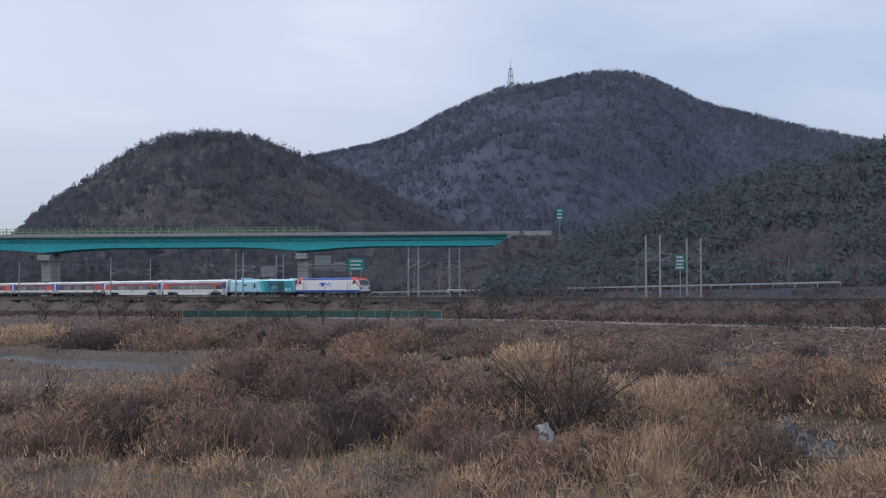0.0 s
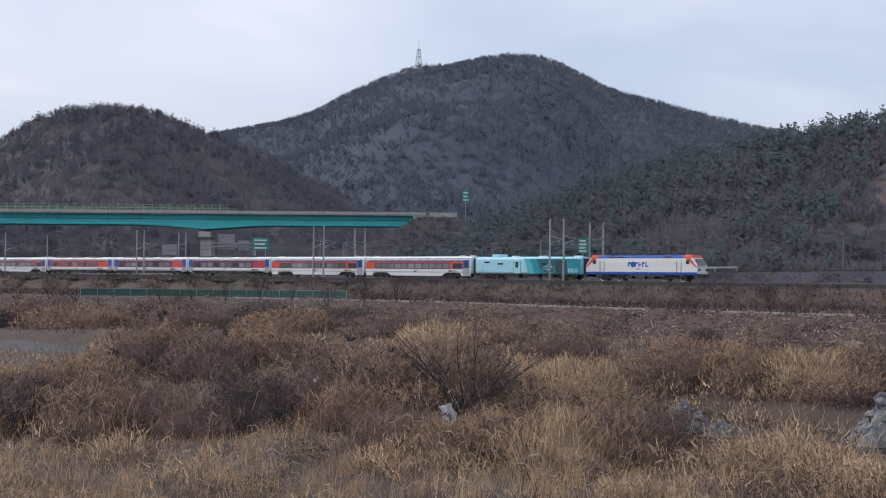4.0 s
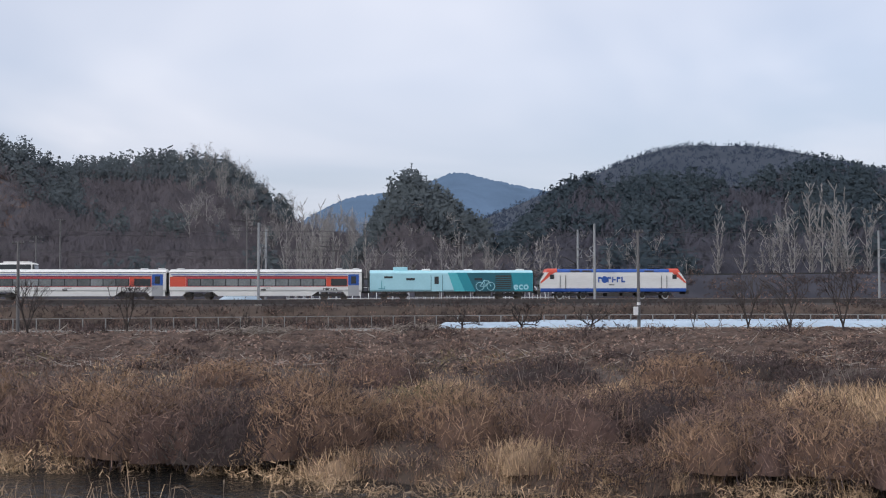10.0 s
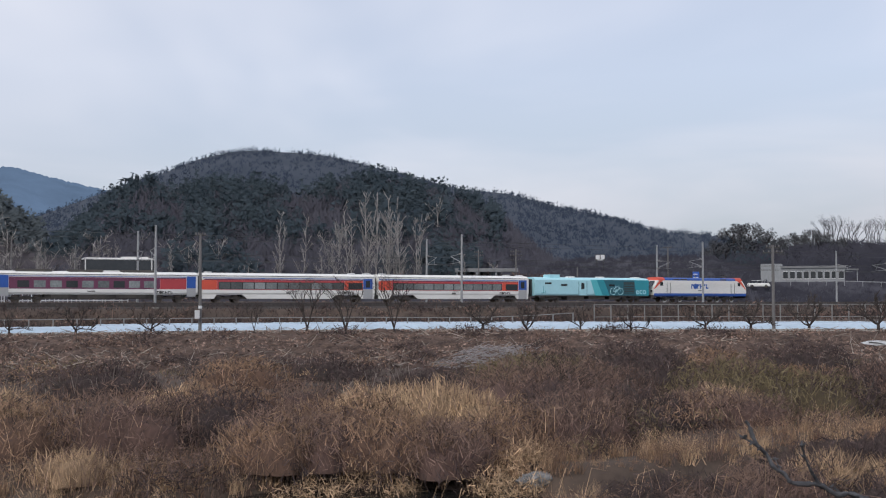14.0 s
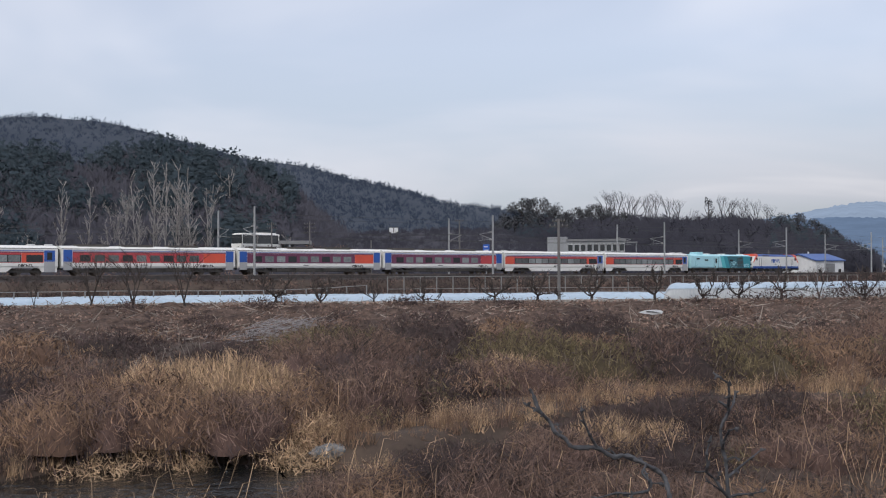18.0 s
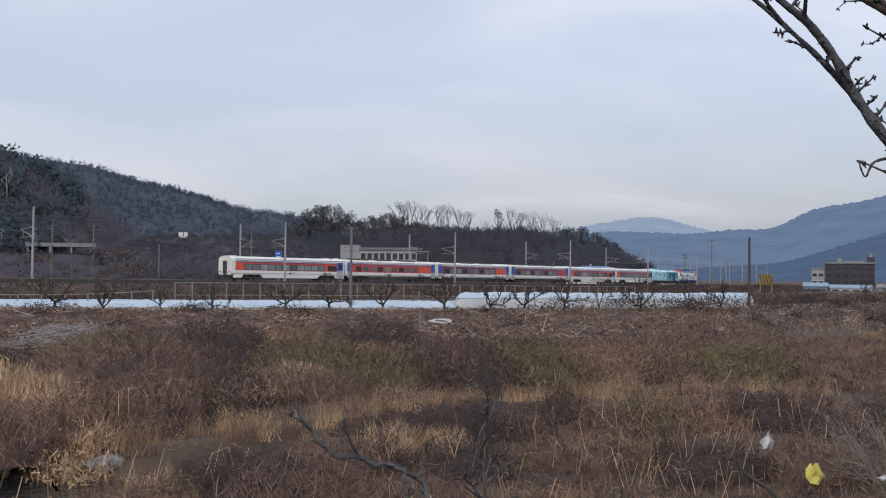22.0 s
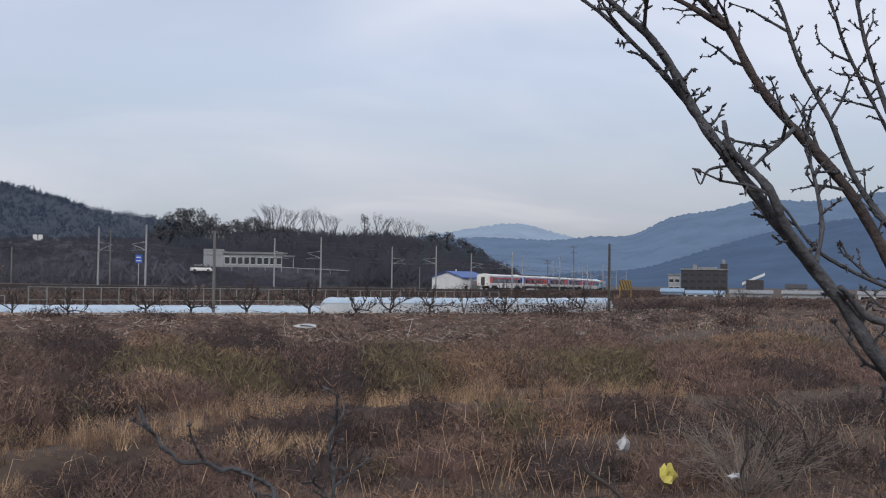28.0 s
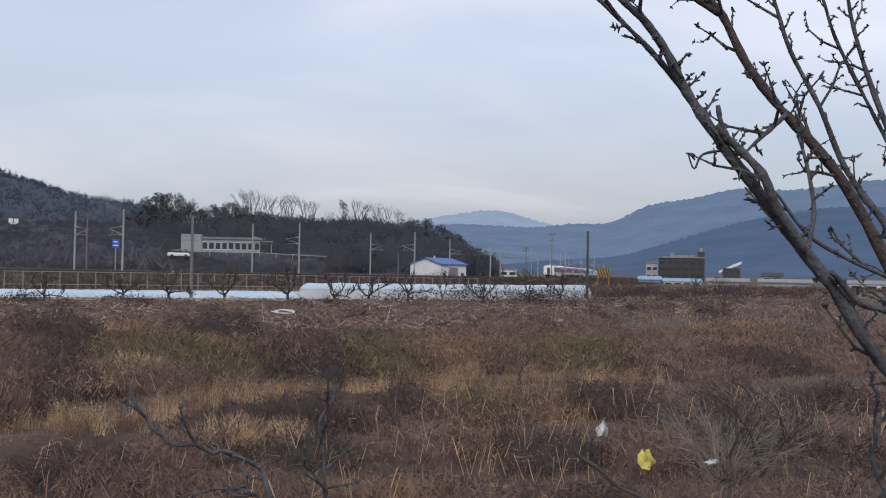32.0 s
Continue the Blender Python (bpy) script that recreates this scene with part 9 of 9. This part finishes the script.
def pruned_tree(seed, high=2.5, wide=1.9):
    """A low pruned fruit tree: a short trunk, crooked limbs that reach out sideways and a brush of upright shoots."""
    rr = np.random.default_rng(seed)
    t = thing("orchard_tree", pose(0, 0, 0), "low pruned orchard tree with crooked spreading limbs", "tree")
    top = Vector((rr.normal() * 0.06, rr.normal() * 0.06, rr.uniform(0.45, 0.7)))
    part("trunk", rod((0, 0, -0.2), top, 0.10, 0.085, 7), BARK_DARK, t)
    n = rr.integers(4, 7)
    for k in range(n):
        a = 6.283 * (k + rr.uniform(-0.3, 0.3)) / n
        p, r = top.copy(), 0.062
        d = Vector((math.cos(a), math.sin(a), rr.uniform(0.25, 0.75)))
        bm = bmesh.new()
        ln = wide * rr.uniform(0.75, 1.15)
        for i in range(5):
            d = (d + Vector(rr.normal(size=3)) * 0.28 + Vector((0, 0, 0.10))).normalized()
            q = p + d * ln / 5
            rod(p, q, r, r * 0.8, 5, bm)
            for _ in range(1 + i):
                w = (d * 0.5 + Vector(rr.normal(size=3)) * 0.55 + Vector((0, 0, 0.7))).normalized()
                f = p.lerp(q, rr.uniform(0.2, 1.0))
                g = f + w * high * rr.uniform(0.10, 0.3)
                rod(f, g, 0.026, 0.016, 4, bm)
                w = (w + Vector(rr.normal(size=3)) * 0.6).normalized()
                rod(f.lerp(g, 0.6), f.lerp(g, 0.6) + w * high * rr.uniform(0.07, 0.16), 0.018, 0.012, 3, bm)
            p, r = q, r * 0.8
        part("limb", bm, BARK_DARK, t)
    return t


orchard = [pruned_tree(40 + k) for k in range(5)]
stand(orchard, [(28.1, 98.5, 1.32), (30.3, 97.5, 1.19), (33.0, 99, 0.92), (35.5, 99, 1.06), (39.1, 101, 1.25), (41.3, 99.5, 1.32), (44.0, 102.5, 1.45), (47.2, 102, 1.45), (49.5, 104.5, 1.39), (51.2, 106, 1.32), (53.2, 108, 1.39), (57.0, 111.5, 1.45), (61.0, 121, 1.32), (8.0, 98.5, 1.19), (11.5, 98, 1.06), (5.0, 99, 0.92), (-6, 100, 0.79), (-19.5, 105, 1.06)], "orchard trees")


def birch_tree(seed, height=13.0, stems=2):
    """A slim pale tree: one or two leaning stems, thin branches that rise steeply and end in fine twigs."""
    rr = np.random.default_rng(seed)
    t = thing("birch", pose(0, 0, 0), "tall slim pale leafless birch", "tree")
    crown = bmesh.new()
    for k in range(stems):
        p, lean = Vector((0, 0, -0.2)), Vector((rr.normal() * 0.09, rr.normal() * 0.09, 1)) + Vector((k * 0.12, -k * 0.07, 0))
        hh = height * (1 - 0.14 * k)
        way = [p]
        for i in range(9):
            q = p + (lean + Vector(rr.normal(size=3)) * 0.05).normalized() * hh / 9
            way.append(q)
            for _ in range(0 if i < 2 else 3):
                b = p.lerp(q, rr.uniform(0, 1))
                a = rr.uniform(0, 6.283)
                ln = hh * rr.uniform(0.10, 0.24) * (1.15 - i / 12)
                d = Vector((math.cos(a) * 0.62, math.sin(a) * 0.62, rr.uniform(0.6, 1.2))).normalized()
                m = b + d * ln * 0.5
                e = m + (d + Vector((0, 0, 0.45))).normalized() * ln * 0.5
                rod(b, m, 0.042, 0.034, 4, crown)
                rod(m, e, 0.034, 0.018, 4, crown)
                for _ in range(4):
                    f = b.lerp(e, rr.uniform(0.3, 1.0))
                    rod(f, f + (d + Vector(rr.normal(size=3)) * 0.5 + Vector((0, 0, 0.3))).normalized() * ln * rr.uniform(0.2, 0.45), 0.024, 0.014, 3, crown)
            p = q
        bm = bmesh.new()
        limb_mesh(bm, way, 0.105, 0.014, 6, rr, 0.03)
        part("trunk", bm, BIRCH_GREY, t)
    part("crown", crown, BIRCH_GREY, t)
    return t


birch = [birch_tree(50 + k, 13.0, 1 + (k != 1)) for k in range(4)]
rr = np.random.default_rng(5)
stand(birch, [(a, d, h) for a, d, h in [(17.7, 214, 1.3), (18.9, 214, 1.22), (20.6, 212, 0.95), (21.4, 214, 1.4), (22.1, 217, 1.6), (22.7, 213, 1.5), (23.3, 216, 1.55), (24.0, 214, 1.45), (24.8, 216, 1.2), (22.4, 219, 1.45), (23.7, 219, 1.4), (9.8, 212, 0.85), (12.6, 214, 0.8), (14.0, 212, 0.75), (-2.7, 215, 1.4), (-1.4, 216, 1.45), (-3.8, 214, 1.3), (0.2, 214, 1.2), (-2.1, 219, 1.4), (-0.7, 218, 1.3), (-3.2, 218, 1.35), (-5.2, 213, 0.85), (1.8, 212, 0.8), (4.0, 211, 0.8), (6.2, 212, 0.75), (-50.5, 300, 0.8), (-49.2, 302, 0.8), (-48.6, 300, 0.85), (27.0, 214, 0.7)]], "birches at the foot of the woods")


KNOLL_LEAF = mat("dull_evergreen_foliage", (0.066, 0.07, 0.08), (0.095, 0.097, 0.104), 0.3, 0.92, spec=0.05, island=0.15)


def evergreen(name, label, seed, high, wide, form="dome"):
    """A broad-crowned evergreen: a short forked trunk under uneven clumps of dark foliage."""
    rr = np.random.default_rng(seed)
    t = thing(name, pose(0, 0, 0), label, "tree")
    bm = rod((0, 0, -0.5), (0.1, 0, high * (0.5 if form == "dome" else 0.93)), 0.25, 0.17 if form == "dome" else 0.07, 7)
    for k in range(5):
        a = 6.283 * k / 5 + rr.normal() * 0.3
        rod((0.1, 0, high * rr.uniform(0.3, 0.5)), (math.cos(a) * wide * 0.6, math.sin(a) * wide * 0.6, high * rr.uniform(0.55, 0.75)), 0.12, 0.05, 5, bm)
    part("trunk", bm, BARK_DARK, t)
    clumps = []
    for k in range(34 if form == "dome" else 14):
        a, q = rr.uniform(0, 6.283), rr.uniform(0, 1) ** 0.5
        z = high * (0.26 + 0.60 * (1 - q**2) ** 0.5 * rr.uniform(0.7, 1.05))
        if form == "pine":             # flat layers about the stem, shorter towards the top
            z = high * (0.38 + 0.58 * k / 13)
            q = rr.uniform(0.3, 1.0) * (1.15 - 0.75 * k / 13)
        clumps.append((q * wide * math.cos(a), q * wide * math.sin(a), z, wide * rr.uniform(0.19, 0.32)))
    v, f, nrm = clump_form(rr, clumps, 1900 if form == "dome" else 500, 0.26, 0.4, 0.75)
    nrm = unit(nrm * 0.3 + unit(v - (0, 0, high * 0.3)) * 0.4 + (0, 0, 0.5))
    ng = np.cross(v[f[:, 1]] - v[f[:, 0]], v[f[:, 2]] - v[f[:, 0]])
    inward = (ng * (v[f[:, 0]] - (0, 0, high * 0.2))).sum(1) < 0
    f[inward] = f[inward][:, ::-1]
    ob = tri_mesh("crown", v, f, [KNOLL_LEAF], normals=nrm)
    ob.parent = t
    return t


KNOLL_BARK = mat("grey_brown_bark", (0.05, 0.048, 0.054), (0.036, 0.034, 0.039), 0.8, 0.95, spec=0.1, rand=0.2)


def on_knoll(protos, spots, group):
    """Trees along the crest of the low knoll: bearing, place up the slope, size."""
    used = set()
    for i, (turn, u, size) in enumerate(spots):
        proto = protos[i % len(protos)]
        m = Matrix.Translation(Vector(RT[0](np.array([turn]), np.array([u]))[0]) - Vector((0, 0, 0.4))) @ pose(0, 0, 0, 0, 0, i * 67)
        o = copy_thing(proto, m) if proto in used else proto
        if proto not in used:
            used.add(proto)
            proto.matrix_basis = m
        o.scale = (size, size, size)
        tagged(o, group=group)


domes = [evergreen("evergreen_tree", "dark evergreen tree with a broad rounded crown", 60 + k, 10.0, 4.2) for k in range(3)]
on_knoll(domes, [(39.8, 0.92, 1.05), (40.6, 0.98, 1.36), (41.4, 0.97, 1.28), (42.2, 0.95, 1.08), (42.6, 0.8, 0.9), (44.8, 0.9, 0.95), (45.6, 0.85, 0.85), (40.2, 0.7, 1.0), (41.1, 0.72, 1.05), (42.9, 0.97, 0.85), (43.5, 0.99, 0.98), (44.2, 1.0, 1.08), (53.3, 0.97, 0.85), (54.1, 0.95, 1.02), (54.9, 0.96, 0.95), (55.6, 0.93, 0.85), (53.9, 0.75, 0.7), (55.1, 0.72, 0.68), (46.2, 0.6, 0.55), (43.0, 0.7, 0.6)], "evergreens on the knoll")
pine = [evergreen("crest_pine", "single dark pine with flat clumped layers on the crest", 66, 10.5, 2.4, "pine")]
on_knoll(pine, [(49.85, 0.98, 1.12)], "crest pine")
bare = [tree_kind("bare_tree", "grey-brown leafless tree with a fine twiggy crown", 70 + k, 12.0, 0.7, KNOLL_BARK, levels=6, trunk=0.22, r0=0.24, fork=3, open_crown=0.5) for k in range(3)]
on_knoll(bare, [(44.9, 0.99, 1.15), (45.4, 1.0, 1.12), (45.8, 0.98, 1.0), (46.3, 0.99, 0.95), (46.8, 1.0, 1.0), (47.3, 0.98, 1.05), (47.8, 1.0, 1.0), (48.4, 0.99, 0.9), (50.5, 1.0, 0.95), (51.0, 0.98, 0.92), (51.5, 1.0, 0.9), (52.1, 0.98, 0.85), (52.7, 1.0, 0.85), (44.6, 0.85, 0.8), (49.2, 0.97, 0.6), (42.9, 0.9, 0.7), (39.4, 0.9, 0.7)], "bare trees on the knoll")


def fan_willow(at, label, seed, stems=17, reach=2.9, material=DARK_TWIG):
    """Many dark stems that rise from one foot, arch outwards and fork into twigs."""
    rr = np.random.default_rng(seed)
    t = thing("willow_shrub", Matrix.Translation(at), label, "tree", "willow shrubs")
    for k in range(stems):
        a = 6.283 * k / stems + rr.normal() * 0.3
        lean = rr.uniform(0.25, 1.15)
        ln = reach * rr.uniform(0.7, 1.15)
        p = Vector((rr.normal() * 0.18, rr.normal() * 0.18, -0.1))
        d = Vector((math.cos(a) * lean, math.sin(a) * lean, 1.0)).normalized()
        bm = bmesh.new()
        r = 0.0078 * reach * rr.uniform(0.6, 1.3)
        for i in range(6):
            q = p + d * ln / 6
            rod(p, q, r, r * 0.8, 5, bm)
            for _ in range(3 if i > 0 else 0):
                w = (d + Vector(rr.normal(size=3)) * 0.55).normalized()
                m = q + w * rr.uniform(0.3, 0.75)
                rod(q, m, r * 0.5, r * 0.3, 4, bm)
                for _ in range(2):
                    rod(m, m + (w + Vector(rr.normal(size=3)) * 0.5).normalized() * rr.uniform(0.2, 0.45), r * 0.3, r * 0.12, 3, bm)
            p, r = q, r * 0.8
            d = (d + Vector((math.cos(a) * 0.06, math.sin(a) * 0.06, -0.01)) + Vector(rr.normal(size=3)) * 0.10).normalized()
        part("stem", bm, material, t)


fan_willow(on_ground(-43.0, 41.5), "wide dark bare willow arching out of the river bed", 66, 24, 4.3)
fan_willow(on_ground(-46.8, 47), "dark bare willow shrub in the river bed", 67, 11, 2.3)
fan_willow(on_ground(-58.2, 74), "dark bare willow hung with flood wrack", 72, 9, 3.0)
fan_willow(on_ground(-48.9, 52), "dark bare willow hung with flood wrack", 73, 9, 2.6)
fan_willow(on_ground(-60.4, 58), "dark bare willow hung with flood wrack", 74, 8, 2.2)
fan_willow(on_ground(-34.2, 50), "thin bare willow standing out of the brush", 75, 7, 2.9)
fan_willow(on_ground(-22.8, 52), "thin bare willow standing out of the brush", 76, 8, 2.5)
fan_willow(on_ground(31.0, 52), "dark bare willow shrub before the bank", 68, 12, 2.4)
fan_willow(on_ground(-55.5, 62), "dark bare willow shrub in the river bed", 69, 11, 2.4)
fan_willow(on_ground(69.2, 28.5), "pale tangled bare shrub near the levee", 70, 36, 2.5, GREY_TWIG)
fan_willow(on_ground(72.5, 33), "pale tangled bare shrub near the levee", 71, 14, 2.2, GREY_TWIG)
# one wide bare willow in the river bed and a few smaller ones
willow = [tree_kind("willow_shrub", "wide bare willow shrub in the river bed", 60 + k, 3.0, 1.1, BARK_DARK, levels=5, trunk=0.06, r0=0.05, fork=4, open_crown=0.75) for k in range(3)]
stand(willow, [(-44.6, 45, 0.8), (-36.5, 50, 0.7), (31.2, 50, 1.0), (32.6, 47, 0.8), (-58, 60, 0.8), (70.5, 29, 0.95), (68.8, 33, 0.8), (-52, 48, 0.7), (3.5, 58, 0.8), (-19, 58, 0.7), (13.5, 60, 0.7), (57, 55, 0.6)], "willow shrubs")

# ---------------------------------------------------------------- rubble, litter, dead wood
ROCK = mat("grey_rubble", (0.08, 0.081, 0.084), (0.3, 0.296, 0.293), 3.0, 0.95, bump=0.8, fine=6)
BAG_WHITE = mat("white_plastic_bag", (0.52, 0.53, 0.54), (0.36, 0.36, 0.36), 4.0, 0.5, bump=0.5)
BAG_YELLOW = mat("yellow_plastic_bag", (0.62, 0.55, 0.13), (0.5, 0.43, 0.10), 4.0, 0.5, bump=0.5)
RAG_DARK = mat("dark_rag", (0.03, 0.025, 0.022), (0.05, 0.04, 0.035), 4.0, 0.9)


def lump(rr, size, squash=0.7, rough=0.35, sub=2):
    bm = bmesh.new()
    bmesh.ops.create_icosphere(bm, subdivisions=sub, radius=1.0)
    o = Vector(rr.uniform(-50, 50, 3))
    for v in bm.verts:
        n = noise.noise(v.co * 1.3 + o) + 0.6 * noise.noise(v.co * 3.1 + o) + 0.4 * noise.noise(v.co * 7.0 + o)
        v.co *= 1 + rough * n
        v.co.x *= size[0]; v.co.y *= size[1]; v.co.z *= size[2] * squash
    return bm


rr = np.random.default_rng(77)
def rubble(turn, d, width, height, count, seed):
    """A heap of angular broken blocks."""
    rr = np.random.default_rng(seed)
    p = on_ground(turn, d)
    t = thing("rubble_heap", Matrix.Translation(p) @ pose(0, 0, 0, 0, 0, -turn), "heap of craggy pale grey rubble in the river bed", "rock", "rubble heaps")
    tt, qq = np.meshgrid(np.linspace(0, 6.2832, 61), np.linspace(0.02, 1, 26), indexing="ij")
    rim = 1 + 0.18 * np.sin(3 * tt + seed) + 0.08 * np.sin(8 * tt)
    x, y = width * 0.5 * qq * rim * np.cos(tt), width * 0.3 * qq * rim * np.sin(tt)
    lobes = np.maximum(np.exp(-(np.abs(x + width * 0.05) / (width * 0.34)) ** 2.2), 0.78 * np.exp(-((x - width * 0.3) / (width * 0.24)) ** 4))
    crag = np.abs(rough_field((x * 3 + seed).ravel(), (y * 3).ravel(), 1.1, seed).reshape(x.shape)) + 0.5 * np.abs(rough_field((x * 3).ravel(), (y * 3 + 9).ravel(), 0.45, seed + 3).reshape(x.shape))
    z = height * lobes * (1 - qq**5) * (0.72 + 0.34 * crag) + 0.1 * crag - 0.12 * (qq > 0.98)
    core = sheet("core", np.stack([x, y, z], -1), ROCK, False)
    core.parent = t
    for k in range(count):
        i, j = rr.integers(0, 60), rr.integers(2, 25)
        sz = rr.uniform(0.06, 0.19) * (0.6 + height * 0.3)
        bm = lump(rr, (sz * rr.uniform(0.8, 1.6), sz, sz * rr.uniform(0.5, 1.0)), 1.0, 0.8, 1 if k % 3 else 2)
        part("block", bm, ROCK, t, at=pose(x[i, j], y[i, j], z[i, j] - sz * 0.15, rr.uniform(-40, 40), rr.uniform(-40, 40), rr.uniform(0, 360)))


rubble(-22.3, 42.2, 3.7, 1.75, 150, 1)
rubble(-32.0, 43.3, 2.0, 1.35, 40, 2)
rubble(-30.2, 42.3, 2.2, 0.8, 34, 3)
for turn, d, s in ((-18.6, 31.5, (0.35, 0.3, 0.2)), (25.5, 31.8, (0.4, 0.3, 0.22)), (30.6, 32.4, (0.6, 0.35, 0.25)), (20.2, 32.6, (0.4, 0.3, 0.2)), (47.6, 37, (0.4, 0.3, 0.25)), (49.0, 36, (0.3, 0.3, 0.2))):
    p = on_ground(turn, d)
    o = part("boulder", lump(rr, s, 1.0, 0.25, 3), ROCK, None, at=Matrix.Translation(p + Vector((0, 0, s[2] * 0.45))))
    tagged(o, "grey boulder at the edge of the stream", "rock", "boulders")
for turn, el, d, s, m, lab in ((-43.9, -6.75, 38.5, (0.36, 0.2, 0.42), BAG_WHITE, "crumpled white plastic bag caught in the willow"), (65.3, -9.35, 28, (0.22, 0.18, 0.36), BAG_YELLOW, "crumpled yellow plastic bag in the grass"), (63.2, -7.85, 31, (0.26, 0.12, 0.22), BAG_WHITE, "torn white plastic scrap hanging on twigs"),
                           (58.8, -4.2, 62, (0.42, 0.2, 0.25), RAG_DARK, "dark rag caught on a twig"), (64.8, -7.3, 33, (0.22, 0.1, 0.16), RAG_DARK, "dark rag caught on a twig"), (47.0, -2.28, 84, (1.2, 0.5, 0.2), BAG_WHITE, "white plastic sheet lying on the bank"), (60.9, -2.6, 90, (0.6, 0.3, 0.4), BAG_WHITE, "white plastic hoop lying in the brush"),
                           (38.1, -10.2, 26, (0.16, 0.12, 0.12), BAG_WHITE, "white plastic bag in the grass"), (-27.6, -4.3, 60, (0.4, 0.25, 0.3), BAG_WHITE, "white plastic bag in the brush"), (68.6, -9.2, 27, (0.22, 0.12, 0.1), BAG_WHITE, "white scrap in the dead grass"), (-51.8, -5.7, 44, (0.08, 0.06, 0.28), BAG_WHITE, "white plastic strip on a stalk"), (-50.5, -5.3, 44, (0.14, 0.06, 0.35), BAG_WHITE, "torn pale sheet hung on stalks"),
                           (21.8, -7.9, 35, (0.16, 0.12, 0.12), BAG_WHITE, "pale scrap at the foot of the brush"), (-57.6, -3.9, 66, (0.3, 0.2, 0.25), BAG_WHITE, "pale scrap in the reeds"), (33.5, -4.8, 58, (0.12, 0.1, 0.25), SIGN_BLUE, "faded blue sheet among dead branches"), (-39.4, -8.4, 33, (0.12, 0.1, 0.25), BAG_WHITE, "small white bag on a stalk"),
                           (-58.15, -1.85, 74, (0.41, 0.22, 0.39), RAG_DARK, "dark flood wrack caught in a bare shrub"), (-48.85, -3.0, 52, (0.28, 0.17, 0.19), RAG_DARK, "dark flood wrack caught in a bare shrub"), (-46.8, -3.6, 48, (0.22, 0.17, 0.17), RAG_DARK, "dark flood wrack caught in a bare shrub"), (-60.4, -3.7, 58, (0.22, 0.17, 0.22), RAG_DARK, "dark flood wrack caught in a bare shrub"), (-55.1, -2.8, 62, (0.22, 0.17, 0.28), RAG_DARK, "dark flood wrack caught in a bare shrub")):
    o = part("litter", lump(rr, [v * 0.75 for v in s], 1.0, 1.25, 2), m, None, at=Matrix.Translation(ray(turn, el, d)))
    tagged(o, lab, "litter", "litter in the river bed")


def wood_pile(name, turn, d, length, height, count, material, label, thick=0.03):
    rr = np.random.default_rng(int(d * 7))
    p = on_ground(turn, d)
    bm = bmesh.new()
    for _ in range(count):
        c = Vector((rr.normal() * length * 0.32, rr.normal() * 0.9, 0))
        h = height * max(0.05, 1 - (c.x / length) ** 2 * 2.5) * rr.uniform(0.1, 1)
        a = rr.normal() * 0.7
        dx = Vector((math.cos(a), math.sin(a) * 0.7, rr.normal() * 0.25)) * rr.uniform(0.6, 1.6)
        q = c + Vector((0, 0, h))
        mid = q + dx * 0.5 + Vector((0, 0, rr.uniform(0.0, 0.2)))
        rod(q, mid, thick * rr.uniform(0.5, 1.2), thick * 0.6, 4, bm)
        rod(mid, q + dx, thick * 0.6, thick * 0.2, 4, bm)
    o = part(name, bm, material, None, at=Matrix.Translation(p) @ pose(0, 0, 0, 0, 0, -turn))
    tagged(o, label, "brushwood", "piles of cut branches", kind="stuff")


PALE_TWIG = mat("pale_cut_branches", (0.36, 0.345, 0.355), (0.22, 0.21, 0.215), 0.5, 0.95, spec=0.1)
wood_pile("branch_pile", 28.7, 78, 8.0, 1.7, 330, PALE_TWIG, "pile of pale grey cut branches on the bank", 0.026)
wood_pile("branch_pile", 33.8, 62, 4.0, 0.9, 260, DARK_TWIG, "tangle of dark dead branches", 0.03)
wood_pile("branch_pile", -5.5, 95, 8.0, 0.9, 300, GREY_TWIG, "pile of cut branches below the road", 0.04)
wood_pile("branch_pile", 2.5, 96, 6.0, 0.8, 220, GREY_TWIG, "pile of cut branches below the road", 0.04)
wood_pile("branch_pile", -52.5, 52, 3.0, 0.8, 200, GREY_TWIG, "tangle of driftwood in the brush", 0.03)


# ---------------------------------------------------------------- what moves
def motions():
    for car, behind in CARS:
        rows = []
        for k in range(33):
            s = float(smooth_line(NOSE, np.array([float(k)]))[0]) - behind
            rows.append((float(k), line_pose(s)))
        walk(car, rows)
    rows = []
    for k in range(33):
        s = float(smooth_line(BUS_RUN, np.array([float(k)]))[0])
        p, q = road_at(s, -2.6), road_at(s + 1, -2.6)
        rows.append((float(k), Matrix.Translation(p) @ Euler((0, 0, math.atan2(q.y - p.y, q.x - p.x))).to_matrix().to_4x4()))
    walk(BUS, rows)


motions()
